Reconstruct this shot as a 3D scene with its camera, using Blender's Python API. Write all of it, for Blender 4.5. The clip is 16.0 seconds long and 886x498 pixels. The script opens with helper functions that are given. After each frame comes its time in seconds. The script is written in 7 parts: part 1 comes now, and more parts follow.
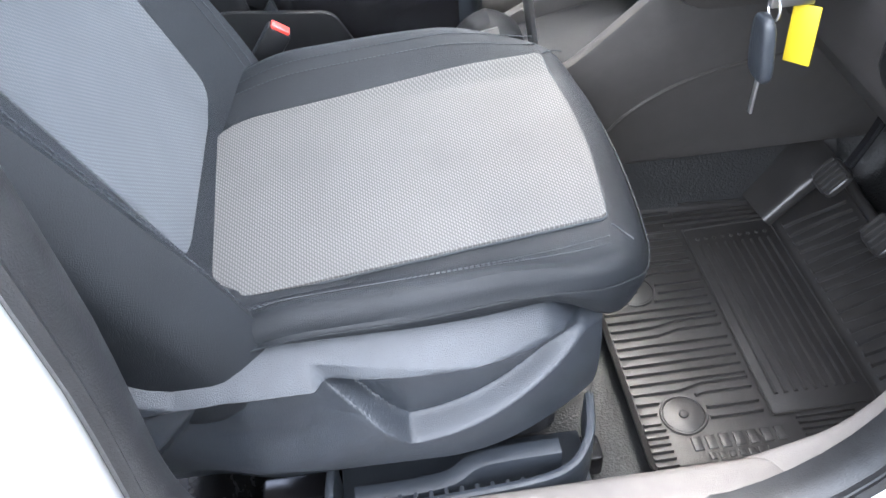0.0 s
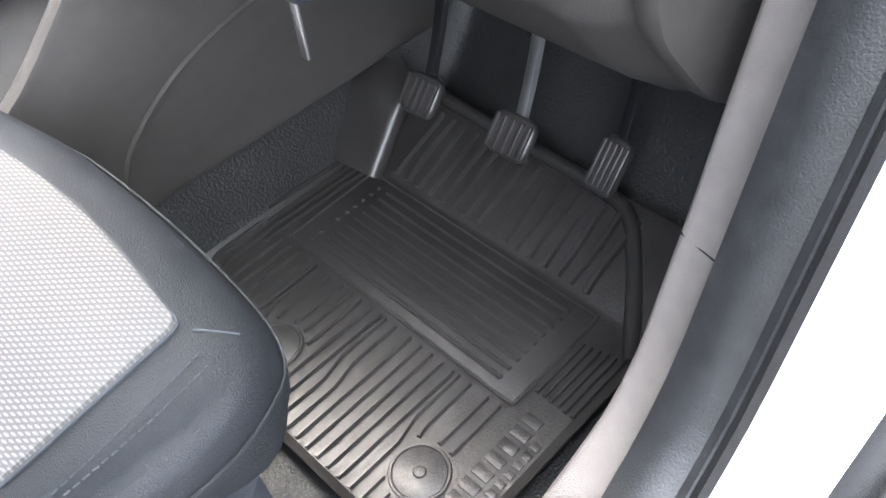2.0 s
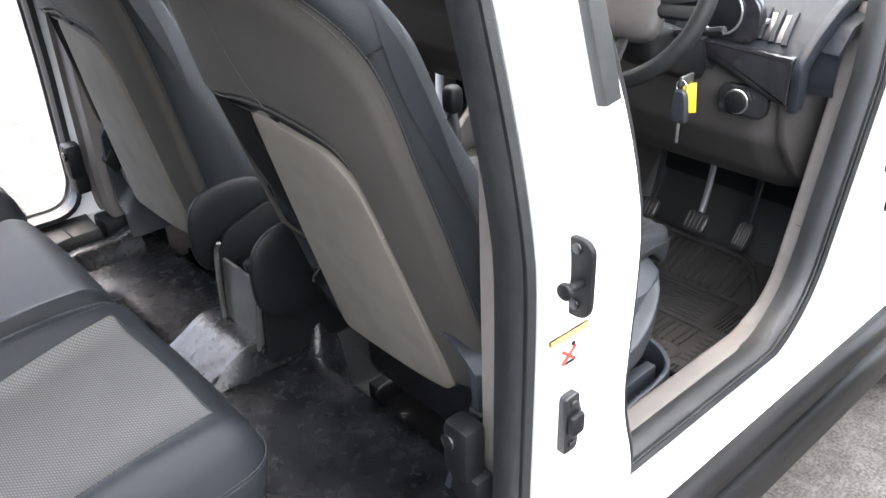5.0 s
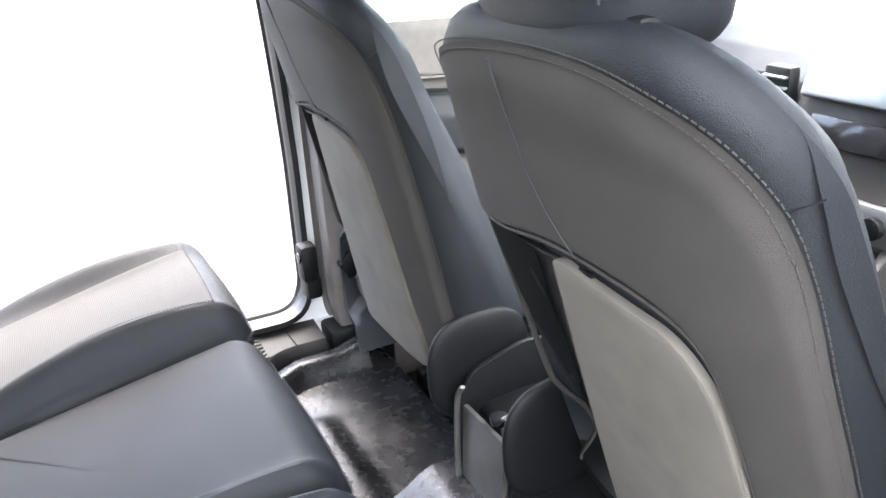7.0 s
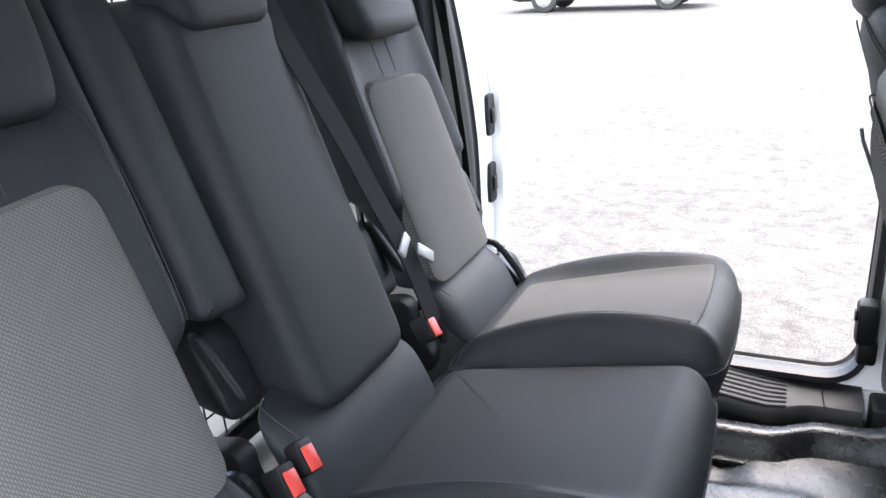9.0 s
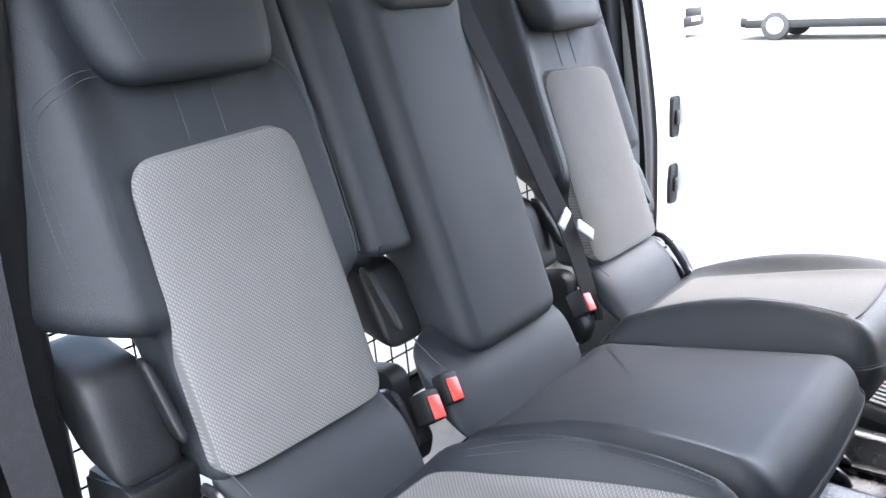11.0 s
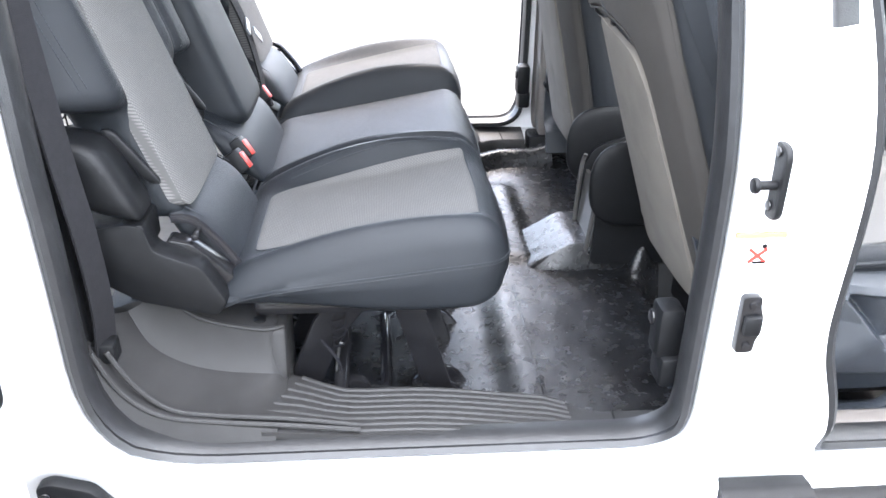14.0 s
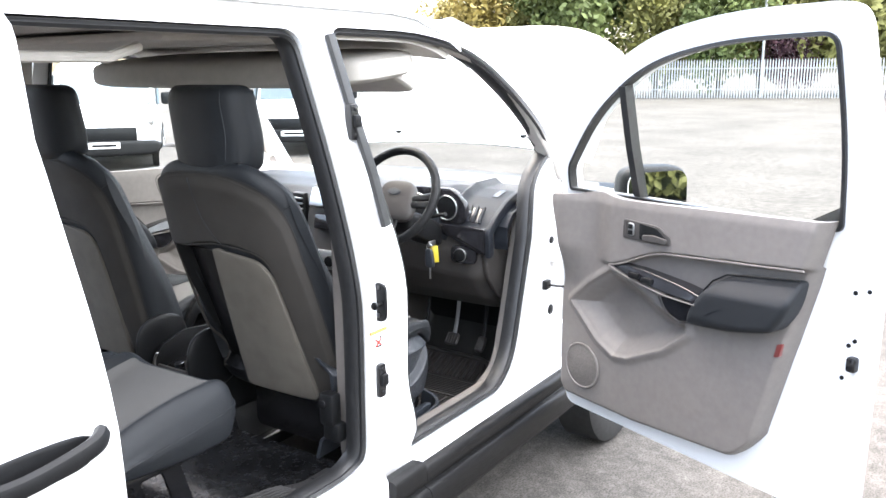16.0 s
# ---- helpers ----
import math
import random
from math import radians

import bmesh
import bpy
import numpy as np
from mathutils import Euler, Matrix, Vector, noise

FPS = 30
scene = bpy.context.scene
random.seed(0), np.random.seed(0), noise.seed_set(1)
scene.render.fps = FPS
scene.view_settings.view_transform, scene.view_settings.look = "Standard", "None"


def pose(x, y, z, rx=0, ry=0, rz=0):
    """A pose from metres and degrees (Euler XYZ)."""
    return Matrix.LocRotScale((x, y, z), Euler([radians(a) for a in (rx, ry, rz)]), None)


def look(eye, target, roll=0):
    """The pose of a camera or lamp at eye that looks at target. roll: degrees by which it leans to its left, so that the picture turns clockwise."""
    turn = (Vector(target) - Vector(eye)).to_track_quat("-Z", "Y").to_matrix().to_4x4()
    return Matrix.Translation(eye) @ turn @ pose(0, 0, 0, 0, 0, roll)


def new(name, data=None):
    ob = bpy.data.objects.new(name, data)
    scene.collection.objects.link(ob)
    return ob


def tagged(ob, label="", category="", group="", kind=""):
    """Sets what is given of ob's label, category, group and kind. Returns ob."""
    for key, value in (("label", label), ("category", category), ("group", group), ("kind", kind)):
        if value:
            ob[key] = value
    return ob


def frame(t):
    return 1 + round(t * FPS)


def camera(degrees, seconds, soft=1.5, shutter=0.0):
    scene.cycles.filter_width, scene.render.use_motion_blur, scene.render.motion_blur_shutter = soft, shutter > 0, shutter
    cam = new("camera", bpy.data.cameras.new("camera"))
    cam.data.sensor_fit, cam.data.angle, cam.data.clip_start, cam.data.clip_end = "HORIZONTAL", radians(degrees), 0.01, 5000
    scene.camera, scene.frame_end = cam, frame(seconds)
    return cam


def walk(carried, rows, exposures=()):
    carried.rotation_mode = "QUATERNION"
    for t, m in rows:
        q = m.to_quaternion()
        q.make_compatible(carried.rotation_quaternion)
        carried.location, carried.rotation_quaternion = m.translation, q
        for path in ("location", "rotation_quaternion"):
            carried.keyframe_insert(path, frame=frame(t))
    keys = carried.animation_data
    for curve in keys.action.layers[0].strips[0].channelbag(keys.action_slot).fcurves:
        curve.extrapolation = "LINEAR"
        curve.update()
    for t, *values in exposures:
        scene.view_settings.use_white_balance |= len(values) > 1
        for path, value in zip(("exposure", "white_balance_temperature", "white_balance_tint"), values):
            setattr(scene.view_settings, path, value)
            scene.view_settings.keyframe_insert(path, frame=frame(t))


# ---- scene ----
cam = camera(56.7, 16.0)
PATH = [
    (0, (0.364, -0.343, 1.464), (0.465, 1.091, 0.073), -4.4),
    (0.5, (0.33, -0.295, 1.411), (0.718, 1.059, -0.009), -5.2),
    (1, (0.34, -0.182, 1.301), (0.954, 1.057, -0.144), -5.0),
    (1.5, (0.43, -0.083, 1.242), (1.206, 1.036, -0.223), -5.3),
    (2, (0.514, -0.038, 1.242), (1.387, 0.971, -0.248), -6.8),
    (2.5, (0.492, -0.063, 1.283), (1.415, 0.905, -0.203), -6.5),
    (3, (0.231, -0.234, 1.402), (1.222, 0.709, -0.057), -3.3),
    (3.5, (-0.076, -0.431, 1.482), (1.02, 0.559, 0.133), -2.5),
    (4, (-0.367, -0.634, 1.525), (0.799, 0.569, 0.433), -2.4),
    (4.5, (-0.574, -0.632, 1.575), (0.603, 0.659, 0.6), -1.9),
    (4.7, (-0.656, -0.601, 1.586), (0.507, 0.7, 0.61), -1.8),
    (6.8, (-0.588, -0.172, 1.54), (0.317, 1.435, 0.767), -3.3),
    (7, (-0.558, -0.158, 1.534), (0.247, 1.507, 0.773), -3.4),
    (7.5, (-0.476, -0.15, 1.527), (-0.067, 1.668, 0.798), -3.6),
    (8, (-0.389, -0.12, 1.536), (-0.484, 1.749, 0.83), -4.0),
    (8.5, (-0.287, -0.082, 1.508), (-0.826, 1.722, 0.831), -4.3),
    (9, (-0.222, -0.134, 1.538), (-1.0, 1.58, 0.862), -3.3),
    (9.2, (-0.187, -0.165, 1.556), (-1.024, 1.521, 0.88), -3.1),
    (11.3, (-0.058, -0.247, 1.47), (-1.292, 1.208, 0.867), -2.5),
    (11.5, (-0.025, -0.301, 1.467), (-1.253, 1.131, 0.801), -2.4),
    (12, (0.059, -0.493, 1.465), (-1.063, 0.932, 0.622), -2.2),
    (12.5, (0.052, -0.575, 1.489), (-0.995, 0.897, 0.631), -2.1),
    (13, (-0.096, -0.633, 1.457), (-0.882, 0.98, 0.574), -1.3),
    (13.5, (-0.287, -0.762, 1.461), (-0.668, 0.986, 0.567), -0.4),
    (14, (-0.507, -0.974, 1.493), (-0.377, 0.803, 0.584), 0.4),
    (14.5, (-0.648, -0.995, 1.512), (0.011, 0.657, 0.596), 0.8),
    (15, (-0.899, -1.047, 1.568), (0.316, 0.331, 0.778), 0.9),
    (15.5, (-1.213, -1.185, 1.64), (0.319, -0.022, 1.093), -0.3),
    (16, (-1.649, -1.322, 1.683), (-0.025, -0.234, 1.262), -0.5),
]
EXPOSURE = [
    (0.0, 3.52, 6000, 10), (1.0, 3.60, 6000, 10), (2.0, 3.76, 6200, 10), (2.5, 3.96, 6300, 10), (3.2, 3.90, 6300, 10), (4.0, 3.24, 6400, 10),
    (4.5, 3.20, 6500, 10), (7.0, 3.92, 6350, 10), (7.5, 4.06, 6300, 10), (8.0, 4.02, 6250, 10), (9.0, 3.00, 6150, 10), (11.5, 3.92, 6050, 10),
    (13.0, 3.86, 6050, 10), (14.0, 3.66, 6150, 10), (15.0, 2.98, 6350, 10), (16.0, 2.80, 6400, 10),
]
walk(cam, [(t, look(eye, target, roll)) for t, eye, target, roll in PATH], EXPOSURE)


# ---------- light ----------
world = bpy.data.worlds.new("sky")
scene.world = world
world.use_nodes = True
wn = world.node_tree
sky = wn.nodes.new("ShaderNodeTexSky")
sky.sky_type = "NISHITA"
sky.sun_disc = False
sky.sun_elevation, sky.sun_rotation = radians(62), radians(12)
sky.air_density, sky.dust_density, sky.ozone_density = 1.0, 4.0, 1.0
wn.links.new(sky.outputs[0], wn.nodes["Background"].inputs[0])
wn.nodes["Background"].inputs[1].default_value = 0.15
sun_data = bpy.data.lights.new("sun", "SUN")
sun_data.energy, sun_data.angle, sun_data.color = 2.7, radians(120), (1.0, 0.95, 0.88)
sun = new("sun", sun_data)
sun.matrix_world = look((0.4, -4.0, 5.0), (0, 0, 0))


# ---------- materials ----------
def mat(name, color, rough=0.5, metal=0.0, var=0.12, scale=30.0, bump=0.0, bump_scale=200.0, stain=0.0, stain_scale=4.0,
        stain_color=None, coat=0.0, spec=0.5):
    """A surface with fine grain, broad unevenness and relief."""
    m = bpy.data.materials.new(name)
    m.use_nodes = True
    nt = m.node_tree
    b = nt.nodes["Principled BSDF"]
    b.inputs["Roughness"].default_value = rough
    b.inputs["Metallic"].default_value = metal
    b.inputs["Coat Weight"].default_value = coat
    b.inputs["Specular IOR Level"].default_value = spec
    tc = nt.nodes.new("ShaderNodeTexCoord")

    def noise_at(s, detail=4.0):
        n = nt.nodes.new("ShaderNodeTexNoise")
        n.inputs["Scale"].default_value = s
        n.inputs["Detail"].default_value = detail
        nt.links.new(tc.outputs["Object"], n.inputs["Vector"])
        return n

    def mixed(a, b_, fac):
        mx = nt.nodes.new("ShaderNodeMix")
        mx.data_type = "RGBA"
        for sock, v in ((mx.inputs[6], a), (mx.inputs[7], b_), (mx.inputs[0], fac)):
            if isinstance(v, bpy.types.NodeSocket):
                nt.links.new(v, sock)
            elif isinstance(v, (int, float)):
                sock.default_value = v
            else:
                sock.default_value = (*v, 1)
        return mx.outputs[2]

    def ramp(src, lo, hi):
        r = nt.nodes.new("ShaderNodeMapRange")
        r.inputs[1].default_value, r.inputs[2].default_value = lo, hi
        nt.links.new(src, r.inputs[0])
        return r.outputs[0]

    dark = tuple(c * (1 - var) for c in color)
    light = tuple(min(1, c * (1 + var)) for c in color)
    col = mixed(dark, light, ramp(noise_at(scale).outputs[0], 0.3, 0.7))
    if stain:
        sc = stain_color or tuple(c * 0.55 for c in color)
        st = ramp(noise_at(stain_scale, 6.0).outputs[0], 0.52, 0.68)
        k = nt.nodes.new("ShaderNodeMath")
        k.operation = "MULTIPLY"
        k.inputs[1].default_value = stain
        nt.links.new(st, k.inputs[0])
        col = mixed(col, sc, k.outputs[0])
        rr = nt.nodes.new("ShaderNodeMapRange")
        rr.inputs[3].default_value, rr.inputs[4].default_value = rough, min(1, rough + 0.25 * stain)
        nt.links.new(st, rr.inputs[0])
        nt.links.new(rr.outputs[0], b.inputs["Roughness"])
    nt.links.new(col, b.inputs["Base Color"])
    if bump:
        bp = nt.nodes.new("ShaderNodeBump")
        bp.inputs["Strength"].default_value = bump
        bp.inputs["Distance"].default_value = 0.002
        nt.links.new(noise_at(bump_scale, 3.0).outputs[0], bp.inputs["Height"])
        nt.links.new(bp.outputs[0], b.inputs["Normal"])
    return m


def weave(name, dark, light, pitch, rough=0.85, bump=0.5):
    """A woven seat cloth: two crossed sets of threads over a dark ground."""
    m = mat(name, light, rough, var=0.08, scale=14, spec=0.2)
    nt = m.node_tree
    b = nt.nodes["Principled BSDF"]
    tc = nt.nodes.new("ShaderNodeTexCoord")
    base = b.inputs["Base Color"].links[0].from_socket
    outs = []
    for d in ("DIAGONAL", "X", "Y"):
        w = nt.nodes.new("ShaderNodeTexWave")
        w.wave_type, w.bands_direction = "BANDS", d
        w.inputs["Scale"].default_value = 0.314 / pitch
        w.inputs["Distortion"].default_value = 0.3
        nt.links.new(tc.outputs["UV"], w.inputs["Vector"])
        outs.append(w.outputs["Fac"])
    mul = nt.nodes.new("ShaderNodeMath")
    mul.operation = "MULTIPLY"
    nt.links.new(outs[0], mul.inputs[0])
    nt.links.new(outs[1], mul.inputs[1])
    mr = nt.nodes.new("ShaderNodeMapRange")
    mr.inputs[1].default_value, mr.inputs[2].default_value = 0.1, 0.5
    nt.links.new(mul.outputs[0], mr.inputs[0])
    mx = nt.nodes.new("ShaderNodeMix")
    mx.data_type = "RGBA"
    mx.inputs[6].default_value = (*dark, 1)
    nt.links.new(base, mx.inputs[7])
    nt.links.new(mr.outputs[0], mx.inputs[0])
    nt.links.new(mx.outputs[2], b.inputs["Base Color"])
    bp = nt.nodes.new("ShaderNodeBump")
    bp.inputs["Strength"].default_value, bp.inputs["Distance"].default_value = bump, 0.0015
    nt.links.new(mul.outputs[0], bp.inputs["Height"])
    nt.links.new(bp.outputs[0], b.inputs["Normal"])
    return m


def glass(name, color=(0.93, 0.97, 0.95)):
    m = bpy.data.materials.new(name)
    m.use_nodes = True
    b = m.node_tree.nodes["Principled BSDF"]
    b.inputs["Base Color"].default_value = (*color, 1)
    b.inputs["Transmission Weight"].default_value = 1
    b.inputs["Roughness"].default_value = 0.01
    b.inputs["IOR"].default_value = 1.1
    return m


WHITE = mat("white_paint", (0.80, 0.81, 0.82), 0.22, var=0.015, scale=3, coat=0.5, stain=0.06, stain_scale=6)
SEAL = mat("seal_rubber", (0.011, 0.0115, 0.0125), 0.45, var=0.25, scale=60, bump=0.25, bump_scale=500, stain=0.2, stain_scale=9, stain_color=(0.04, 0.04, 0.04))
TRIM = mat("grey_trim", (0.150, 0.137, 0.127), 0.55, spec=0.35, var=0.06, scale=50, bump=0.35, bump_scale=900, stain=0.12, stain_scale=7)
ARCH = mat("arch_plastic", (0.0225, 0.0222, 0.0223), 0.5, spec=0.3, var=0.08, scale=40, bump=0.4, bump_scale=900, stain=0.2, stain_scale=8, stain_color=(0.027, 0.026, 0.025))
TRIM_DARK = mat("dark_trim", (0.043, 0.0395, 0.0375), 0.5, spec=0.4, var=0.06, scale=50, bump=0.35, bump_scale=900, stain=0.1)
BLACK = mat("black_plastic", (0.0055, 0.0059, 0.0066), 0.42, spec=0.22, var=0.15, scale=50, bump=0.4, bump_scale=800, stain=0.15)
SHIELD = mat("seat_shield_plastic", (0.022, 0.026, 0.032), 0.30, var=0.12, scale=40, bump=0.45, bump_scale=900)
DASHBLK = mat("dashboard_black", (0.013, 0.015, 0.019), 0.45, spec=0.14, var=0.1, scale=40, bump=0.3, bump_scale=900)
GLOSS = mat("gloss_black", (0.012, 0.012, 0.014), 0.15, var=0.1)
CLAD = mat("sill_cladding", (0.0065, 0.0067, 0.0072), 0.45, spec=0.25, var=0.15, scale=30, bump=0.4, bump_scale=600, stain=0.25, stain_color=(0.022, 0.022, 0.022))
VINYL = mat("slate_seat_cloth", (0.0075, 0.0094, 0.0120), 0.54, spec=0.34, var=0.10, scale=12, bump=0.5, bump_scale=900, stain=0.15, stain_scale=5, stain_color=(0.0105, 0.0125, 0.0150))
BACKDARK = mat("seat_back_dark_cloth", (0.029, 0.0262, 0.0230), 0.8, var=0.08, scale=20, bump=0.5, bump_scale=900, stain=0.2, stain_scale=6)
BACKCLOTH = mat("seat_back_cloth", (0.112, 0.102, 0.087), 0.85, var=0.08, scale=20, bump=0.5, bump_scale=900, stain=0.25, stain_scale=8)
SLATEMESH = weave("slate_mesh_cloth", (0.076, 0.081, 0.088), (0.098, 0.104, 0.112), 0.0030, bump=0.2)
MESH = weave("grey_mesh_cloth", (0.070, 0.069, 0.068), (0.124, 0.122, 0.119), 0.0030, bump=0.25)
THREAD = mat("seam_thread", (0.022, 0.026, 0.031), 0.8)
FLOOR = mat("floor_rubber", (0.0070, 0.0074, 0.0082), 0.24, spec=0.55, var=0.45, scale=14, bump=0.6, bump_scale=300, stain=0.4, stain_scale=55, stain_color=(0.0130, 0.0130, 0.0135))
FLOORGRAIN = mat("grained_floor_rubber", (0.0085, 0.009, 0.0095), 0.5, var=0.3, scale=14, bump=0.9, bump_scale=260, stain=0.3, stain_scale=9)
MATRUB = mat("mat_rubber", (0.023, 0.022, 0.0215), 0.31, var=0.2, scale=20, bump=0.25, bump_scale=500, stain=0.4, stain_scale=9, stain_color=(0.026, 0.024, 0.022))
STEELB = mat("black_steel", (0.008, 0.008, 0.009), 0.25, var=0.2, scale=30)
METAL = mat("bright_metal", (0.50, 0.51, 0.52), 0.34, metal=1.0, var=0.08)
SILVER = mat("load_floor", (0.52, 0.49, 0.45), 0.45, var=0.15, scale=10, bump=0.4, bump_scale=40, stain=0.5, stain_scale=6)
BELT = mat("belt_webbing", (0.013, 0.013, 0.0145), 0.75, spec=0.15, var=0.15, scale=120, bump=0.5, bump_scale=600)
RED = mat("red_button", (0.42, 0.035, 0.025), 0.35, var=0.05)
YELLOW = mat("yellow_tag", (0.45, 0.36, 0.01), 0.5, var=0.04)
ORANGE = mat("orange_print", (0.72, 0.30, 0.09), 0.5, var=0.04)
PAPER = mat("label_white", (0.8, 0.8, 0.8), 0.5, var=0.02)
LINER = mat("headliner", (0.42, 0.40, 0.37), 0.9, var=0.05, scale=30, bump=0.4, bump_scale=500)
TYRE = mat("tyre_rubber", (0.02, 0.02, 0.02), 0.8, var=0.2, scale=40, stain=0.4, stain_color=(0.06, 0.055, 0.05))
MIRROR = mat("mirror_glass", (0.9, 0.9, 0.9), 0.02, metal=1.0, var=0.0)
GLASS = glass("clear_glass")
TINT = glass("tinted_glass", (0.25, 0.32, 0.34))


# ---------- mesh helpers ----------
def thing(name, label, category, base=(0, 0, 0), group="", kind="", m=None):
    e = new(name)
    e.empty_display_size = 0.05
    e.matrix_basis = m if m is not None else Matrix.Translation(base)
    e["_local"] = 1 if m is not None else 0
    return tagged(e, label, category, group, kind)


def mesh_of(bm, name, material, smooth=True):
    me = bpy.data.meshes.new(name)
    bmesh.ops.recalc_face_normals(bm, faces=bm.faces[:])
    for f in bm.faces:
        f.smooth = smooth
    bm.to_mesh(me)
    bm.free()
    if smooth:
        me.set_sharp_from_angle(angle=radians(38))
    me.materials.append(material)
    return me


def part(name, bm, material, parent, label="", smooth=True):
    """Links a bmesh as one mesh object under a thing or a part."""
    ob = new(name, mesh_of(bm, name, material, smooth))
    top = parent
    while top.parent is not None:
        top = top.parent
    ob.parent = parent
    if parent is top and not top["_local"]:
        ob.matrix_parent_inverse = Matrix.Translation(-top.matrix_basis.translation)
    return tagged(ob, label)


def solo(name, bm, material, label, category="", group="", kind="", smooth=True):
    ob = new(name, mesh_of(bm, name, material, smooth))
    return tagged(ob, label, category, group, kind)


def join(*bms):
    out = bms[0]
    for b in bms[1:]:
        me = bpy.data.meshes.new("tmp")
        b.to_mesh(me)
        b.free()
        out.from_mesh(me)
        bpy.data.meshes.remove(me)
    return out


def moved(bm, m):
    bmesh.ops.transform(bm, matrix=m, verts=bm.verts[:])
    return bm


def box(x0, x1, y0, y1, z0, z1, bevel=0.004, seg=2):
    bm = bmesh.new()
    bmesh.ops.create_cube(bm, size=1)
    for v in bm.verts:
        v.co = Vector(((x0 + x1) / 2 + v.co.x * (x1 - x0), (y0 + y1) / 2 + v.co.y * (y1 - y0), (z0 + z1) / 2 + v.co.z * (z1 - z0)))
    if bevel:
        bevel = min(bevel, 0.45 * min(abs(x1 - x0), abs(y1 - y0), abs(z1 - z0)))
        bmesh.ops.bevel(bm, geom=bm.edges[:], offset=bevel, segments=seg, affect="EDGES", profile=0.5)
    return bm


def rounded(poly, r, n=6):
    """A closed 2D polygon with its corners rounded; r is one radius or one a corner."""
    out, k = [], len(poly)
    for i in range(k):
        p, a, b = Vector(poly[i]), Vector(poly[i - 1]), Vector(poly[(i + 1) % k])
        rr = r[i] if isinstance(r, (list, tuple)) else r
        da, db = (a - p), (b - p)
        d = min(rr, da.length * 0.48, db.length * 0.48)
        s, e = p + da.normalized() * d, p + db.normalized() * d
        if d < 1e-5:
            out.append(p)
            continue
        for j in range(n + 1):
            t = j / n
            out.append((1 - t) ** 2 * s + 2 * t * (1 - t) * p + t * t * e)
    return [tuple(v) for v in out]


def prism(poly, axis, a0, a1, bevel=0.0, seg=2):
    """A 2D polygon (the two other axes, in order) drawn out along an axis."""
    bm = bmesh.new()

    def at(p, a):
        q = list(p)
        q.insert("xyz".index(axis), a)
        return q
    lo = [bm.verts.new(at(p, a0)) for p in poly]
    hi = [bm.verts.new(at(p, a1)) for p in poly]
    bm.faces.new(lo)
    bm.faces.new(hi[::-1])
    for i in range(len(poly)):
        j = (i + 1) % len(poly)
        bm.faces.new((lo[i], lo[j], hi[j], hi[i]))
    bmesh.ops.recalc_face_normals(bm, faces=bm.faces[:])
    if bevel:
        caps = [e for e in bm.edges if len(e.link_faces) == 2 and any(len(f.verts) == len(poly) for f in e.link_faces) and len(poly) != 4]
        bmesh.ops.bevel(bm, geom=caps or bm.edges[:], offset=bevel, segments=seg, affect="EDGES", profile=0.5)
    return bm


def sweep(pts, profile, closed=False, ref=(0, 1, 0)):
    """A 2D profile carried along a path; its first axis lies in the plane that ref is normal to."""
    bm = bmesh.new()
    P = [Vector(p) for p in pts]
    n, rings = len(P), []
    ref = Vector(ref).normalized()
    for i in range(n):
        if closed:
            t = P[(i + 1) % n] - P[i - 1]
        else:
            t = P[min(i + 1, n - 1)] - P[max(i - 1, 0)]
        t.normalize()
        a = ref.cross(t)
        if a.length < 1e-4:
            a = Vector((1, 0, 0)).cross(t)
        a.normalize()
        b = t.cross(a)
        rings.append([bm.verts.new(P[i] + a * u + b * v) for u, v in profile])
    k = len(profile)
    for i in range(n if closed else n - 1):
        r0, r1 = rings[i], rings[(i + 1) % n]
        for j in range(k):
            bm.faces.new((r0[j], r0[(j + 1) % k], r1[(j + 1) % k], r1[j]))
    if not closed:
        bm.faces.new(rings[0])
        bm.faces.new(rings[-1][::-1])
    return bm


def ring(rx, ry=None, n=8):
    ry = ry or rx
    return [(rx * math.cos(2 * math.pi * i / n), ry * math.sin(2 * math.pi * i / n)) for i in range(n)]


def tube(pts, r, closed=False, n=8, ref=(0, 1, 0)):
    return sweep(pts, ring(r, n=n), closed, ref)


def smooth_path(pts, n=8, closed=False):
    """Points of a smooth curve through the given ones."""
    P = [Vector(p) for p in pts]
    out, k = [], len(P)
    for i in range(k if closed else k - 1):
        p0 = P[(i - 1) % k] if closed or i else P[0]
        p1, p2 = P[i], P[(i + 1) % k]
        p3 = P[(i + 2) % k] if closed or i + 2 < k else P[-1]
        for j in range(n):
            t = j / n
            out.append(0.5 * ((2 * p1) + (p2 - p0) * t + (2 * p0 - 5 * p1 + 4 * p2 - p3) * t * t + (3 * p1 - p0 - 3 * p2 + p3) * t ** 3))
    if not closed:
        out.append(P[-1])
    return out


def cyl(c, axis, r, h, n=24, bevel=0.002, r2=None):
    bm = bmesh.new()
    bmesh.ops.create_cone(bm, cap_ends=True, segments=n, radius1=r, radius2=r if r2 is None else r2, depth=h)
    if bevel:
        es = [e for e in bm.edges if any(len(f.verts) > 4 for f in e.link_faces)]
        bmesh.ops.bevel(bm, geom=es, offset=min(bevel, h * 0.4), segments=2, affect="EDGES", profile=0.5)
    q = Vector((0, 0, 1)).rotation_difference(Vector(axis).normalized())
    return moved(bm, Matrix.Translation(c) @ q.to_matrix().to_4x4())


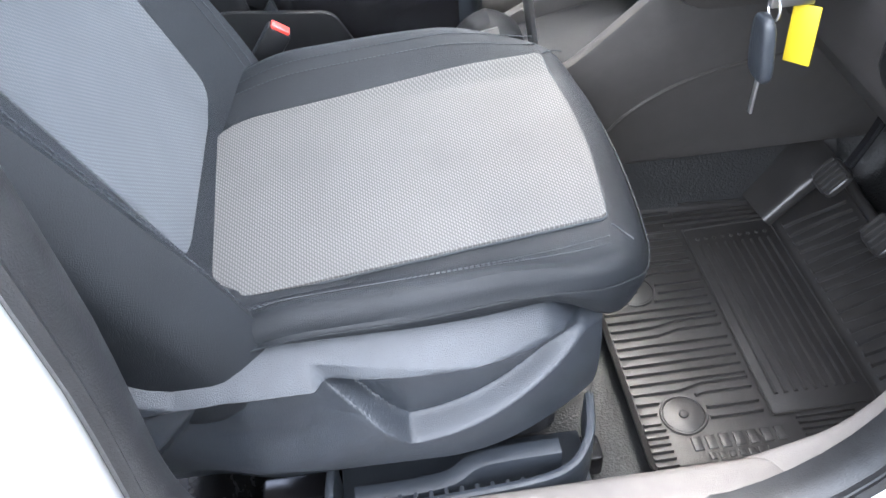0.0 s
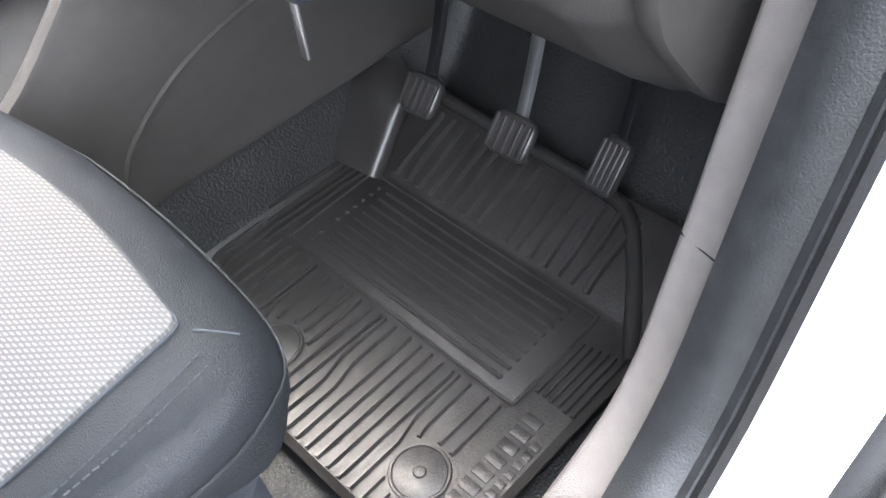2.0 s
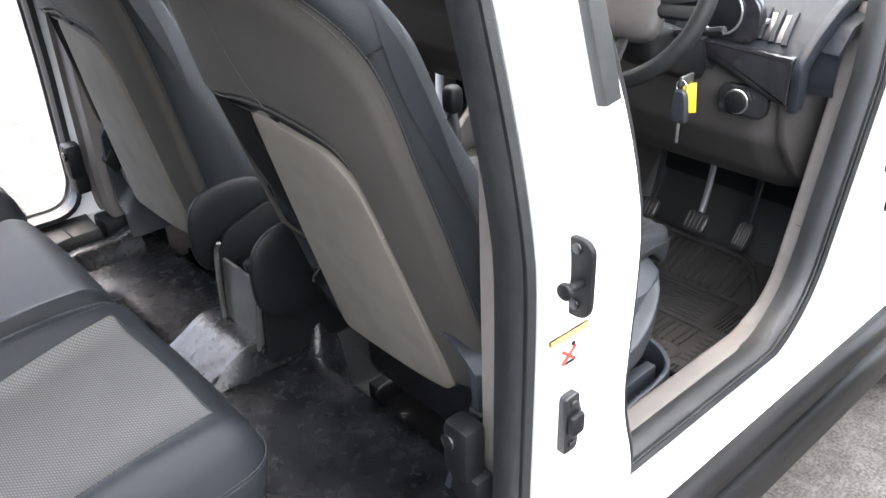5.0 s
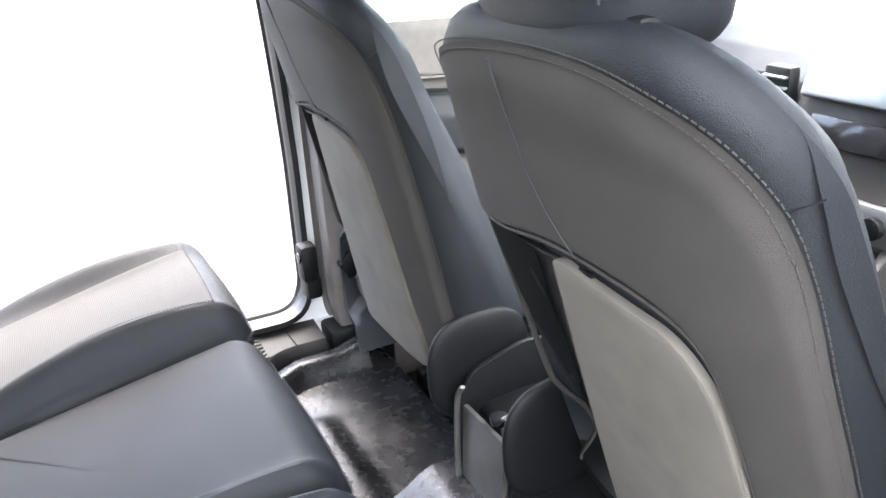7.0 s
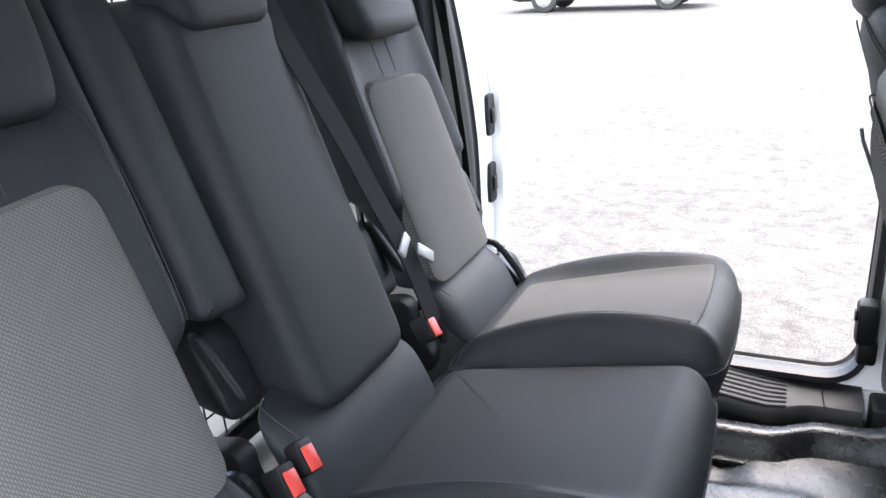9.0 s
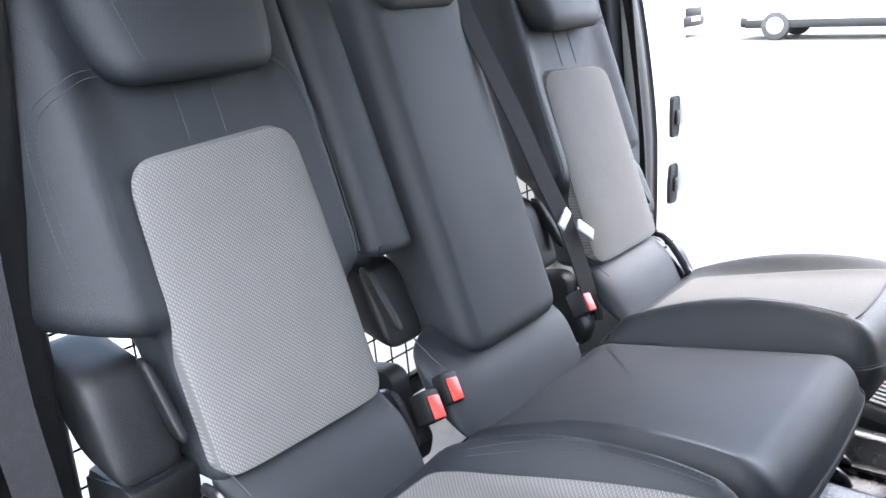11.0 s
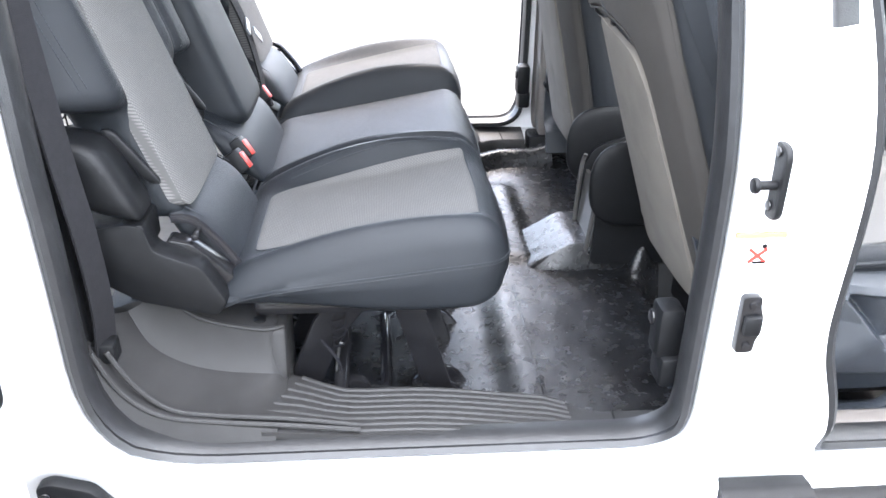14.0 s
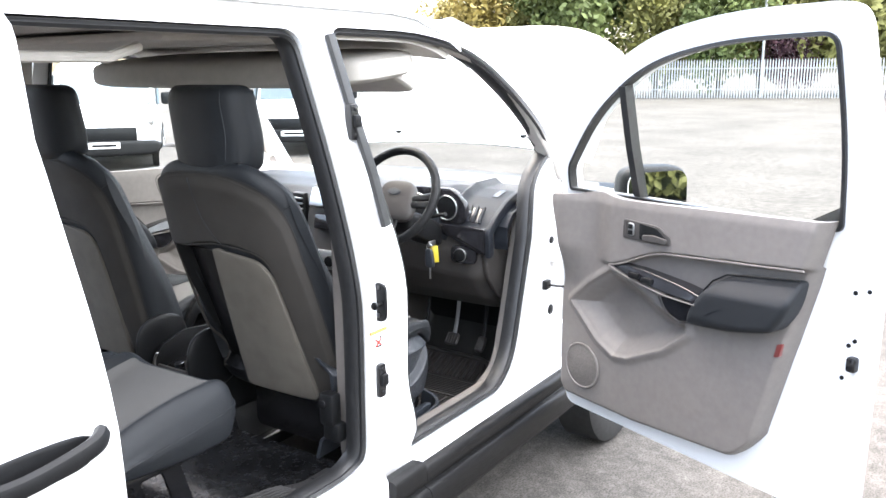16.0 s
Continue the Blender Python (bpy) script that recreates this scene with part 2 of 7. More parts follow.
def pillow(fn, n=16, p=6.0):
    """A rounded block: a cube's surface pressed towards a ball, carried to its place by fn(u, v, w), each from -1 to 1."""
    bm = bmesh.new()
    seen = {}

    def vert(c):
        key = tuple(round(x, 5) for x in c)
        if key not in seen:
            k = sum(abs(x) ** p for x in c) ** (1 / p)
            seen[key] = bm.verts.new(fn(*(x / k for x in c)))
        return seen[key]
    lin = [math.sin(math.pi / 2 * (-1 + 2 * i / n)) for i in range(n + 1)]
    for ax in range(3):
        for s in (-1, 1):
            for i in range(n):
                for j in range(n):
                    q = []
                    for a, b in ((i, j), (i + 1, j), (i + 1, j + 1), (i, j + 1)):
                        c = [lin[a], lin[b]]
                        c.insert(ax, s)
                        q.append(vert(c))
                    bm.faces.new(q if s > 0 else q[::-1])
    return bm


def seam(fn, uvs, r=0.0022, w=1.0, off=0.0015, n=6, closed=False):
    """A raised seam along a line given on the face w of a pillow's fn."""
    pts = smooth_path([(*q, 0) for q in uvs], n, closed)
    out = []
    for q in pts:
        c = Vector(fn(q.x, q.y, w))
        d = Vector(fn(q.x, q.y, w * 1.05)) - c
        d.normalize()
        out.append(c + d * off)
    return tube(out, r, closed, 6, ref=(0.3, 0.5, 0.8))


def sheet(fn, nu, nv, thick=0.0, normal=None):
    """A surface fn(s, t), s and t from 0 to 1, with an optional thickness along a vector."""
    bm = bmesh.new()
    rows = [[bm.verts.new(fn(i / nu, j / nv)) for j in range(nv + 1)] for i in range(nu + 1)]
    for i in range(nu):
        for j in range(nv):
            bm.faces.new((rows[i][j], rows[i + 1][j], rows[i + 1][j + 1], rows[i][j + 1]))
    if thick:
        r = bmesh.ops.extrude_face_region(bm, geom=bm.faces[:])
        d = Vector(normal) * thick
        for v in r["geom"]:
            if isinstance(v, bmesh.types.BMVert):
                v.co += d
    return bm


def plate(outer, holes, yfun, thick):
    """A panel in the x-z plane with holes, bent by yfun(x, z), with thickness inwards (+y)."""
    bm = bmesh.new()
    for loop in [outer] + holes:
        vs = [bm.verts.new((x, 0, z)) for x, z in loop]
        for i in range(len(vs)):
            bm.edges.new((vs[i], vs[(i + 1) % len(vs)]))
    bmesh.ops.triangle_fill(bm, use_beauty=True, use_dissolve=False, edges=bm.edges[:])
    bmesh.ops.subdivide_edges(bm, edges=[e for e in bm.edges if e.calc_length() > 0.15], cuts=1)
    bmesh.ops.triangulate(bm, faces=bm.faces[:])
    bmesh.ops.recalc_face_normals(bm, faces=bm.faces[:])
    r = bmesh.ops.extrude_face_region(bm, geom=bm.faces[:])
    back = [v for v in r["geom"] if isinstance(v, bmesh.types.BMVert)]
    for v in back:
        v.co.y += thick
    for v in bm.verts:
        v.co.y += yfun(v.co.x, v.co.z)
    return bm


def mirrored(bm):
    """The same mesh on the van's other side."""
    for v in bm.verts:
        v.co.y = 2 * YC - v.co.y
    bmesh.ops.reverse_faces(bm, faces=bm.faces[:])
    return bm


def dense(outline, step=0.016):
    """The same outline with no long gaps between its points."""
    out = []
    P = [Vector(p) for p in outline]
    for i, p in enumerate(P):
        q = P[(i + 1) % len(P)]
        k = max(1, int((q - p).length / step))
        if (q - p).length > 1e-5:
            out += [p.lerp(q, j / k) for j in range(k)]
    return out


def rim_line(outline, top, bot, place, r, rb, bulge, k=0.3, lift=0.0):
    """A line round the side of a slab, k of the way down."""
    P = dense(outline)
    n = len(P)
    area = sum(P[i - 1].x * P[i].y - P[i].x * P[i - 1].y for i in range(n))
    out = []
    for i in range(n):
        t = P[(i + 1) % n] - P[i - 1]
        v = (Vector((t.y, -t.x)) * (1 if area > 0 else -1)).normalized()
        q = P[i] + v * (bulge + 0.0006)
        out.append(Vector(place(q.x, q.y, (top(P[i].x, P[i].y) - r) * (1 - k) + (bot(P[i].x, P[i].y) + rb) * k + lift)))
    return out


def slab(outline, top, bot, place, r=0.02, rb=0.01, rings=14, bulge=0.0):
    """A padded block over a flat outline: top and bot give its two faces' heights, place carries (p, q, height) into the room."""
    bm = bmesh.new()
    P = dense(outline)
    n = len(P)
    area = sum(P[i - 1].x * P[i].y - P[i].x * P[i - 1].y for i in range(n))
    N = []
    for i in range(n):
        t = P[(i + 1) % n] - P[i - 1]
        v = Vector((t.y, -t.x)) * (1 if area > 0 else -1)
        N.append(v.normalized())
    c = sum(P, Vector((0, 0))) / n
    rows = []

    def face(fn, rad, sgn):
        """Rings from the middle of a face out to its rounded edge."""
        out = []
        inset = [P[i] - N[i] * rad for i in range(n)]
        for k in range(1, rings + 1):
            s = k / rings
            out.append([(q := c + (inset[i] - c) * s, fn(q.x, q.y)) for i in range(n)])
        for a in (25, 50, 72, 90):
            sn, cs = math.sin(radians(a)), math.cos(radians(a))
            out.append([(q := P[i] - N[i] * rad * (1 - sn), fn(q.x, q.y) - sgn * rad * (1 - cs)) for i in range(n)])
        return out
    up, dn = face(top, r, 1), face(bot, rb, -1)
    side = []
    for k in (0.3, 0.6):
        side.append([(P[i] + N[i] * bulge, up[-1][i][1] * (1 - k) + dn[-1][i][1] * k) for i in range(n)])
    for row in up + side + dn[::-1]:
        rows.append([bm.verts.new(place(q.x, q.y, h)) for q, h in row])
    ends = (bm.verts.new(place(c.x, c.y, top(c.x, c.y))), bm.verts.new(place(c.x, c.y, bot(c.x, c.y))))
    for r0, r1 in zip(rows, rows[1:]):
        for i in range(n):
            j = (i + 1) % n
            bm.faces.new((r0[i], r0[j], r1[j], r1[i]))
    for row, e in ((rows[0], ends[0]), (rows[-1], ends[1])):
        for i in range(n):
            bm.faces.new((row[i], row[(i + 1) % n], e))
    return bm


def skin(outline, top, place, off=0.003, rings=16, drop=0.007, edge=0.004):
    """A cloth panel lying on a padded face, its rim turned in."""
    bm = bmesh.new()
    P = dense(outline, 0.010)
    n = len(P)
    c = sum(P, Vector((0, 0))) / n
    uvl = bm.loops.layers.uv.new("UVMap")
    flat, rows = {}, []
    size = max((p - c).length for p in P)
    steps = [(k / rings * (1 - edge / size), off) for k in range(1, rings + 1)] + [(1 - edge * 0.35 / size, off - 0.0008), (1.0, off - drop)]
    for s, lift in steps:
        row = []
        for p in P:
            q = c + (p - c) * s
            v = bm.verts.new(place(q.x, q.y, top(q.x, q.y) + lift))
            flat[v] = (q.x, q.y)
            row.append(v)
        rows.append(row)
    m = bm.verts.new(place(c.x, c.y, top(c.x, c.y) + off))
    flat[m] = (c.x, c.y)
    for r0, r1 in zip(rows, rows[1:]):
        for i in range(n):
            bm.faces.new((r0[i], r0[(i + 1) % n], r1[(i + 1) % n], r1[i]))
    for i in range(n):
        bm.faces.new((rows[0][i], rows[0][(i + 1) % n], m))
    for f in bm.faces:
        for lp in f.loops:
            lp[uvl].uv = flat[lp.vert]
    return bm


def laid(line, top, place, off, closed=False, n=6):
    pts = smooth_path([(p[0], p[1], 0) for p in line], n, closed) if len(line) < 20 else [Vector((p[0], p[1], 0)) for p in line]
    return [Vector(place(p.x, p.y, top(p.x, p.y) + off)) for p in pts]


def trail(line, top, place, r, off, closed=False):
    """A raised seam along a line of a padded face."""
    return tube(laid(line, top, place, off, closed), r, closed, 6, ref=(0.3, 0.5, 0.8))


def stitches(line, top=None, place=None, r=0.0008, off=0.0004, pitch=0.0062):
    """Single stitches, one after another, along a line of a padded face."""
    pts = laid(line, top, place, off, n=12) if top else line
    bm = bmesh.new()
    walked, want = 0.0, pitch
    for a, b in zip(pts, pts[1:]):
        d = b - a
        L = d.length
        if L < 1e-6:
            continue
        while walked + L >= want:
            p = a + d * ((want - walked) / L)
            t = d.normalized() * pitch * 0.34
            u = t.cross(Vector((0.3, 0.5, 0.8))).normalized() * r
            w = t.cross(u).normalized() * r
            ring0 = [bm.verts.new(p - t + u * ca + w * cb) for ca, cb in ((1, 0), (0, 1), (-1, 0), (0, -1))]
            ring1 = [bm.verts.new(p + t + u * ca + w * cb) for ca, cb in ((1, 0), (0, 1), (-1, 0), (0, -1))]
            for i in range(4):
                bm.faces.new((ring0[i], ring0[(i + 1) % 4], ring1[(i + 1) % 4], ring1[i]))
            bm.faces.new(ring0)
            bm.faces.new(ring1)
            want += pitch
        walked += L
    return bm


def ease(a, b, x):
    t = min(1.0, max(0.0, (x - a) / (b - a)))
    return t * t * (3 - 2 * t)

YC = 0.858         # the van's middle line

# ---------- ground ----------
ASPHALT = mat("worn_asphalt", (0.083, 0.077, 0.070), 0.95, var=0.45, scale=120, bump=0.8, bump_scale=190, spec=0.2, stain=0.55, stain_scale=34, stain_color=(0.138, 0.130, 0.119))


def patchy(m, layers):
    """Lays broad uneven patches of a lighter or darker tone over a surface's colour."""
    nt = m.node_tree
    sock = nt.nodes["Principled BSDF"].inputs["Base Color"]
    tc = nt.nodes.new("ShaderNodeTexCoord")
    for size, lo, hi in layers:
        n = nt.nodes.new("ShaderNodeTexNoise")
        n.inputs["Scale"].default_value, n.inputs["Detail"].default_value, n.inputs["Roughness"].default_value = size, 8.0, 0.65
        nt.links.new(tc.outputs["Object"], n.inputs["Vector"])
        g = nt.nodes.new("ShaderNodeMapRange")
        g.inputs[1].default_value, g.inputs[2].default_value, g.inputs[3].default_value, g.inputs[4].default_value = 0.32, 0.68, lo, hi
        nt.links.new(n.outputs[0], g.inputs[0])
        mx = nt.nodes.new("ShaderNodeMix")
        mx.data_type, mx.blend_type = "RGBA", "MULTIPLY"
        mx.inputs[0].default_value = 1.0
        nt.links.new(sock.links[0].from_socket, mx.inputs[6])
        nt.links.new(g.outputs[0], mx.inputs[7])
        nt.links.new(mx.outputs[2], sock)


patchy(FLOOR, ((7.0, 0.7, 1.6),))
patchy(ASPHALT, ((0.45, 0.78, 1.22), (9.0, 0.70, 1.30)))


def ground_z(s, t):
    x, y = -400 + 800 * s, -400 + 800 * t
    return (x, y, 0)


solo("ground", sheet(ground_z, 20, 20), ASPHALT, "pale worn asphalt yard with fine loose gravel", "ground", kind="structure")


# ---------- van body ----------
def side_y(x, z):
    """How far the body side leans in: upright to the waist, then in to the roof; the hinge pillar and the sills stand further in."""
    k = max(0.0, (z - 1.1) / 0.75)
    low = max(0.0, min(1.0, (0.66 - z) / 0.10))
    fore = ease(0.35, 0.85, x) * ease(1.50, 1.25, z)
    return -0.008 + 0.15 * k ** 1.3 + 0.042 * max(low, fore)


FRONT_OPEN = rounded([(0.165, 0.575), (0.83, 0.575), (0.93, 0.92), (1.03, 1.28), (1.17, 1.385), (0.99, 1.57), (0.72, 1.745), (0.42, 1.80), (0.0, 1.80), (0.005, 1.60), (0.135, 1.16), (0.124, 0.82), (0.165, 0.69)],
                     [0.05, 0.17, 0.3, 0.1, 0.03, 0.2, 0.2, 0.2, 0.05, 0.3, 0.25, 0.06, 0.05], 7)
REAR_OPEN = rounded([(-0.048, 0.612), (-0.042, 1.10), (-0.070, 1.42), (-0.115, 1.79), (-1.03, 1.79), (-0.966, 1.20), (-0.966, 0.618)], [0.10, 0.3, 0.3, 0.06, 0.08, 0.5, 0.20], 9)
OUTER = rounded([(1.22, 0.47), (1.22, 1.34), (1.03, 1.60), (0.76, 1.79), (0.44, 1.855), (-2.2, 1.86), (-2.28, 1.2), (-2.25, 0.40), (-1.84, 0.40), (-1.77, 0.62), (-1.46, 0.74), (-1.20, 0.62), (-1.10, 0.40), (-0.15, 0.40), (-0.1, 0.47)],
                [0.02, 0.05, 0.2, 0.2, 0.2, 0.1, 0.1, 0.1, 0.05, 0.2, 0.25, 0.2, 0.05, 0.02, 0.02], 6)
van = thing("van", "white compact crew van with its side doors and bonnet standing open", "van", (0, YC, 0))

for flip in (False, True):
    def place(bm):
        return mirrored(bm) if flip else bm
    part("body_side", place(plate(OUTER, [FRONT_OPEN, REAR_OPEN], side_y, 0.045)), WHITE, van)
    for name, loop, dy in (("front_door_seal", FRONT_OPEN, 0.0), ("side_door_seal", REAR_OPEN, 0.0)):
        inw = [(0.0, 0.0), (0.004, -0.008), (0.010, -0.009), (0.014, -0.002), (0.012, 0.005), (0.015, 0.010), (0.019, 0.022), (0.019, 0.036), (0.014, 0.052), (0.0, 0.052), (-0.006, 0.03)]
        area = sum(loop[i - 1][0] * loop[i][1] - loop[i][0] * loop[i - 1][1] for i in range(len(loop)))
        prof = [(u * (-1 if area > 0 else 1), v) for u, v in inw]
        pts = [(p[0], side_y(*p) + 0.022, p[1]) for p in loop]
        seal = part(name, place(sweep(pts, prof, True, ref=(0, 1, 0))), SEAL, van, "black rubber door seal, scuffed")
        part("seal_bead", place(sweep([(q[0], q[1] - 0.004, q[2]) for q in pts], [(u * (-1 if area > 0 else 1), v) for u, v in ((0.006, -0.006), (0.013, -0.012), (0.02, -0.006), (0.013, 0.0))], True, ref=(0, 1, 0))), SEAL, seal)
    # sill ledge between the seal and the outer edge, and the rocker below
    part("sill_ledge", place(prism([(-0.03, 0.558), (-0.035, 0.545), (-0.035, 0.47), (0.07, 0.47), (0.07, 0.58), (0.05, 0.578), (0.02, 0.566)], "x", 0.14, 1.2, 0.004)), WHITE, van)
    part("rear_sill_ledge", place(prism([(-0.02, 0.59), (-0.03, 0.575), (-0.035, 0.40), (0.07, 0.40), (0.07, 0.60), (0.05, 0.603), (0.02, 0.598)], "x", -0.9, 0.0, 0.004)), WHITE, van)
    clad = part("sill_cladding", place(prism(rounded([(-0.07, 0.40), (0.0, 0.37), (0.03, 0.40), (0.0, 0.555), (-0.035, 0.562), (-0.055, 0.55), (-0.056, 0.515), (-0.046, 0.508), (-0.046, 0.498), (-0.066, 0.493), (-0.075, 0.47)], [0.02, 0.012, 0.01, 0.01, 0.012, 0.01, 0.003, 0.003, 0.003, 0.01, 0.015], 3), "x", 0.15, 1.16)), CLAD, van, "black plastic sill cladding with scratches")
    part("step_end", place(prism(rounded([(-0.074, 0.40), (0.0, 0.37), (0.03, 0.40), (0.0, 0.572), (-0.034, 0.577), (-0.055, 0.568), (-0.057, 0.515), (-0.047, 0.508), (-0.047, 0.498), (-0.067, 0.493), (-0.076, 0.47)], [0.02, 0.012, 0.01, 0.006, 0.008, 0.008, 0.003, 0.003, 0.003, 0.01, 0.015], 3), "x", 0.0, 0.147)), CLAD, clad)
    part("rear_cladding", place(prism(rounded([(-0.085, 0.36), (0.0, 0.34), (0.03, 0.36), (0.0, 0.49), (-0.05, 0.50), (-0.085, 0.47)], 0.012, 3), "x", -0.80, -0.003)), CLAD, clad)
    part("door_rail", place(box(-0.85, -0.12, -0.05, -0.02, 0.505, 0.53, 0.004)), CLAD, van)
    # inner trims
    part("front_sill_trim", place(prism(rounded([(0.086, 0.50), (0.150, 0.42), (0.158, 0.45), (0.156, 0.560), (0.146, 0.580), (0.094, 0.592), (0.086, 0.586)], 0.01, 3), "x", 0.12, 0.845)), TRIM, van, "grey plastic sill trim")
    kick = smooth_path([(0.70, 0.118, 0.545), (0.78, 0.118, 0.575), (0.845, 0.118, 0.605), (0.888, 0.119, 0.655), (0.913, 0.120, 0.72), (0.938, 0.121, 0.79), (0.962, 0.122, 0.87), (0.998, 0.122, 1.0), (1.035, 0.123, 1.12), (1.07, 0.124, 1.2)], 6)
    kp = rounded([(-0.014, -0.034), (0.020, -0.036), (0.024, 0.036), (-0.010, 0.036)], 0.010, 3)
    part("kick_trim", place(sweep(kick, kp, ref=(0, 1, 0))), TRIM, van, "grey plastic kick trim")
    part("kick_joint", place(sweep([(0.914, 0.083, 0.762), (0.916, 0.12, 0.764), (0.922, 0.158, 0.768)], ring(0.0009, n=5), ref=(0, 0, 1))), BLACK, van)
    part("pillar_trim_lower", place(prism(rounded([(0.005, 0.52), (0.06, 0.56), (0.065, 1.18), (0.015, 1.30), (-0.022, 1.30), (-0.015, 0.66)], 0.03, 4), "y", 0.07, 0.135, 0.008)), TRIM, van, "grey plastic centre pillar trim")
    up = [Vector((-0.0 - 0.04 * t, side_y(0, 1.28 + 0.5 * t) + 0.085, 1.28 + 0.5 * t)) for t in (0, 0.25, 0.5, 0.75, 1.0)]
    part("pillar_trim_upper", place(sweep(up, rounded([(-0.045, -0.03), (0.045, -0.03), (0.03, 0.03), (-0.03, 0.03)], 0.02, 3), ref=(0, 1, 0))), LINER, van, "pale upper pillar trim")
    catch = part("door_catch", place(box(-0.088, -0.045, 0.090, 0.142, 0.735, 0.83, 0.012)), BLACK, van, "black door guide catch")
    part("catch_plate", place(box(-0.080, -0.042, 0.078, 0.135, 0.69, 0.745, 0.008)), BLACK, catch)
    part("catch_bolt", place(cyl((-0.089, 0.125, 0.80), (1, 0, 0), 0.013, 0.006)), STEELB, catch)
    part("window_channel", place(sweep([(0.052, -0.002, 1.285), (0.03, 0.02, 1.42), (0.005, 0.06, 1.58), (-0.02, 0.11, 1.78)], rounded([(-0.014, -0.008), (0.014, -0.008), (0.014, 0.008), (-0.014, 0.008)], 0.004, 2))), SEAL, van)

# door furniture on the driver's-side centre pillar
pin = part("door_pin_plate", prism(rounded([(-0.038, 1.036), (0.008, 1.036), (0.008, 1.142), (-0.038, 1.142)], 0.022, 6), "x", -0.006, 0.004, 0.003), BLACK, van, "black oval door pin plate")
part("door_pin", join(cyl((-0.018, -0.024, 1.087), (1, 0, 0), 0.006, 0.03), cyl((-0.034, -0.024, 1.087), (1, 0, 0), 0.011, 0.009, bevel=0.004)), BLACK, pin)
for z in (1.055, 1.13):
    part("screw", cyl((-0.007, -0.016, z), (1, 0, 0), 0.007, 0.005), STEELB, pin)
for z0, dy in ((0.87, -0.008), (1.56, 0.06)):
    st = part("striker_plate", prism(rounded([(-0.016, z0 - 0.047), (0.012, z0 - 0.047), (0.013, z0 - 0.026), (0.019, z0 - 0.014), (0.019, z0 + 0.012), (0.013, z0 + 0.026), (0.012, z0 + 0.047), (-0.016, z0 + 0.047)], 0.008, 3), "y", dy - 0.012, dy + 0.012, 0.003), STEELB, van, "black latch striker plate")
    part("striker_body", box(-0.012, 0.014, dy - 0.022, dy - 0.01, z0 - 0.014, z0 + 0.018, 0.005), BLACK, st)
    for dz in (-0.042, 0.042):
        part("screw", cyl((-0.001, dy - 0.013, z0 + dz * 0.8), (0, 1, 0), 0.006, 0.005), STEELB, st)
lab = part("warning_label", box(-0.040, 0.030, -0.0110, -0.005, 0.945, 1.012, 0.0), PAPER, van, "white warning label with an orange strip", smooth=False)
part("orange_strip", box(-0.040, 0.030, -0.0130, -0.006, 1.005, 1.012, 0.0), ORANGE, lab, smooth=False)
for a_ in (-40, 40):
    part("red_sign", moved(box(-0.016, 0.016, -0.0130, -0.006, -0.0022, 0.0022, 0.0), Matrix.Translation((-0.006, 0.0003 * (a_ > 0), 0.978)) @ pose(0, 0, 0, 0, a_, 0)), RED, lab, smooth=False)
part("print_mark", cyl((0.002, -0.010, 0.992), (0, 1, 0), 0.0035, 0.004, 12, 0), BLACK, lab)
part("print_mark", tube([(-0.024 + 0.004 * math.cos(a), -0.0112, 0.980 + 0.012 * math.sin(a)) for a in [2 * math.pi * k / 16 for k in range(16)]], 0.0006, True, 5), BLACK, lab)
part("print_mark", box(-0.012, 0.006, -0.0130, -0.006, 0.966, 0.969, 0.0), BLACK, lab, smooth=False)

# rear pillar striker
ZINC = mat("zinc_plate", (0.33, 0.34, 0.35), 0.4, metal=0.6, var=0.12, scale=20)
rs = part("striker_bracket", prism(rounded([(-1.065, 1.102), (-0.990, 1.098), (-0.990, 1.112), (-1.003, 1.118), (-1.003, 1.178), (-0.990, 1.184), (-0.990, 1.198), (-1.062, 1.203), (-1.078, 1.150)], [0.012, 0.004, 0.004, 0.004, 0.004, 0.004, 0.004, 0.014, 0.02], 3), "y", -0.016, 0.0, 0.002), ZINC, van, "bright metal door striker")
part("striker_bar", tube([(-1.060, -0.012, 1.146), (-1.055, -0.042, 1.147), (-0.992, -0.042, 1.156), (-0.988, -0.012, 1.157)], 0.007, n=8), ZINC, rs)
for z in (1.122, 1.180):
    part("screw", cyl((-1.035, -0.018, z), (0, 1, 0), 0.011, 0.006), STEELB, rs)
lt = part("lower_latch", prism(rounded([(-1.034, 0.632), (-1.012, 0.640), (-0.955, 0.622), (-0.925, 0.580), (-0.940, 0.535), (-1.030, 0.545)], 0.010, 4), "y", -0.028, -0.004, 0.004), BLACK, van, "black lower door latch plate")
part("latch_lug", join(cyl((-0.985, -0.045, 0.582), (0, 1, 0), 0.016, 0.04), box(-1.030, -0.985, -0.05, -0.03, 0.575, 0.590, 0.004)), BLACK, lt)
part("latch_roller", cyl((-0.955, -0.045, 0.566), (0, 0, 1), 0.014, 0.03), STEELB, lt)
part("latch_screw", cyl((-1.020, -0.030, 0.618), (0, 1, 0), 0.008, 0.006, 12), STEELB, lt)

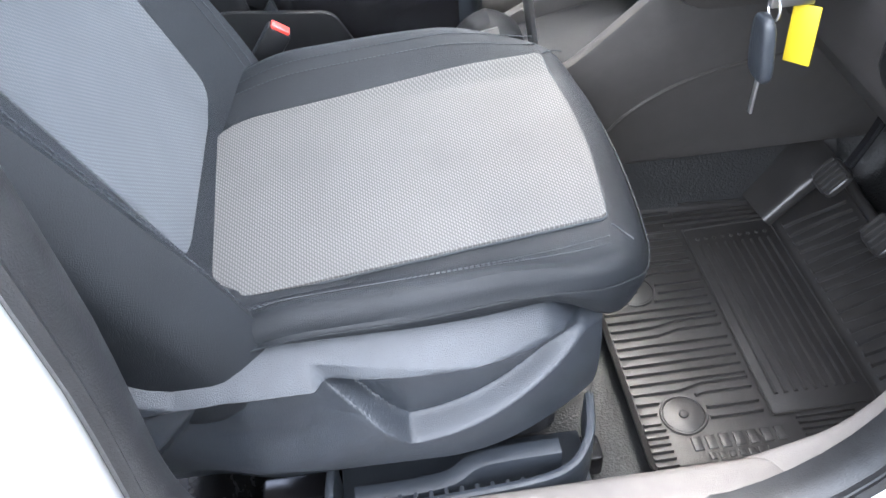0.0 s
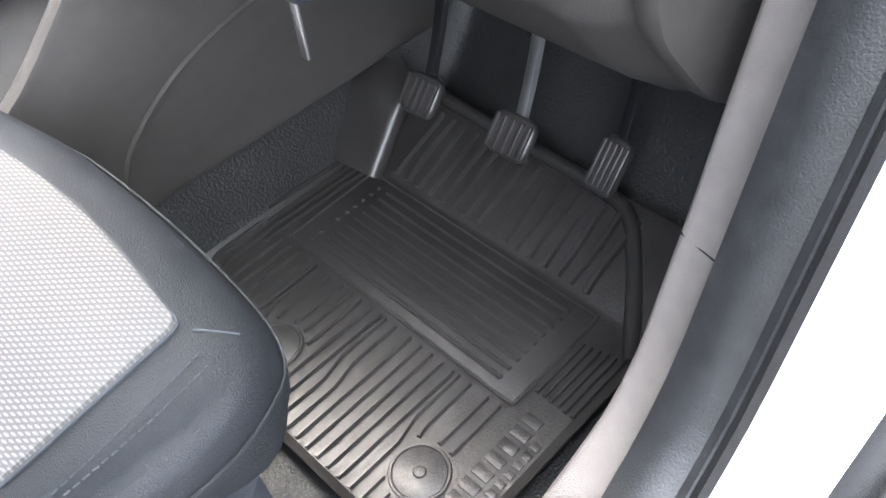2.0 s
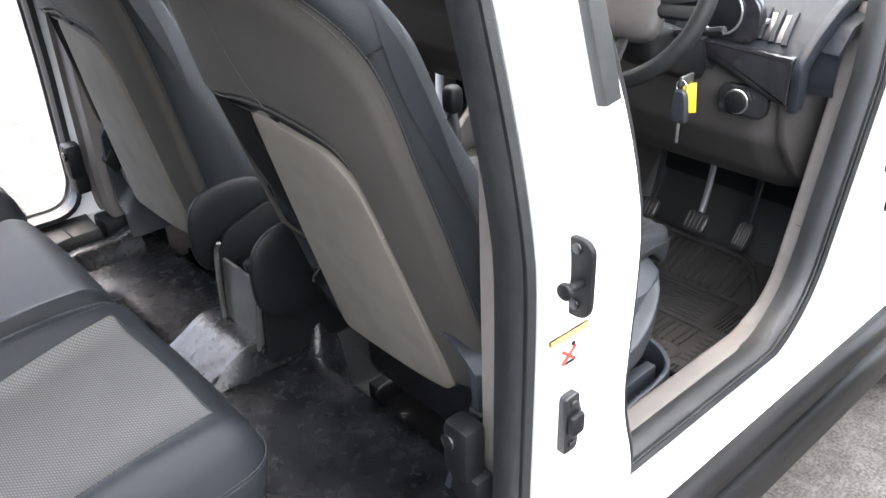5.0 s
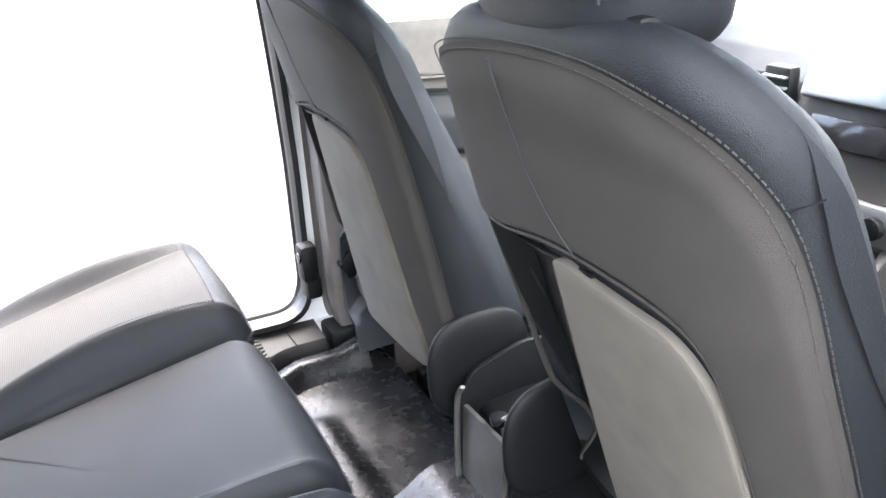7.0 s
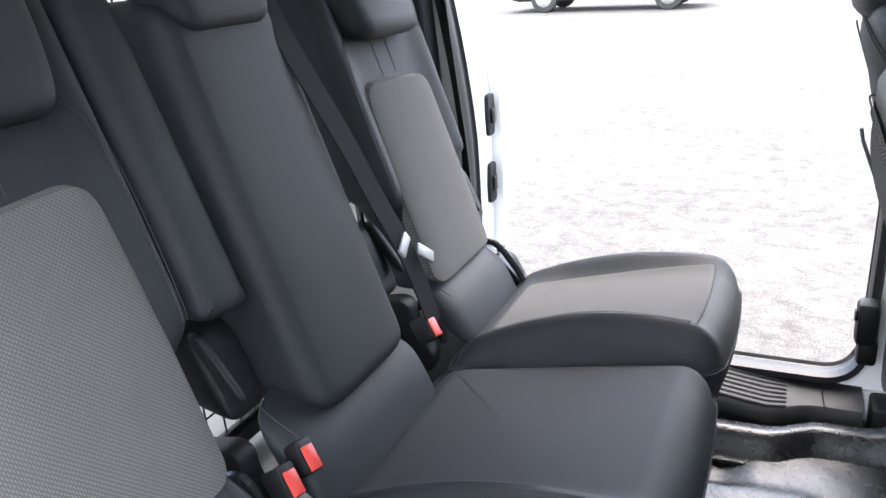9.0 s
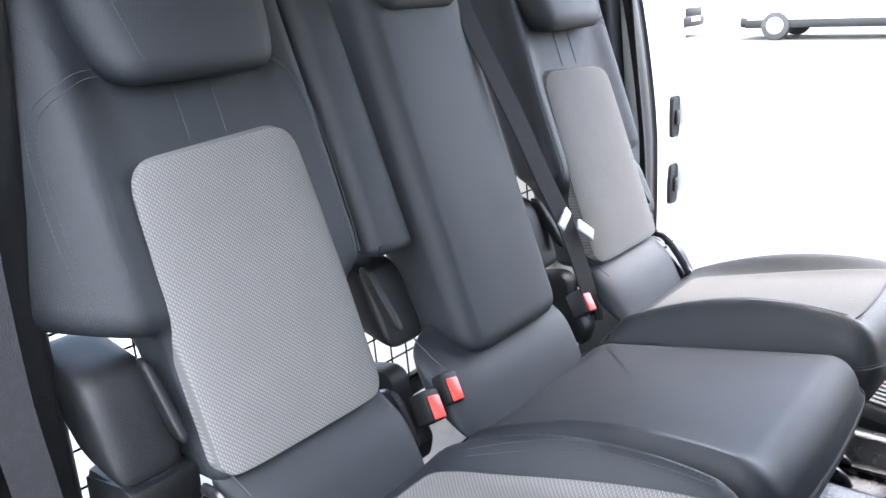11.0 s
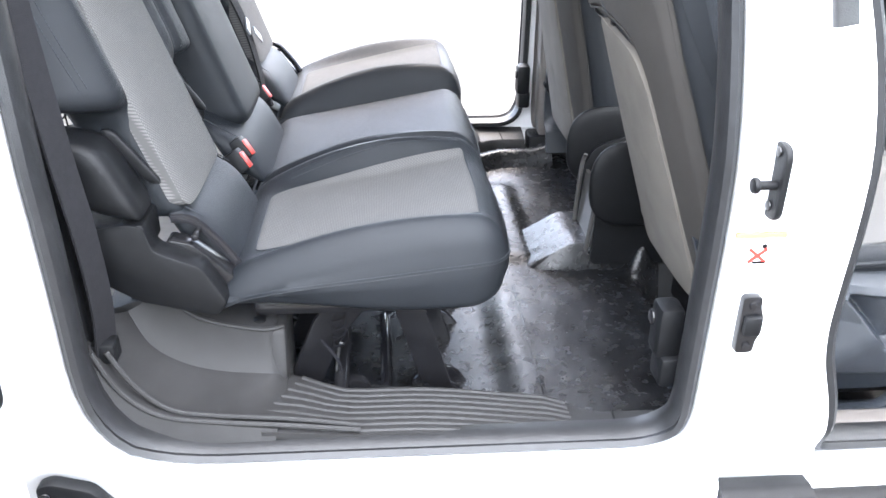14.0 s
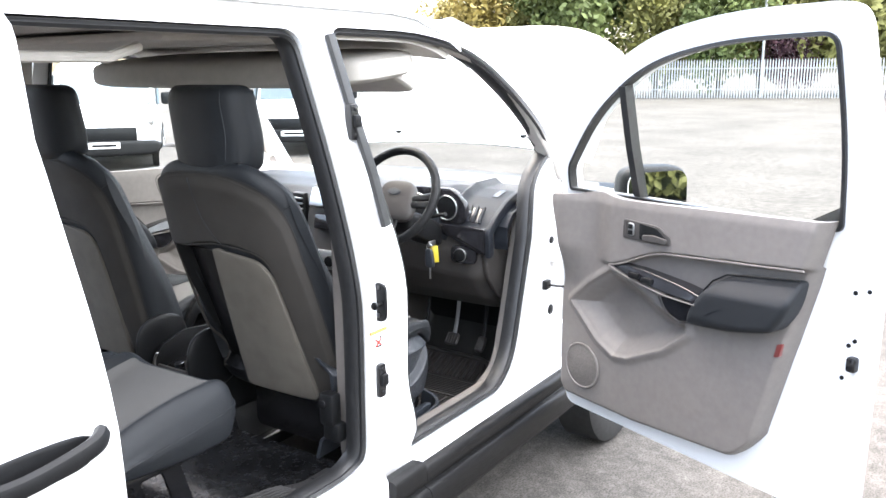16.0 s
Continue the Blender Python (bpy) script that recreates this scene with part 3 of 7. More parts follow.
# hinge pillar
for z, r in ((1.058, 0.014), (0.785, 0.020)):
    part("grommet", cyl((1.115, 0.034, z), (0, 1, 0), r, 0.012, bevel=0.004), BLACK, van, "black rubber grommet")
ck = part("check_strap_bracket", box(1.045, 1.085, 0.016, 0.042, 0.878, 0.912, 0.004), BLACK, van)
part("check_strap", sweep([(1.065, 0.020, 0.895), (1.08, -0.04, 0.893), (1.09, -0.12, 0.888)], [(-0.008, -0.003), (0.008, -0.003), (0.008, 0.003), (-0.008, 0.003)], ref=(0, 0, 1)), STEELB, ck)
for z in (0.71, 1.0):
    hg = part("door_hinge", box(1.105, 1.165, -0.030, 0.045, z - 0.03, z + 0.03, 0.012), WHITE, van)
    part("hinge_pin", cyl((1.13, -0.04, z), (0, 0, 1), 0.012, 0.08), WHITE, hg)


# roof, windscreen, pillars, bonnet
def roof_fn(s, t):
    x = 0.62 - 2.85 * s
    v = -1 + 2 * t
    z = 1.86 + 0.03 * (1 - v * v) - 0.10 * max(0.0, 1 - s / 0.12) ** 2
    return (x, YC + v * 0.735, z)


part("roof", sheet(roof_fn, 24, 12, 0.015, (0, 0, -1)), WHITE, van)


def liner_fn(s, t):
    x = 0.60 - 1.75 * s
    v = -1 + 2 * t
    return (x, YC + v * 0.70, 1.80 - 0.03 * abs(v) ** 3 - 0.05 * max(0.0, 1 - s / 0.15) ** 2)


part("headliner", sheet(liner_fn, 24, 12, 0.02, (0, 0, 1)), LINER, van, "pale headliner")
part("overhead_shelf", pillow(lambda u, v, w: (0.36 + 0.19 * u, YC + v * 0.66, 1.70 + 0.05 * w + 0.02 * u), 12, 5), LINER, van, "pale overhead storage shelf")
part("overhead_recess", box(-0.3, 0.1, YC - 0.45, YC + 0.5, 1.765, 1.79, 0.01), LINER, van)
for flip in (False, True):
    v_ = pillow(lambda u, v, w: (0.50 + 0.015 * w + 0.07 * u, 0.42 + 0.17 * v, 1.655 + 0.01 * w - 0.03 * u), 8, 5)
    part("sun_visor", mirrored(v_) if flip else v_, LINER, van, "pale folded sun visor")
    ap = [(1.24, 0.07, 1.30), (1.05, 0.115, 1.545), (0.80, 0.165, 1.73), (0.55, 0.18, 1.80)]
    b_ = sweep(smooth_path(ap, 6), rounded([(-0.05, -0.035), (0.05, -0.035), (0.035, 0.035), (-0.035, 0.035)], 0.02, 3))
    part("windscreen_pillar", mirrored(b_) if flip else b_, LINER, van, "pale inner windscreen pillar trim")
    b_ = sweep(smooth_path([(1.40, 0.06, 1.20), (1.12, 0.095, 1.545), (0.86, 0.145, 1.745), (0.60, 0.165, 1.825)], 6), rounded([(-0.03, -0.025), (0.03, -0.025), (0.025, 0.025), (-0.025, 0.025)], 0.015, 3))
    part("outer_pillar", mirrored(b_) if flip else b_, WHITE, van)
    b_ = sweep([(-0.9, 0.30, 1.745), (-0.8, 0.27, 1.72), (-0.55, 0.27, 1.72), (-0.45, 0.30, 1.745)], ring(0.012), ref=(0, 1, 0))
    part("grab_handle", mirrored(b_) if flip else b_, LINER, van)


def screen_fn(s, t):
    v = -1 + 2 * t
    x = 1.50 - 0.90 * s - 0.14 * v * v * (1 - 0.5 * s)
    return (x, YC + v * (0.78 - 0.10 * s), 1.20 + 0.62 * s ** 0.92)


ws = part("windscreen", sheet(screen_fn, 10, 14, 0.005, (0.5, 0, 0.8)), GLASS, van, "clear windscreen")
ws.visible_shadow = False
COWL = mat("cowl_grey", (0.16, 0.155, 0.145), 0.8, var=0.3, scale=40, bump=0.4, bump_scale=120)
part("cowl", sheet(lambda s, t: (1.50 + 0.30 * s - 0.14 * (2 * t - 1) ** 2, YC + (2 * t - 1) * 0.78, 1.19 + 0.02 * s), 4, 14, 0.02, (0, 0, -1)), COWL, van)


def bonnet_fn(s, t):
    v = -1 + 2 * t
    w_ = 0.74 - 0.05 * s ** 2
    x = 1.74 + 0.42 * s - 0.10 * v * v + 0.05 * s * s
    return (x, YC + v * w_, 1.35 + 0.56 * s - 0.05 * abs(v) ** 3 - 0.10 * abs(v) ** 4 * s)


bon = part("bonnet", sheet(bonnet_fn, 14, 18, 0.03, (0.5, 0, -0.3)), WHITE, van, "white bonnet propped open")
for y in (YC - 0.36, YC + 0.36):
    part("washer_jet", box(1.735, 1.76, y - 0.012, y + 0.012, 1.385, 1.397, 0.003), BLACK, bon)
part("engine_bay", box(1.55, 2.35, 0.16, 1.60, 0.55, 1.12, 0.03), BLACK, van)
for flip in (False, True):
    fr = prism(rounded([(1.24, 0.40), (1.24, 1.26), (1.5, 1.22), (2.2, 1.08), (2.42, 0.85), (2.42, 0.4), (2.14, 0.4), (2.08, 0.62), (1.78, 0.74), (1.50, 0.62), (1.44, 0.4)],
                       [0.02, 0.05, 0.1, 0.2, 0.1, 0.05, 0.02, 0.2, 0.25, 0.2, 0.02], 5), "y", -0.01, 0.10, 0.02)
    part("front_wing", mirrored(fr) if flip else fr, WHITE, van)
    for x in (1.78, -1.46):
        y = 0.09 if not flip else 2 * YC - 0.09
        wl = part("wheel", join(cyl((x, y, 0.325), (0, 1, 0), 0.20, 0.16, 32)), METAL, van)
        prof = [(0.325, -0.08), (0.325, 0.08), (0.29, 0.10), (0.20, 0.095), (0.20, -0.095), (0.29, -0.10)]
        bmt = bmesh.new()
        rings = []
        for i in range(40):
            a = 2 * math.pi * i / 40
            rings.append([bmt.verts.new((x + math.cos(a) * r, y + d, 0.325 + math.sin(a) * r)) for r, d in prof])
        for i in range(40):
            for j in range(6):
                bmt.faces.new((rings[i][j], rings[i][(j + 1) % 6], rings[(i + 1) % 40][(j + 1) % 6], rings[(i + 1) % 40][j]))
        part("tyre", bmt, TYRE, wl)
part("bumper", pillow(lambda u, v, w: (2.45 + 0.12 * u - 0.10 * v * v, YC + 0.88 * v, 0.60 + 0.24 * w), 12, 5), CLAD, van)

# floor of the cab, tunnel, load floor
def floor_fn(s, t):
    return floor_at(-0.95 + 1.10 * s, 0.10 + 1.53 * t)


def floor_at(x, y):
    """The rear floor lies high and level, then steps down to the cab floor under the front seats."""
    step = ease(0.07, 0.15, x)
    z = 0.535 * (1 - step) + 0.42 * step
    high = ease(0.795, 0.850, y) * ease(1.34, 1.28, y)       # the middle of the rear floor lies higher
    z += (0.012 * high - 0.022 * ease(-0.24, -0.32, x) * (1 - high)) * ease(-0.12, -0.17, x) * (1 - step)
    tun = ease(0.16, 0.10, abs(y - YC - 0.01))
    z += 0.13 * tun * ease(0.06, 0.12, x)
    z += max(0.0, x - 1.165) * 1.4
    z += 0.0035 * noise.noise((x * 6, y * 6, 0)) + 0.0015 * noise.noise((x * 17, y * 17, 3)) * (1 - step)
    return (x, y, z)


part("rear_floor", sheet(floor_fn, 110, 140, 0.02, (0, 0, -1)), FLOOR, van, "black glossy rubber rear floor, scuffed and dusty")
part("front_floor", sheet(lambda s, t: floor_at(0.15 + 1.15 * s, 0.10 + 1.53 * t), 76, 104, 0.02, (0, 0, -1)), FLOORGRAIN, van, "black grained rubber cab floor")
for x_, y_ in ((-0.355, 0.967), (-0.353, 0.911), (-0.209, 0.896)):
    part("floor_stud", cyl((x_, y_, 0.549), (0, 0, 1), 0.006, 0.010, 10), STEELB, van)
part("floor_joint", box(-0.222, -0.216, 0.20, 0.70, 0.532, 0.5395, 0.002), FLOOR, van, "welded joint of the floor covering")
HUMP = [(-0.175, 0.53), (-0.150, 0.545), (-0.072, 0.590), (-0.055, 0.595), (0.03, 0.598), (0.06, 0.53)]


def hump(s, t):
    k = s * (len(HUMP) - 1)
    i = min(int(k), len(HUMP) - 2)
    f = k - i
    x, z = HUMP[i][0] * (1 - f) + HUMP[i + 1][0] * f, HUMP[i][1] * (1 - f) + HUMP[i + 1][1] * f
    drop = ease(0.0, 0.10, t) * ease(1.0, 0.90, t)
    return (x, 0.770 + 0.235 * t, 0.53 + (z - 0.53) * drop + 0.002 * noise.noise((x * 30, t * 9, 1)))


part("tunnel_cover", sheet(hump, 24, 30, 0.006, (0, 0, -1)), FLOOR, van, "black rubber hump over the tunnel")
part("left_sill_cover", box(-0.04, 0.95, 1.565, 1.66, 0.43, 0.60, 0.01), BLACK, van, "dark plastic inner sill cover")
part("left_pillar_cover", box(-0.02, 0.16, 1.645, 1.70, 0.59, 1.26, 0.02), TRIM, van, "grey inner cover of the left centre pillar")
part("underbody", box(-2.2, 2.2, 0.05, 1.71, 0.30, 0.36, 0.02), BLACK, van)
part("load_floor", box(-2.2, -0.98, 0.10, 1.66, 0.56, 0.60, 0.01), SILVER, van, "bare pale load floor")
part("bulkhead", box(1.30, 1.36, 0.06, 1.70, 0.42, 1.18, 0.01), BLACK, van)
for flip in (False, True):
    b_ = box(-2.2, -1.08, 0.06, 0.09, 0.6, 1.8, 0.01)
    part("load_side", mirrored(b_) if flip else b_, SILVER, van)
    # rear sill tread and wheel-arch trim
    def tread_in(x):
        return 0.205 + 0.045 * ease(-0.58, -0.70, x) - 0.045 * ease(-0.25, -0.14, x)

    def tread_z(x, t):
        return 0.604 + 0.034 * ease(-0.15, -0.50, x) + 0.012 * ease(-0.55, -0.72, x) - 0.014 * t

    tread = sheet(lambda s, t: (-0.715 + 0.66 * s, 0.058 + (tread_in(-0.715 + 0.66 * s) - 0.058) * t, tread_z(-0.715 + 0.66 * s, t) - 0.02 * max(0.0, (t - 0.9) / 0.1) ** 2), 60, 20, 0.012, (0, 0, -1))
    tr = part("sill_tread", mirrored(tread) if flip else tread, ARCH, van, "grey ribbed plastic sill tread")
    side = sheet(lambda s, t: (-0.76 + 0.71 * s, tread_in(-0.76 + 0.71 * s) - 0.004 + 0.03 * t, tread_z(-0.76 + 0.71 * s, 1) - 0.015 - 0.20 * t), 40, 4, 0.006, (0, -1, 0))
    part("tread_side", mirrored(side) if flip else side, BLACK, tr)
    seamline = sweep([(-0.135, 0.062, tread_z(-0.135, 0.0) + 0.001), (-0.132, 0.11, tread_z(-0.132, 0.45) + 0.001), (-0.128, 0.150, tread_z(-0.128, 0.85) + 0.001)], ring(0.0016, n=5), ref=(0, 0, 1))
    part("tread_joint", mirrored(seamline) if flip else seamline, BLACK, tr)
    # moulded black floor edge beside the tread, with a step
    edge = sheet(lambda s, t: (-0.50 + 0.52 * s, 0.235 - 0.05 * ease(0.5, 0.72, s) + 0.085 * t, 0.574 - 0.044 * ease(0.35, 1.0, t) + 0.006 * math.sin(math.pi * t) + 0.02 * ease(0.85, 1.0, s) * (1 - t)), 30, 14, 0.008, (0, 0, -1))
    if flip:
        part("floor_edge_moulding", mirrored(edge), FLOOR, van, "black moulded floor edge")
    for i in range(8):
        f_ = (i + 0.7) / 8.6
        pts = []
        for k in range(13):
            x = -0.735 + 0.010 * i + (0.53 - 0.010 * i) * k / 12
            pts.append((x, 0.058 + (tread_in(x) - 0.058) * f_, tread_z(x, f_) + 0.0008))
        rib = sweep(pts, ring(0.0044, 0.0030, 6), ref=(0, 0, 1))
        part("tread_rib", mirrored(rib) if flip else rib, ARCH, tr)
    for off in (0.0, 0.016):
        path = smooth_path([(-0.952 + off, 0.070 + off, 0.800 - 0.5 * off), (-0.920 + off, 0.069 + off, 0.728), (-0.866 + off * 0.6, 0.068 + off, 0.682), (-0.785, 0.067 + off, 0.667), (-0.672, 0.066 + off, 0.656), (-0.56, 0.064 + off * 0.7, 0.643)], 6)
        b_ = sweep(path, ring(0.0045, 0.004, 8), ref=(0, 1, 0))
        part("tread_ridge", mirrored(b_) if flip else b_, ARCH, tr)
    # wheel-arch trim: a hollowed moulding above a curved lip, with a squared front end
    CREST = smooth_path([(-0.938, 0.212, 0.787), (-0.909, 0.202, 0.729), (-0.862, 0.200, 0.692), (-0.800, 0.200, 0.671), (-0.714, 0.202, 0.660), (-0.690, 0.228, 0.642)], 6)
    TOP = smooth_path([(-0.900, 0.228, 0.806), (-0.872, 0.227, 0.797), (-0.830, 0.226, 0.762), (-0.770, 0.225, 0.743), (-0.722, 0.224, 0.736), (-0.692, 0.236, 0.734)], 6)
    LOW = smooth_path([(-0.990, 0.072, 0.86), (-0.958, 0.070, 0.795), (-0.925, 0.068, 0.728), (-0.870, 0.066, 0.683), (-0.780, 0.064, 0.664), (-0.690, 0.062, 0.653)], 6)

    def between(A, B, bulge):
        def fn(s, t):
            k = s * (len(A) - 1)
            i = min(int(k), len(A) - 2)
            a, b = A[i].lerp(A[i + 1], k - i), B[i].lerp(B[i + 1], k - i)
            return a.lerp(b, t) + Vector((0, bulge * math.sin(math.pi * t), -bulge * math.sin(math.pi * t)))
        return fn
    arch = sheet(between(CREST, TOP, 0.003), 40, 14, 0.012, (0, 0.8, -0.3))
    at_ = part("arch_trim", mirrored(arch) if flip else arch, ARCH, van, "grey plastic wheel-arch trim")
    apron = sheet(between(LOW, CREST, 0.006), 40, 16, 0.015, (0, 0, -1))
    part("arch_apron", mirrored(apron) if flip else apron, ARCH, at_)
    skirt = sheet(between(LOW, [p + Vector((-0.012, -0.020, -0.055)) for p in LOW], 0.0), 40, 6, 0.006, (0, 0.7, -0.5))
    part("arch_skirt", mirrored(skirt) if flip else skirt, ARCH, at_)
    lip = sweep(TOP, ring(0.004, 0.004, 8), ref=(0, 1, 0))
    part("arch_lip", mirrored(lip) if flip else lip, ARCH, at_)
    end_ = prism(rounded([(0.212, 0.60), (0.208, 0.655), (0.228, 0.733), (0.34, 0.733), (0.34, 0.56)], [0.005, 0.01, 0.010, 0.02, 0.005], 4), "x", -0.720, -0.688, 0.008)
    part("arch_end", mirrored(end_) if flip else end_, ARCH, at_)
    shelf_ = prism(rounded([(-0.99, 0.56), (-0.99, 0.775), (-0.93, 0.797), (-0.876, 0.799), (-0.83, 0.761), (-0.77, 0.742), (-0.70, 0.736), (-0.70, 0.56)], 0.012, 4), "y", 0.229, 0.34, 0.006)
    part("arch_shelf", mirrored(shelf_) if flip else shelf_, ARCH, at_)
    for q in ((-0.733, 0.250, 0.738), (-0.930, 0.248, 0.797)):
        bolt_ = cyl(q, (0, 0, 1), 0.011, 0.010)
        part("trim_clip", mirrored(bolt_) if flip else bolt_, BLACK, at_)
    pil = sweep(smooth_path([(-1.005, 0.125, 0.74), (-1.01, 0.13, 0.95), (-1.03, 0.14, 1.2), (-1.04, 0.17, 1.5), (-1.06, 0.21, 1.78)], 5), rounded([(-0.05, -0.035), (0.05, -0.035), (0.04, 0.035), (-0.04, 0.035)], 0.02, 3))
    part("rear_pillar_trim", mirrored(pil) if flip else pil, BLACK, van, "dark rear pillar trim")

# load guard behind the rear seat
guard = thing("load_guard", "black wire mesh load guard behind the rear seats", "load guard", (-1.25, YC, 0.6))
fr_ = [(-1.22, 0.16, 0.66), (-1.28, 0.16, 1.72), (-1.28, 1.60, 1.72), (-1.22, 1.60, 0.66)]
part("guard_frame", tube(fr_, 0.011, True, 8, ref=(1, 0, 0)), STEELB, guard)
part("guard_rail", box(-1.235, -1.205, 0.12, 1.64, 0.62, 0.66, 0.006), STEELB, guard)
for i in range(1, 30):
    y = 0.16 + 1.44 * i / 30
    part("upright_wire", tube([(-1.22, y, 0.66), (-1.28, y, 1.72)], 0.0022, n=5), STEELB, guard)
for i in range(1, 17):
    z = 0.66 + 1.06 * i / 17
    part("cross_wire", tube([(-1.22 - 0.06 * i / 17, 0.16, z), (-1.22 - 0.06 * i / 17, 1.60, z)], 0.0022, n=5, ref=(1, 0, 0)), STEELB, guard)


# ---------- front seats ----------

def front_seat(yc, flip, label):
    s_ = -1 if flip else 1     # s_ = 1: the outer side is towards smaller y
    seat = thing("front_seat", label, "seat", (0.3, yc, 0.45), group="front seats")

    def Y(d):
        """A place across the seat, counted from its middle towards the inner side."""
        return yc + s_ * d

    # cushion: a dished top between two bolsters, the inner one a little higher
    def ctop(x, d):
        v = d / 0.245
        k = (x - 0.20) / 0.40
        z = 0.818 + 0.020 * k + 0.018 * (v + 0.5)
        z += 0.052 * ease(0.60, 0.90, abs(v)) * ease(0.06, 0.26, x) * (1 - 0.55 * ease(0.44, 0.60, x))
        return z - 0.030 * ease(0.590, 0.66, x)

    def cbot(x, d):
        return 0.822 - 0.066 * ease(0.50, 0.61, x)
    oc = rounded([(0.085, -0.232), (0.44, -0.236), (0.640, -0.195), (0.656, 0.0), (0.640, 0.205), (0.44, 0.243), (0.085, 0.236)], [0.03, 0.2, 0.10, 0.3, 0.10, 0.2, 0.03], 9)
    place = lambda x, d, z: (x, Y(d), z)
    cu = part("cushion", slab(oc, ctop, cbot, place, 0.022, 0.010, rings=30, bulge=0.005), VINYL, seat)
    pan = rounded([(0.130, -0.160), (0.598, -0.120), (0.610, 0.025), (0.585, 0.182), (0.130, 0.150)], [0.075, 0.010, 0.4, 0.010, 0.075], 9)
    part("cushion_panel", skin(pan, ctop, place, 0.0065, rings=34), MESH, cu, "pale grey woven mesh centre panel")
    part("panel_seam", trail(pan, ctop, place, 0.0016, 0.0008, True), THREAD, cu)
    for lane in (0.0, 0.012):
        line = [(0.16, -0.186 - lane), (0.36, -0.172 - lane), (0.52, -0.155 - lane), (0.592, -0.146 - lane)]
        part("stitching", stitches(line, ctop, place, 0.0008), THREAD, cu, "paired rows of seat stitching")
        line = [(0.16, 0.190 + lane), (0.36, 0.196 + lane), (0.52, 0.198 + lane), (0.58, 0.197 + lane)]
        part("stitching", stitches(line, ctop, place, 0.0008), THREAD, cu)
    part("front_seam", trail([(0.601, -0.127), (0.612, -0.136), (0.622, -0.144)], ctop, place, 0.0011, 0.0002), THREAD, cu)
    part("front_seam", trail([(0.588, 0.184), (0.602, 0.188), (0.615, 0.190)], ctop, place, 0.0011, 0.0002), THREAD, cu)
    part("edge_piping", tube(rim_line(oc, ctop, cbot, place, 0.022, 0.010, 0.005, 0.15), 0.0013, True, 6, ref=(0, 0, 1)), VINYL, cu)

    # backrest: its rear face leans, its sides wrap round to bolsters in front
    RX = [(0.70, 0.066), (0.75, 0.048), (1.20, -0.104), (1.33, -0.138), (1.40, -0.166), (1.48, -0.183)]
    if flip:                   # the passenger's backrest stands more upright
        RX = [(0.70, 0.012), (0.75, 0.003), (1.20, -0.088), (1.33, -0.118), (1.40, -0.142), (1.48, -0.158)]

    def rear_x(z):
        for (z0, x0), (z1, x1) in zip(RX, RX[1:]):
            if z <= z1:
                return x0 + (x1 - x0) * (z - z0) / (z1 - z0)
        return RX[-1][1]

    iv = 1 if not flip else -1         # the map pocket opens towards larger y on both seats

    def btop(d, z):
        e0 = 0.098 - 0.117 * (z - 0.73)
        hollow = 0.045 * ease(e0, e0 + 0.022, d * iv) * ease(0.240, 0.226, d * iv) * ease(0.76, 0.80, z) * ease(1.192, 1.176, z)
        return -hollow - rear_x(z) - 0.038 * (abs(d) / 0.26) ** 4 + 0.006 * (1 - (d / 0.26) ** 2)

    def bbot(d, z):
        h = (z - 0.75) / 0.7
        wing = 0.075 * ease(0.45, 0.92, abs(d) / 0.26) * (1 - 0.75 * ease(0.15, 0.85, h))
        return -(rear_x(z) + 0.135 - 0.06 * h + wing - 0.03 * ease(0.86, 1.0, abs(d) / 0.26))
    bplace = lambda d, z, h: (-h, Y(1.045 * d + 0.013), z)
    ob = rounded([(-0.250, 0.705), (-0.272, 0.92), (-0.268, 1.22), (-0.238, 1.385), (-0.15, 1.452), (0.15, 1.452), (0.238, 1.385), (0.268, 1.22), (0.272, 0.92), (0.250, 0.705)],
                 [0.05, 0.2, 0.25, 0.12, 0.1, 0.1, 0.12, 0.25, 0.2, 0.05], 8)
    bk = part("backrest", slab(ob, btop, bbot, bplace, 0.034, 0.045, rings=22), VINYL, seat)
    # pale lower panel, its free left edge standing off a pocket mouth painted dark
    low = [(0.092, 0.730), (0.066, 1.0), (0.040, 1.198), (0.02, 1.202), (0.0, 1.197), (-0.125, 1.180), (-0.158, 1.13), (-0.168, 1.0), (-0.178, 0.730)]
    low = [(d * iv, z) for d, z in low]
    # black skin paints in the shade inside the open pocket
    part("pocket_mouth", skin(rounded([(d * iv, z) for d, z in ((0.226, 0.75), (0.244, 1.186), (-0.02, 1.200), (0.04, 0.75))], 0.012, 4), btop, bplace, 0.006, rings=16), BLACK, bk, "pocket mouth, its inner shade painted in black")
    part("back_panel", skin(rounded(low, [0.02, 0.1, 0.01, 0.02, 0.1, 0.05, 0.08, 0.1, 0.02], 6), btop, bplace, 0.013, rings=20, drop=0.012), BACKCLOTH, bk, "grey felt-like rear panel with a map pocket")
    # upper cloth arching over the pocket and down the far side
    seam_in = smooth_path([(0.238 * iv, 1.190, 0), (0.15 * iv, 1.196, 0), (0.03 * iv, 1.214, 0), (-0.10 * iv, 1.205, 0), (-0.152 * iv, 1.175, 0), (-0.168 * iv, 1.10, 0), (-0.176 * iv, 0.95, 0), (-0.186 * iv, 0.76, 0)], 10)
    seam_out = smooth_path([(0.253 * iv, 1.20, 0), (0.249 * iv, 1.29, 0), (0.215 * iv, 1.385, 0), (0.06 * iv, 1.420, 0), (-0.12 * iv, 1.410, 0), (-0.225 * iv, 1.335, 0), (-0.252 * iv, 1.13, 0), (-0.256 * iv, 0.77, 0)], 10)
    nn = len(seam_in)

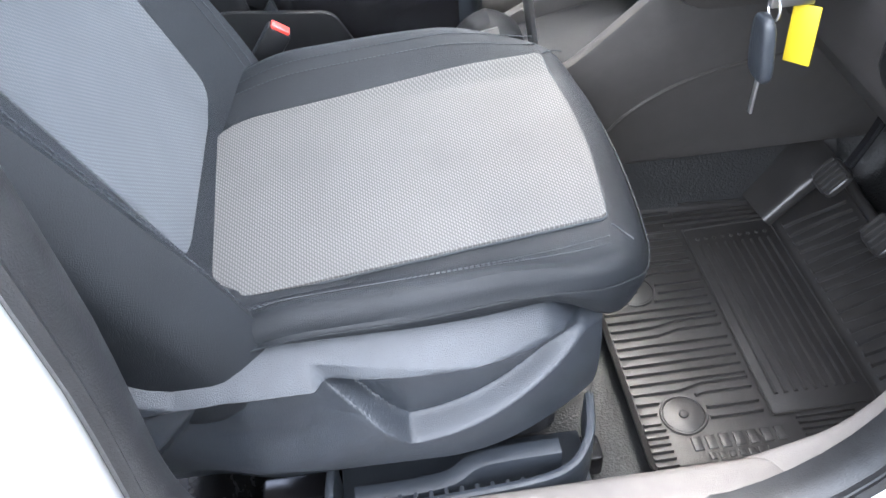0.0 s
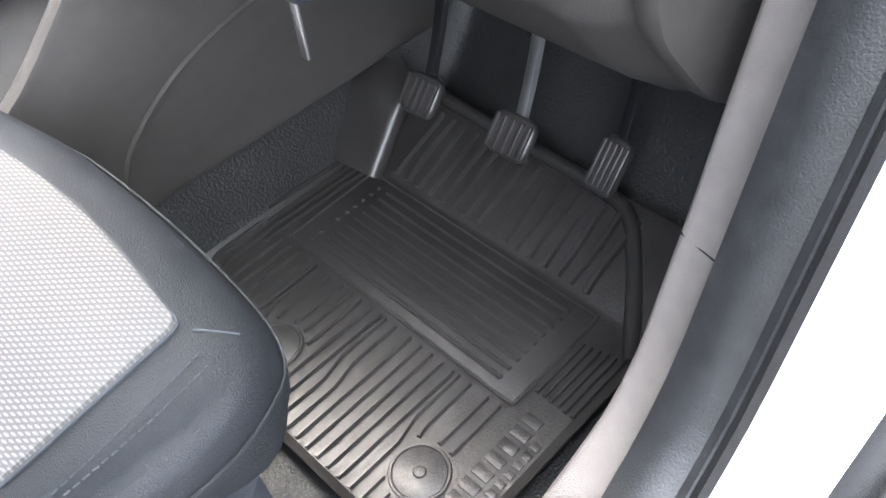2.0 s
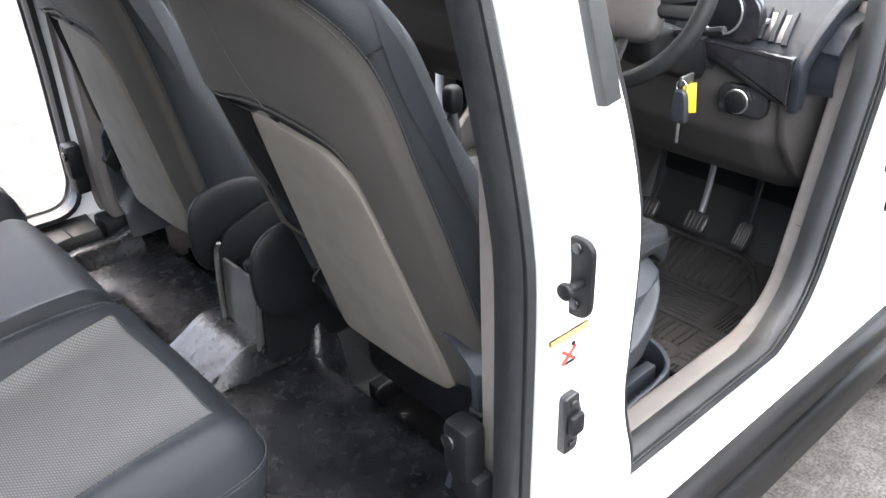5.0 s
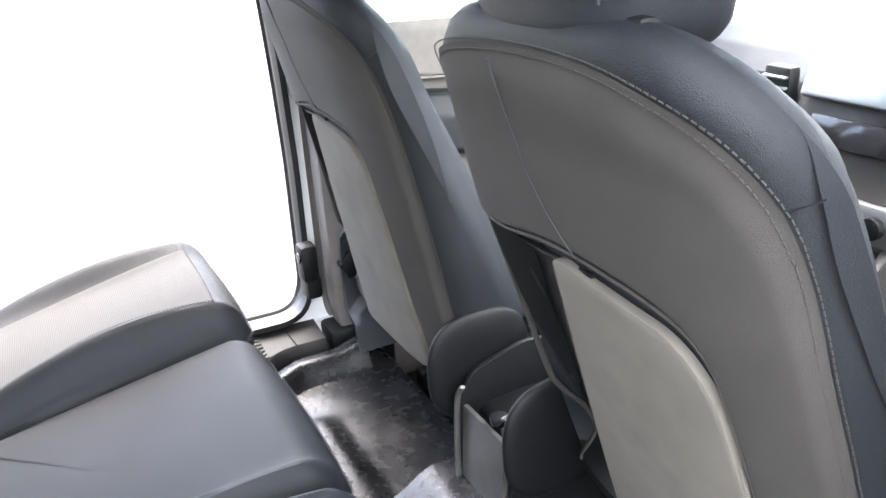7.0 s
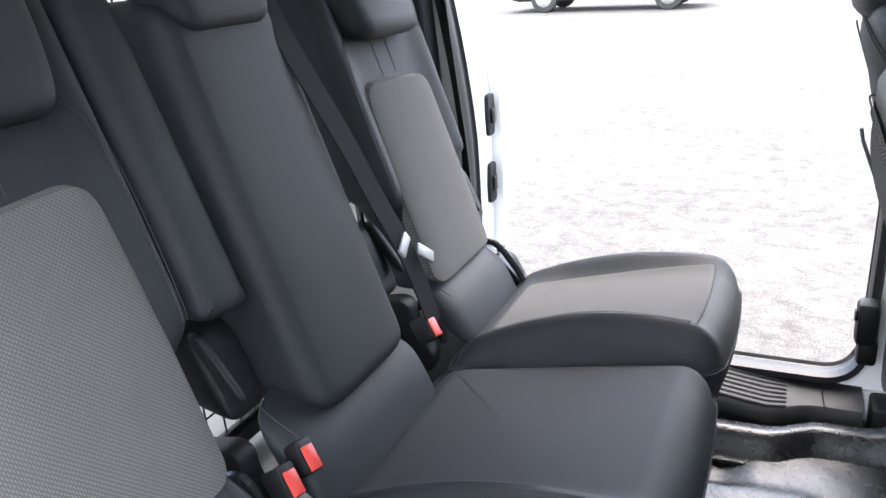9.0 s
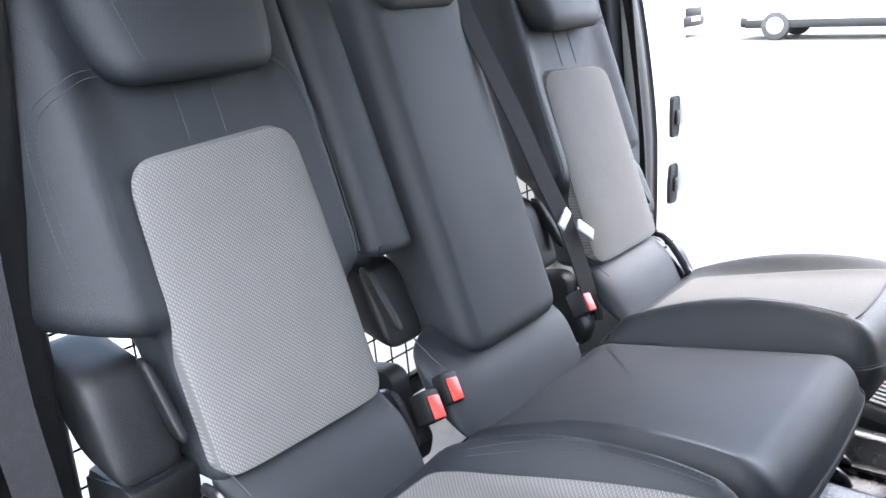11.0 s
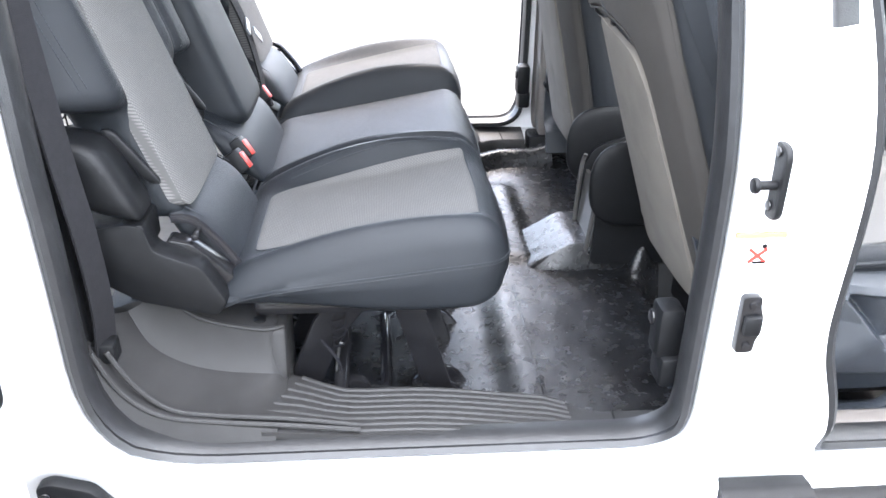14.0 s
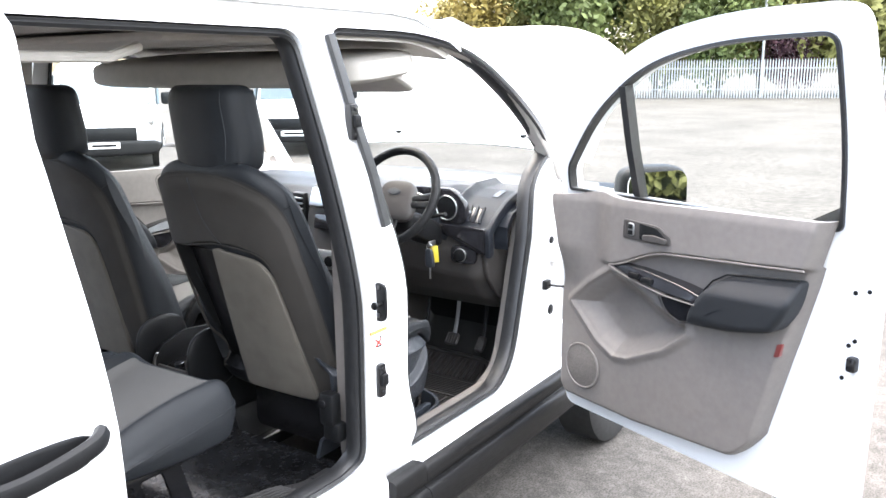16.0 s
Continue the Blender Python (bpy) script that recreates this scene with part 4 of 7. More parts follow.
    def arch(s, t):
        i = min(int(s * (nn - 1)), nn - 2)
        f = s * (nn - 1) - i
        q = seam_in[i].lerp(seam_in[i + 1], f).lerp(seam_out[i].lerp(seam_out[i + 1], f), t)
        lift = 0.0115 * min(1.0, t / 0.05) ** 0.5 * (1 - 0.9 * ease(0.80, 1.0, t)) if t > 0 else -0.002
        return bplace(q.x, q.y, btop(q.x, q.y) + lift)
    part("upper_cover", sheet(arch, 72, 22), BACKDARK, bk, "dark grey cloth upper seat back")
    at = lambda pts: [(p.x, p.y) for p in pts]
    for lane in (0.004, -0.006):
        off = [(p.x * (1 + lane / 0.25), p.y + lane * (1 if p.y > 1.3 else 0)) for p in seam_out]
        part("stitching", stitches(off, btop, bplace, 0.0009, off=0.0034, pitch=0.007), BACKDARK, bk)
    part("cover_hem", trail(at(seam_in), btop, bplace, 0.0020, 0.0085), BACKDARK, bk)
    part("cover_seam", trail([(0.045 * iv, 1.408), (0.050 * iv, 1.33), (0.035 * iv, 1.27), (-0.005 * iv, 1.215)], btop, bplace, 0.0014, 0.0110), THREAD, bk)
    part("side_seam", trail([(-0.230 * iv, 1.330), (-0.254 * iv, 1.345)], btop, bplace, 0.0009, 0.0), VINYL, bk)
    part("pocket_edge", trail([(0.246 * iv, 1.192), (0.250 * iv, 1.05), (0.238 * iv, 0.90), (0.215 * iv, 0.76)], btop, bplace, 0.0045, 0.0045), BACKDARK, bk)
    part("panel_fold", trail([(-0.165 * iv, 1.05), (-0.172 * iv, 0.95), (-0.188 * iv, 0.76)], btop, bplace, 0.0022, 0.0090), BACKCLOTH, bk)
    # woven insert on the front
    fr_top = lambda d, z: -bbot(d, z)
    fplace = lambda d, z, h: (h, Y(1.045 * d + 0.013), z)
    insert = rounded([(-0.150, 0.86), (-0.165, 1.30), (0.165, 1.30), (0.150, 0.86)], 0.05, 6)
    part("front_panel", skin(insert, fr_top, fplace, 0.003, rings=16), SLATEMESH, bk, "slate grey woven back panel")
    for sv in (-1, 1):
        for lane in (0.0, 0.010):
            part("stitching", stitches([(sv * (0.198 + lane), 0.86), (sv * (0.206 + lane), 1.0), (sv * (0.206 + lane), 1.2), (sv * (0.196 + lane), 1.34)], fr_top, fplace, 0.0009, off=0.0006), THREAD, bk)

    # headrest: a block with bevelled rear corners
    def hd_top(d, z):
        return 0.186 - 0.050 * (abs(d) / 0.14) ** 3 + 0.12 * (z - 1.55) - 0.02 * ease(1.60, 1.68, z)

    def hd_bot(d, z):
        return 0.062 + 0.11 * (z - 1.55)
    hout = rounded([(-0.122, 1.420), (-0.143, 1.50), (-0.128, 1.655), (0.128, 1.655), (0.143, 1.50), (0.122, 1.420)], [0.035, 0.1, 0.04, 0.04, 0.1, 0.035], 7)
    hd = part("headrest", slab(hout, hd_top, hd_bot, lambda d, z, h: (-h, Y(1.06 * d + 0.018), z), 0.022, 0.03, rings=12), VINYL, seat)
    for sv in (-1, 1):
        part("headrest_post", cyl((-0.124, Y(0.085 * sv), 1.44), (0, 0, 1), 0.007, 0.06), STEELB, hd)
        part("post_collar", box(-0.154, -0.102, Y(0.085 * sv) - 0.027, Y(0.085 * sv) + 0.027, 1.432, 1.455, 0.007), BLACK, hd)
        part("headrest_seam", trail([(0.085 * sv, 1.462), (0.094 * sv, 1.53), (0.090 * sv, 1.64)], hd_top, bplace, 0.0012, 0.0004), THREAD, hd)

    # plastic side shield on the outer side, with a three-cornered scoop
    yo = Y(-0.264)

    def shield(s, t):
        x = 0.0 + 0.58 * s
        top = 0.832 + 0.07 * max(0.0, 0.12 - x) / 0.15 - 0.05 * ease(0.50, 0.58, x)
        z = 0.575 + (top - 0.575) * t
        inn = 0.085 * max(0.0, (x - 0.38) / 0.2) ** 2 + 0.02 * (1 - t) ** 2 - 0.018 * math.sin(math.pi * t) + 0.050 * max(0.0, (t - 0.86) / 0.14) ** 1.2 - 0.004
        # scoop under a sharp upper crease, closed below by a narrow ledge
        w = z - 0.022
        zt = 0.792 - 0.10 * (x - 0.25)
        zl = 0.788 - 1.18 * (x - 0.25) if x < 0.35 else 0.670 + 0.07 * max(0.0, (x - 0.35) / 0.2) ** 1.3
        d = 0.0
        if w < zt and x > 0.24:
            k = min(1.0, (zt - w) / max(0.02, zt - zl))
            d = 0.036 * k ** 0.8 * ease(-0.004, 0.012, w - zl) * ease(0.24, 0.29, x) * ease(0.585, 0.50, x)
        # hollow behind it, under a level crease
        d += 0.026 * ease(0.0, 0.012, 0.775 - w) * ease(0.60, 0.70, w) * ease(0.06, 0.16, x) * ease(0.345, 0.25, x + 0.6 * max(0.0, 0.72 - w))
        d += 0.018 * ease(0.0, 0.03, 0.80 - 0.9 * (0.18 - x) - w) * ease(0.19, 0.10, x)
        # turned-in foot
        zr = 0.640 - 0.05 * (x - 0.345)
        d += 0.020 * ease(0.0, 0.02, zr - z)
        return (x, yo + s_ * (inn + d), z)
    part("side_shield", sheet(shield, 150, 130, 0.012, (0, s_, 0)), SHIELD, seat, "dark plastic seat side shield with a sculpted scoop")
    # shield wraps round the front of the seat
    part("front_shield", prism(rounded([(0.50, Y(-0.17)), (0.57, Y(-0.16)), (0.592, Y(-0.05)), (0.592, Y(0.10)), (0.56, Y(0.19)), (0.45, Y(0.20))], 0.04, 5), "z", 0.60, 0.775, 0.01), SHIELD, seat, "dark plastic front shield under the cushion")
    kn = part("recliner_knob", cyl((0.035, yo - s_ * 0.012, 0.775), (0, 1, 0), 0.036, 0.03, 28, 0.006), BLACK, seat)
    for k in range(6):
        a = k * math.pi / 3
        part("knob_lobe", cyl((0.035 + 0.032 * math.cos(a), yo - s_ * 0.014, 0.775 + 0.032 * math.sin(a)), (0, 1, 0), 0.009, 0.028, 10, 0.003), BLACK, kn)
    for sv in (-1, 1):
        part("seat_rail", box(0.14, 0.60, yc + 0.19 * sv - 0.02, yc + 0.19 * sv + 0.02, 0.44, 0.485, 0.006), STEELB, seat)
    part("seat_pan", box(0.13, 0.54, yc - 0.20, yc + 0.20, 0.53, 0.77, 0.03), STEELB, seat)
    part("inner_shield", pillow(lambda u, v, w: (0.055 + 0.105 * u, Y(0.292) + 0.016 * v, 0.775 + 0.105 * w), 12, 2.6), BLACK, seat, "rounded black hinge cover")
    # storage tray at the foot of the shield
    if not flip:
        yt = yo - 0.005
        tray = part("storage_tray", sweep(smooth_path([(0.245, yo + 0.05, 0.55), (0.242, yt, 0.548), (0.27, yt - 0.012, 0.545), (0.40, yt - 0.012, 0.548), (0.52, yt - 0.004, 0.555), (0.565, yt + 0.035, 0.562), (0.58, yo + 0.09, 0.57)], 6), rounded([(-0.006, -0.06), (0.006, -0.06), (0.006, 0.022), (-0.006, 0.022)], 0.005, 2), ref=(0, 0, 1)), SHIELD, seat, "dark plastic pocket under the seat")
        part("tray_floor", box(0.25, 0.57, yt - 0.005, yo + 0.09, 0.497, 0.507, 0.003), SHIELD, tray)
        part("tray_step", sweep(smooth_path([(0.27, yo + 0.012, 0.548), (0.38, yo + 0.014, 0.552), (0.43, yo + 0.03, 0.562), (0.53, yo + 0.032, 0.565)], 6), rounded([(-0.012, -0.05), (0.012, -0.05), (0.012, 0.004), (-0.012, 0.004)], 0.004, 2), ref=(0, 0, 1)), SHIELD, tray)
        for i in range(14):
            part("tray_rib", box(0.265 + 0.019 * i, 0.271 + 0.019 * i, yt - 0.004, yt + 0.008, 0.50, 0.556, 0.002), SHIELD, tray)
    return seat


front_seat(0.438, False, "slate grey driver's seat with a pale mesh centre")
front_seat(2 * YC - 0.438, True, "slate grey passenger seat with a pale mesh centre")


# ---------- rear seats ----------
def rear_lean(z):
    return -0.815 - 0.35 * (z - 0.88)


def folding_seat(y0, y1, kind_, label):
    yc, hw = (y0 + y1) / 2, (y1 - y0) / 2
    seat = thing("folding_seat", label, "seat", (-0.55, yc, 0.45), group="rear seats")
    wide = kind_ != "middle"
    s_ = -1 if kind_ == "left" else 1      # s_ = 1: the outer side is towards smaller y
    Y = lambda d: yc + s_ * d
    place = lambda x, d, z: (x, Y(d), z)

    # cushion: it rises to the front between two swelling bolsters
    def ctop(x, d):
        k = (x + 0.724) / 0.36
        v = d / hw
        z = 0.856 + 0.066 * min(k, 1.0) - 0.01 * max(0.0, k - 1.0)
        along = math.sin(math.pi * min(1.0, max(0.0, (x + 0.775) / 0.475))) ** 0.8
        if wide:
            z += (0.056 if v > 0 else 0.040) * along * math.exp(-((abs(v) - 0.84) / 0.17) ** 2)
            z -= 0.018 * ease(0.78, 1.0, abs(v))
        else:
            z -= 0.012
            z += 0.050 * along * math.exp(-((v + 0.86) / 0.13) ** 2)
            z -= 0.010 * ease(0.80, 1.0, v)
        return z - 0.022 * ease(-0.36, -0.29, x) - 0.01 * ease(-0.74, -0.79, x)

    def cbot(x, d):
        return 0.798 - 0.022 * ease(-0.72, -0.45, x) + 0.018 * ease(-0.38, -0.30, x)
    oc = rounded([(-0.785, -hw * 0.97), (-0.55, -hw), (-0.316, -hw * 0.95), (-0.304, 0.0), (-0.316, hw * 0.95), (-0.55, hw), (-0.785, hw * 0.97)], [0.02, 0.2, 0.055, 0.3, 0.055, 0.2, 0.02], 9)
    cu = part("cushion", slab(oc, ctop, cbot, place, 0.024, 0.022, rings=24, bulge=0.008), VINYL, seat)
    if wide:
        pan = rounded([(-0.735, -0.118), (-0.70, -0.124), (-0.355, -0.146), (-0.350, 0.0), (-0.358, 0.150), (-0.70, 0.128), (-0.735, 0.118)], [0.02, 0.06, 0.008, 0.3, 0.008, 0.06, 0.02], 8)
        part("cushion_panel", skin(pan, ctop, place, 0.0022, rings=24), MESH, cu, "pale grey woven mesh centre panel")
        part("panel_seam", trail(pan, ctop, place, 0.0013, 0.0006, True), THREAD, cu)
        for lane in (0.0, 0.009):
            part("stitching", stitches([(-0.70, 0.150 + lane), (-0.52, 0.163 + lane), (-0.36, 0.166 + lane)], ctop, place, 0.0008), THREAD, cu)
    edge = rim_line(oc, ctop, cbot, place, 0.024, 0.022, 0.008)
    part("edge_seam", tube(edge, 0.0012, True, 6, ref=(0, 0, 1)), VINYL, cu, "stitched edge seam")
    part("stitching", stitches(rim_line(oc, ctop, cbot, place, 0.024, 0.022, 0.008, 0.3, 0.006), r=0.0008), THREAD, cu)

    # rolled heel behind the cushion
    hy, hh = {"right": (0.407, 0.147), "middle": (0.822, 0.183), "left": (2 * YC - 0.407, 0.147)}[kind_]

    def heel(u, v, w):
        return (-0.818 + 0.055 * u - 0.030 * w, hy + hh * v, 0.890 + 0.060 * w - 0.035 * u)
    hl = part("cushion_heel", pillow(heel, 16, 4.2), VINYL, seat)
    for sv in (-1, 1):
        part("seam", seam(heel, [(-0.7, 0.86 * sv), (0.0, 0.88 * sv), (0.7, 0.86 * sv)], 0.0010, off=-0.001), THREAD, hl)

    # backrest: a narrow foot, and shoulders that wrap back at the outer side
    bc = {"right": 0.402, "middle": 0.848, "left": 2 * YC - 0.402}[kind_]
    B = lambda d: bc + s_ * d
    bplace = lambda d, z, h: (h, B(d), z)
    if wide:
        ob = rounded([(-0.142, 0.925), (-0.142, 1.085), (-0.150, 1.115), (-0.290, 1.150), (-0.308, 1.30), (-0.285, 1.50), (-0.16, 1.565), (0.14, 1.565), (0.185, 1.53), (0.190, 1.30), (0.188, 1.120), (0.144, 1.085), (0.142, 0.925)],
                     [0.03, 0.02, 0.012, 0.03, 0.1, 0.08, 0.08, 0.05, 0.04, 0.1, 0.02, 0.02, 0.03], 7)

        def bfront(d, z):
            wrap = -0.115 * max(0.0, (-d - 0.17) / 0.11) ** 1.6
            dish = 0.016 * math.exp(-((abs(d) - 0.165) / 0.035) ** 2) * ease(1.08, 1.16, z)
            return rear_lean(z) + wrap + dish
    else:
        ob = rounded([(-0.132, 0.925), (-0.136, 1.20), (-0.130, 1.50), (0.130, 1.50), (0.138, 1.20), (0.140, 0.925)], [0.045, 0.2, 0.04, 0.04, 0.2, 0.045], 8)

        def bfront(d, z):
            return rear_lean(z) + 0.040 - 0.012 * (abs(d) / 0.14) ** 4
    bk = part("backrest", slab(ob, bfront, lambda d, z: min(bfront(d, z) - 0.03, rear_lean(z) - 0.10), bplace, 0.028, 0.02, rings=26), VINYL, seat)
    if wide:
        pan = rounded([(-0.140, 0.945), (-0.138, 1.15), (-0.128, 1.31), (0.128, 1.325), (0.140, 1.15), (0.140, 0.945)], [0.022, 0.2, 0.045, 0.045, 0.2, 0.03], 8)
        lift = lambda d, z: rear_lean(z) + 0.010 - 0.010 * (abs(d) / 0.14) ** 6
        part("back_panel", skin(pan, lift, bplace, 0.006, rings=24, drop=0.022, edge=0.008), MESH, bk, "pale grey woven mesh back panel")
        for lane in (0.0, 0.008):
            part("stitching", stitches([(-0.205 - lane, 1.16), (-0.208 - lane, 1.28), (-0.198 - lane, 1.37), (-0.150 - lane, 1.405 + lane), (-0.08, 1.408 + lane)], bfront, bplace, 0.0009, off=0.0005), THREAD, bk)
            part("stitching", stitches([(0.165 + lane, 1.13), (0.168 + lane, 1.28), (0.155 + lane, 1.38), (0.120 + lane, 1.41 + lane), (0.07, 1.413 + lane)], bfront, bplace, 0.0009, off=0.0005), THREAD, bk)
        for d in (-0.026, 0.030):
            part("seam", trail([(d, 1.325), (d, 1.40)], bfront, bplace, 0.0010, 0.0), THREAD, bk)
        part("seam", trail([(-0.255, 1.17), (-0.262, 1.30), (-0.245, 1.46)], bfront, bplace, 0.0010, 0.0), THREAD, bk)
        # padded strip between the shoulder and the middle seat
        if kind_ == "right":
            strip = rounded([(0.200, 1.112), (0.300, 1.105), (0.292, 1.30), (0.280, 1.53), (0.196, 1.53)], [0.02, 0.018, 0.1, 0.03, 0.03], 6)
            part("side_strip", slab(strip, lambda d, z: rear_lean(z) + 0.006 + 0.012 * math.sin(math.pi * min(1.0, max(0.0, (d - 0.2) / 0.095))), lambda d, z: rear_lean(z) - 0.09, bplace, 0.022, 0.02, rings=10), VINYL, seat, "narrow slate padded strip beside the backrest")

        hp = rounded([(-0.118, 1.395), (-0.140, 1.47), (-0.145, 1.60), (0.145, 1.60), (0.140, 1.47), (0.118, 1.395)], [0.045, 0.1, 0.05, 0.05, 0.1, 0.045], 8)
        hd_ = part("headrest", slab(hp, lambda d, z: rear_lean(z) + 0.062 - 0.02 * (abs(d) / 0.14) ** 3, lambda d, z: rear_lean(z) - 0.05, bplace, 0.034, 0.03, rings=12), VINYL, seat)
        part("stitching", stitches([(-0.085, 1.42), (-0.100, 1.50), (-0.104, 1.60)], lambda d, z: rear_lean(z) + 0.062 - 0.02 * (abs(d) / 0.14) ** 3, bplace, 0.0009, off=0.0005), THREAD, hd_)
        for sv in (-1, 1):
            part("headrest_post", cyl((-1.03, bc + 0.05 * sv, 1.40), (0, 0, 1), 0.006, 0.10), STEELB, hd_)
    else:
        hp = rounded([(-0.095, 1.455), (-0.115, 1.52), (-0.115, 1.60), (0.115, 1.60), (0.115, 1.52), (0.095, 1.455)], 0.035, 6)
        part("headrest", slab(hp, lambda d, z: rear_lean(z) + 0.058, lambda d, z: rear_lean(z) - 0.04, bplace, 0.03, 0.03, rings=10), VINYL, seat)

    # folding frame below
    for sv in (-1, 1):
        y = yc + hw * 0.55 * sv
        part("frame_arm", sweep([(-0.72, y, 0.46), (-0.62, y, 0.70), (-0.55, y, 0.79)], rounded([(-0.03, -0.006), (0.03, -0.006), (0.03, 0.006), (-0.03, 0.006)], 0.004, 2), ref=(0, 1, 0)), STEELB, seat)
        part("frame_leg", sweep([(-0.395, y, 0.47), (-0.44, y, 0.62), (-0.49, y, 0.79)], rounded([(-0.026, -0.006), (0.026, -0.006), (0.026, 0.006), (-0.026, 0.006)], 0.004, 2), ref=(0, 1, 0)), STEELB, seat)
    cheek = rounded([(-0.475, 0.44), (-0.475, 0.515), (-0.43, 0.555), (-0.385, 0.545), (-0.335, 0.475), (-0.325, 0.44)], [0.01, 0.02, 0.03, 0.03, 0.02, 0.01], 5)
    for y in {"right": (0.34, 0.61), "middle": (0.745, 0.99), "left": (2 * YC - 0.34, 2 * YC - 0.61)}[kind_]:
        ft = part("floor_mount", box(-0.47, -0.33, y - 0.034, y + 0.034, 0.44, 0.475, 0.006), GLOSS, seat, "glossy black floor mounting")
        for sv in (-1, 1):
            part("mount_cheek", prism(cheek, "y", y + 0.028 * sv - 0.008, y + 0.028 * sv + 0.008, 0.004), GLOSS, ft)
        part("mount_pin", cyl((-0.405, y, 0.52), (0, 1, 0), 0.008, 0.05, 12), STEELB, ft)
    part("cross_tube", cyl((-0.60, yc, 0.60), (0, 1, 0), 0.014, 2 * hw * 0.85), STEELB, seat)
    part("lower_tube", cyl((-0.52, yc, 0.525), (0, 1, 0), 0.012, 2 * hw * 0.9), GLOSS, seat)
    part("mechanism", box(-0.72, -0.58, yc - hw * 0.7, yc + hw * 0.7, 0.46, 0.50, 0.01), STEELB, seat)
    pv = part("pivot_disc", cyl((-0.575, yc - hw * 0.66, 0.575), (0, 1, 0), 0.030, 0.02), STEELB, seat)
    part("pivot_nut", cyl((-0.575, yc - hw * 0.66 - 0.012, 0.575), (0, 1, 0), 0.012, 0.012, 6, 0.001), STEELB, pv)
    part("link_rod", tube([(-0.55, yc - hw * 0.64, 0.575), (-0.44, yc - hw * 0.6, 0.560)], 0.007, n=8), STEELB, seat)
    part("spring", sweep([(-0.60 + 0.012 * math.cos(a), yc - hw * 0.6 + 0.012 * math.sin(a), 0.66 + 0.0028 * a) for a in [0.6 * k for k in range(44)]], ring(0.0022, n=5), ref=(0, 0, 1)), STEELB, seat)
    part("cable", tube(smooth_path([(-0.63, yc - hw * 0.75, 0.70), (-0.60, yc - hw * 0.78, 0.655), (-0.605, yc - hw * 0.72, 0.60), (-0.65, yc - hw * 0.66, 0.55)], 6), 0.003, n=6), GLOSS, seat)
    part("seat_underside", box(-0.74, -0.38, yc - hw * 0.8, yc + hw * 0.8, 0.755, 0.790, 0.015), STEELB, seat)

    # hinge covers beside the backrest and stepped bracket covers below them
    if wide:
        for sv in (-1, 1):
            outer_ = (kind_ == "right") == (sv < 0)
            y = bc + sv * (0.198 if outer_ else 0.248)
            wy = 0.046 if outer_ else 0.044
            hb = part("hinge_cover", pillow(lambda u, v, w: (-0.950 + 0.055 * u - 0.040 * w + 0.012 * w * u, y + wy * v, 1.036 + 0.064 * w - 0.012 * u), 12, 5), BLACK, seat, "black plastic hinge cover")
            part("cover_rib", pillow(lambda u, v, w: (-0.897 + 0.012 * u - 0.032 * w, y - sv * wy * 0.75 + 0.007 * v, 1.045 + 0.045 * w), 6, 4), BLACK, hb)
            if outer_:
                yo = bc + sv * 0.205
                bc_ = part("bracket_cover", prism(rounded([(-0.985, 0.905), (-0.985, 0.950), (-0.90, 0.962), (-0.878, 0.955), (-0.868, 0.915), (-0.80, 0.885), (-0.765, 0.820), (-0.785, 0.795), (-0.90, 0.825), (-0.955, 0.86)], 0.010, 4), "y", yo - 0.026, yo + 0.022, 0.006), BLACK, seat, "black plastic bracket cover")
                ta, tb_ = sorted((yo + sv * 0.024, yo - sv * 0.066))
                part("cover_top", box(-0.982, -0.876, ta, tb_, 0.905, 0.960, 0.009), BLACK, bc_)
                ya, yb = sorted((yo - sv * 0.016, yo - sv * 0.052))
                part("hook_recess", prism(rounded([(-0.86, 0.80), (-0.86, 0.915), (-0.82, 0.905), (-0.745, 0.83), (-0.745, 0.80)], 0.01, 3), "y", ya, yb, 0.003), STEELB, bc_)
                part("recess_rim", sweep(smooth_path([(-0.855, yb if sv < 0 else ya, 0.935), (-0.82, yb if sv < 0 else ya, 0.93), (-0.78, yb if sv < 0 else ya, 0.885), (-0.752, yb if sv < 0 else ya, 0.84)], 5), ring(0.008, 0.006), ref=(0, 1, 0)), GLOSS, bc_)
                part("hook_bar", cyl((-0.815, yo - sv * 0.034, 0.915), (0, 1, 0), 0.006, 0.03, 10), STEELB, bc_)
            else:
                yi = bc + sv * 0.170
                lp_ = part("inner_bracket", prism(rounded([(-0.955, 0.93), (-0.875, 0.945), (-0.855, 0.935), (-0.85, 0.900), (-0.81, 0.84), (-0.82, 0.80), (-0.93, 0.85)], 0.012, 4), "y", yi + 0.03 * sv - 0.02, yi + 0.03 * sv + 0.02, 0.006), BLACK, seat, "black plastic inner bracket")
                part("inner_loop", sweep(smooth_path([(-0.87, yi, 0.91), (-0.845, yi, 0.915), (-0.82, yi, 0.88), (-0.81, yi, 0.845)], 5), ring(0.010, 0.008), ref=(0, 1, 0)), GLOSS, lp_)
    return seat


folding_seat(0.186, 0.614, "right", "slate grey folding rear seat with a pale mesh centre")
folding_seat(0.620, 1.096, "middle", "plain slate grey middle rear seat")
folding_seat(1.102, 1.530, "left", "slate grey folding rear seat with a pale mesh centre")

# ---------- belts and buckles ----------
def ribbon(pts, width, across, material, name, parent, label="", thick=0.002):
    return part(name, sweep(smooth_path(pts, 6), [(-thick, -width / 2), (thick, -width / 2), (thick, width / 2), (-thick, width / 2)], ref=across), material, parent, label)


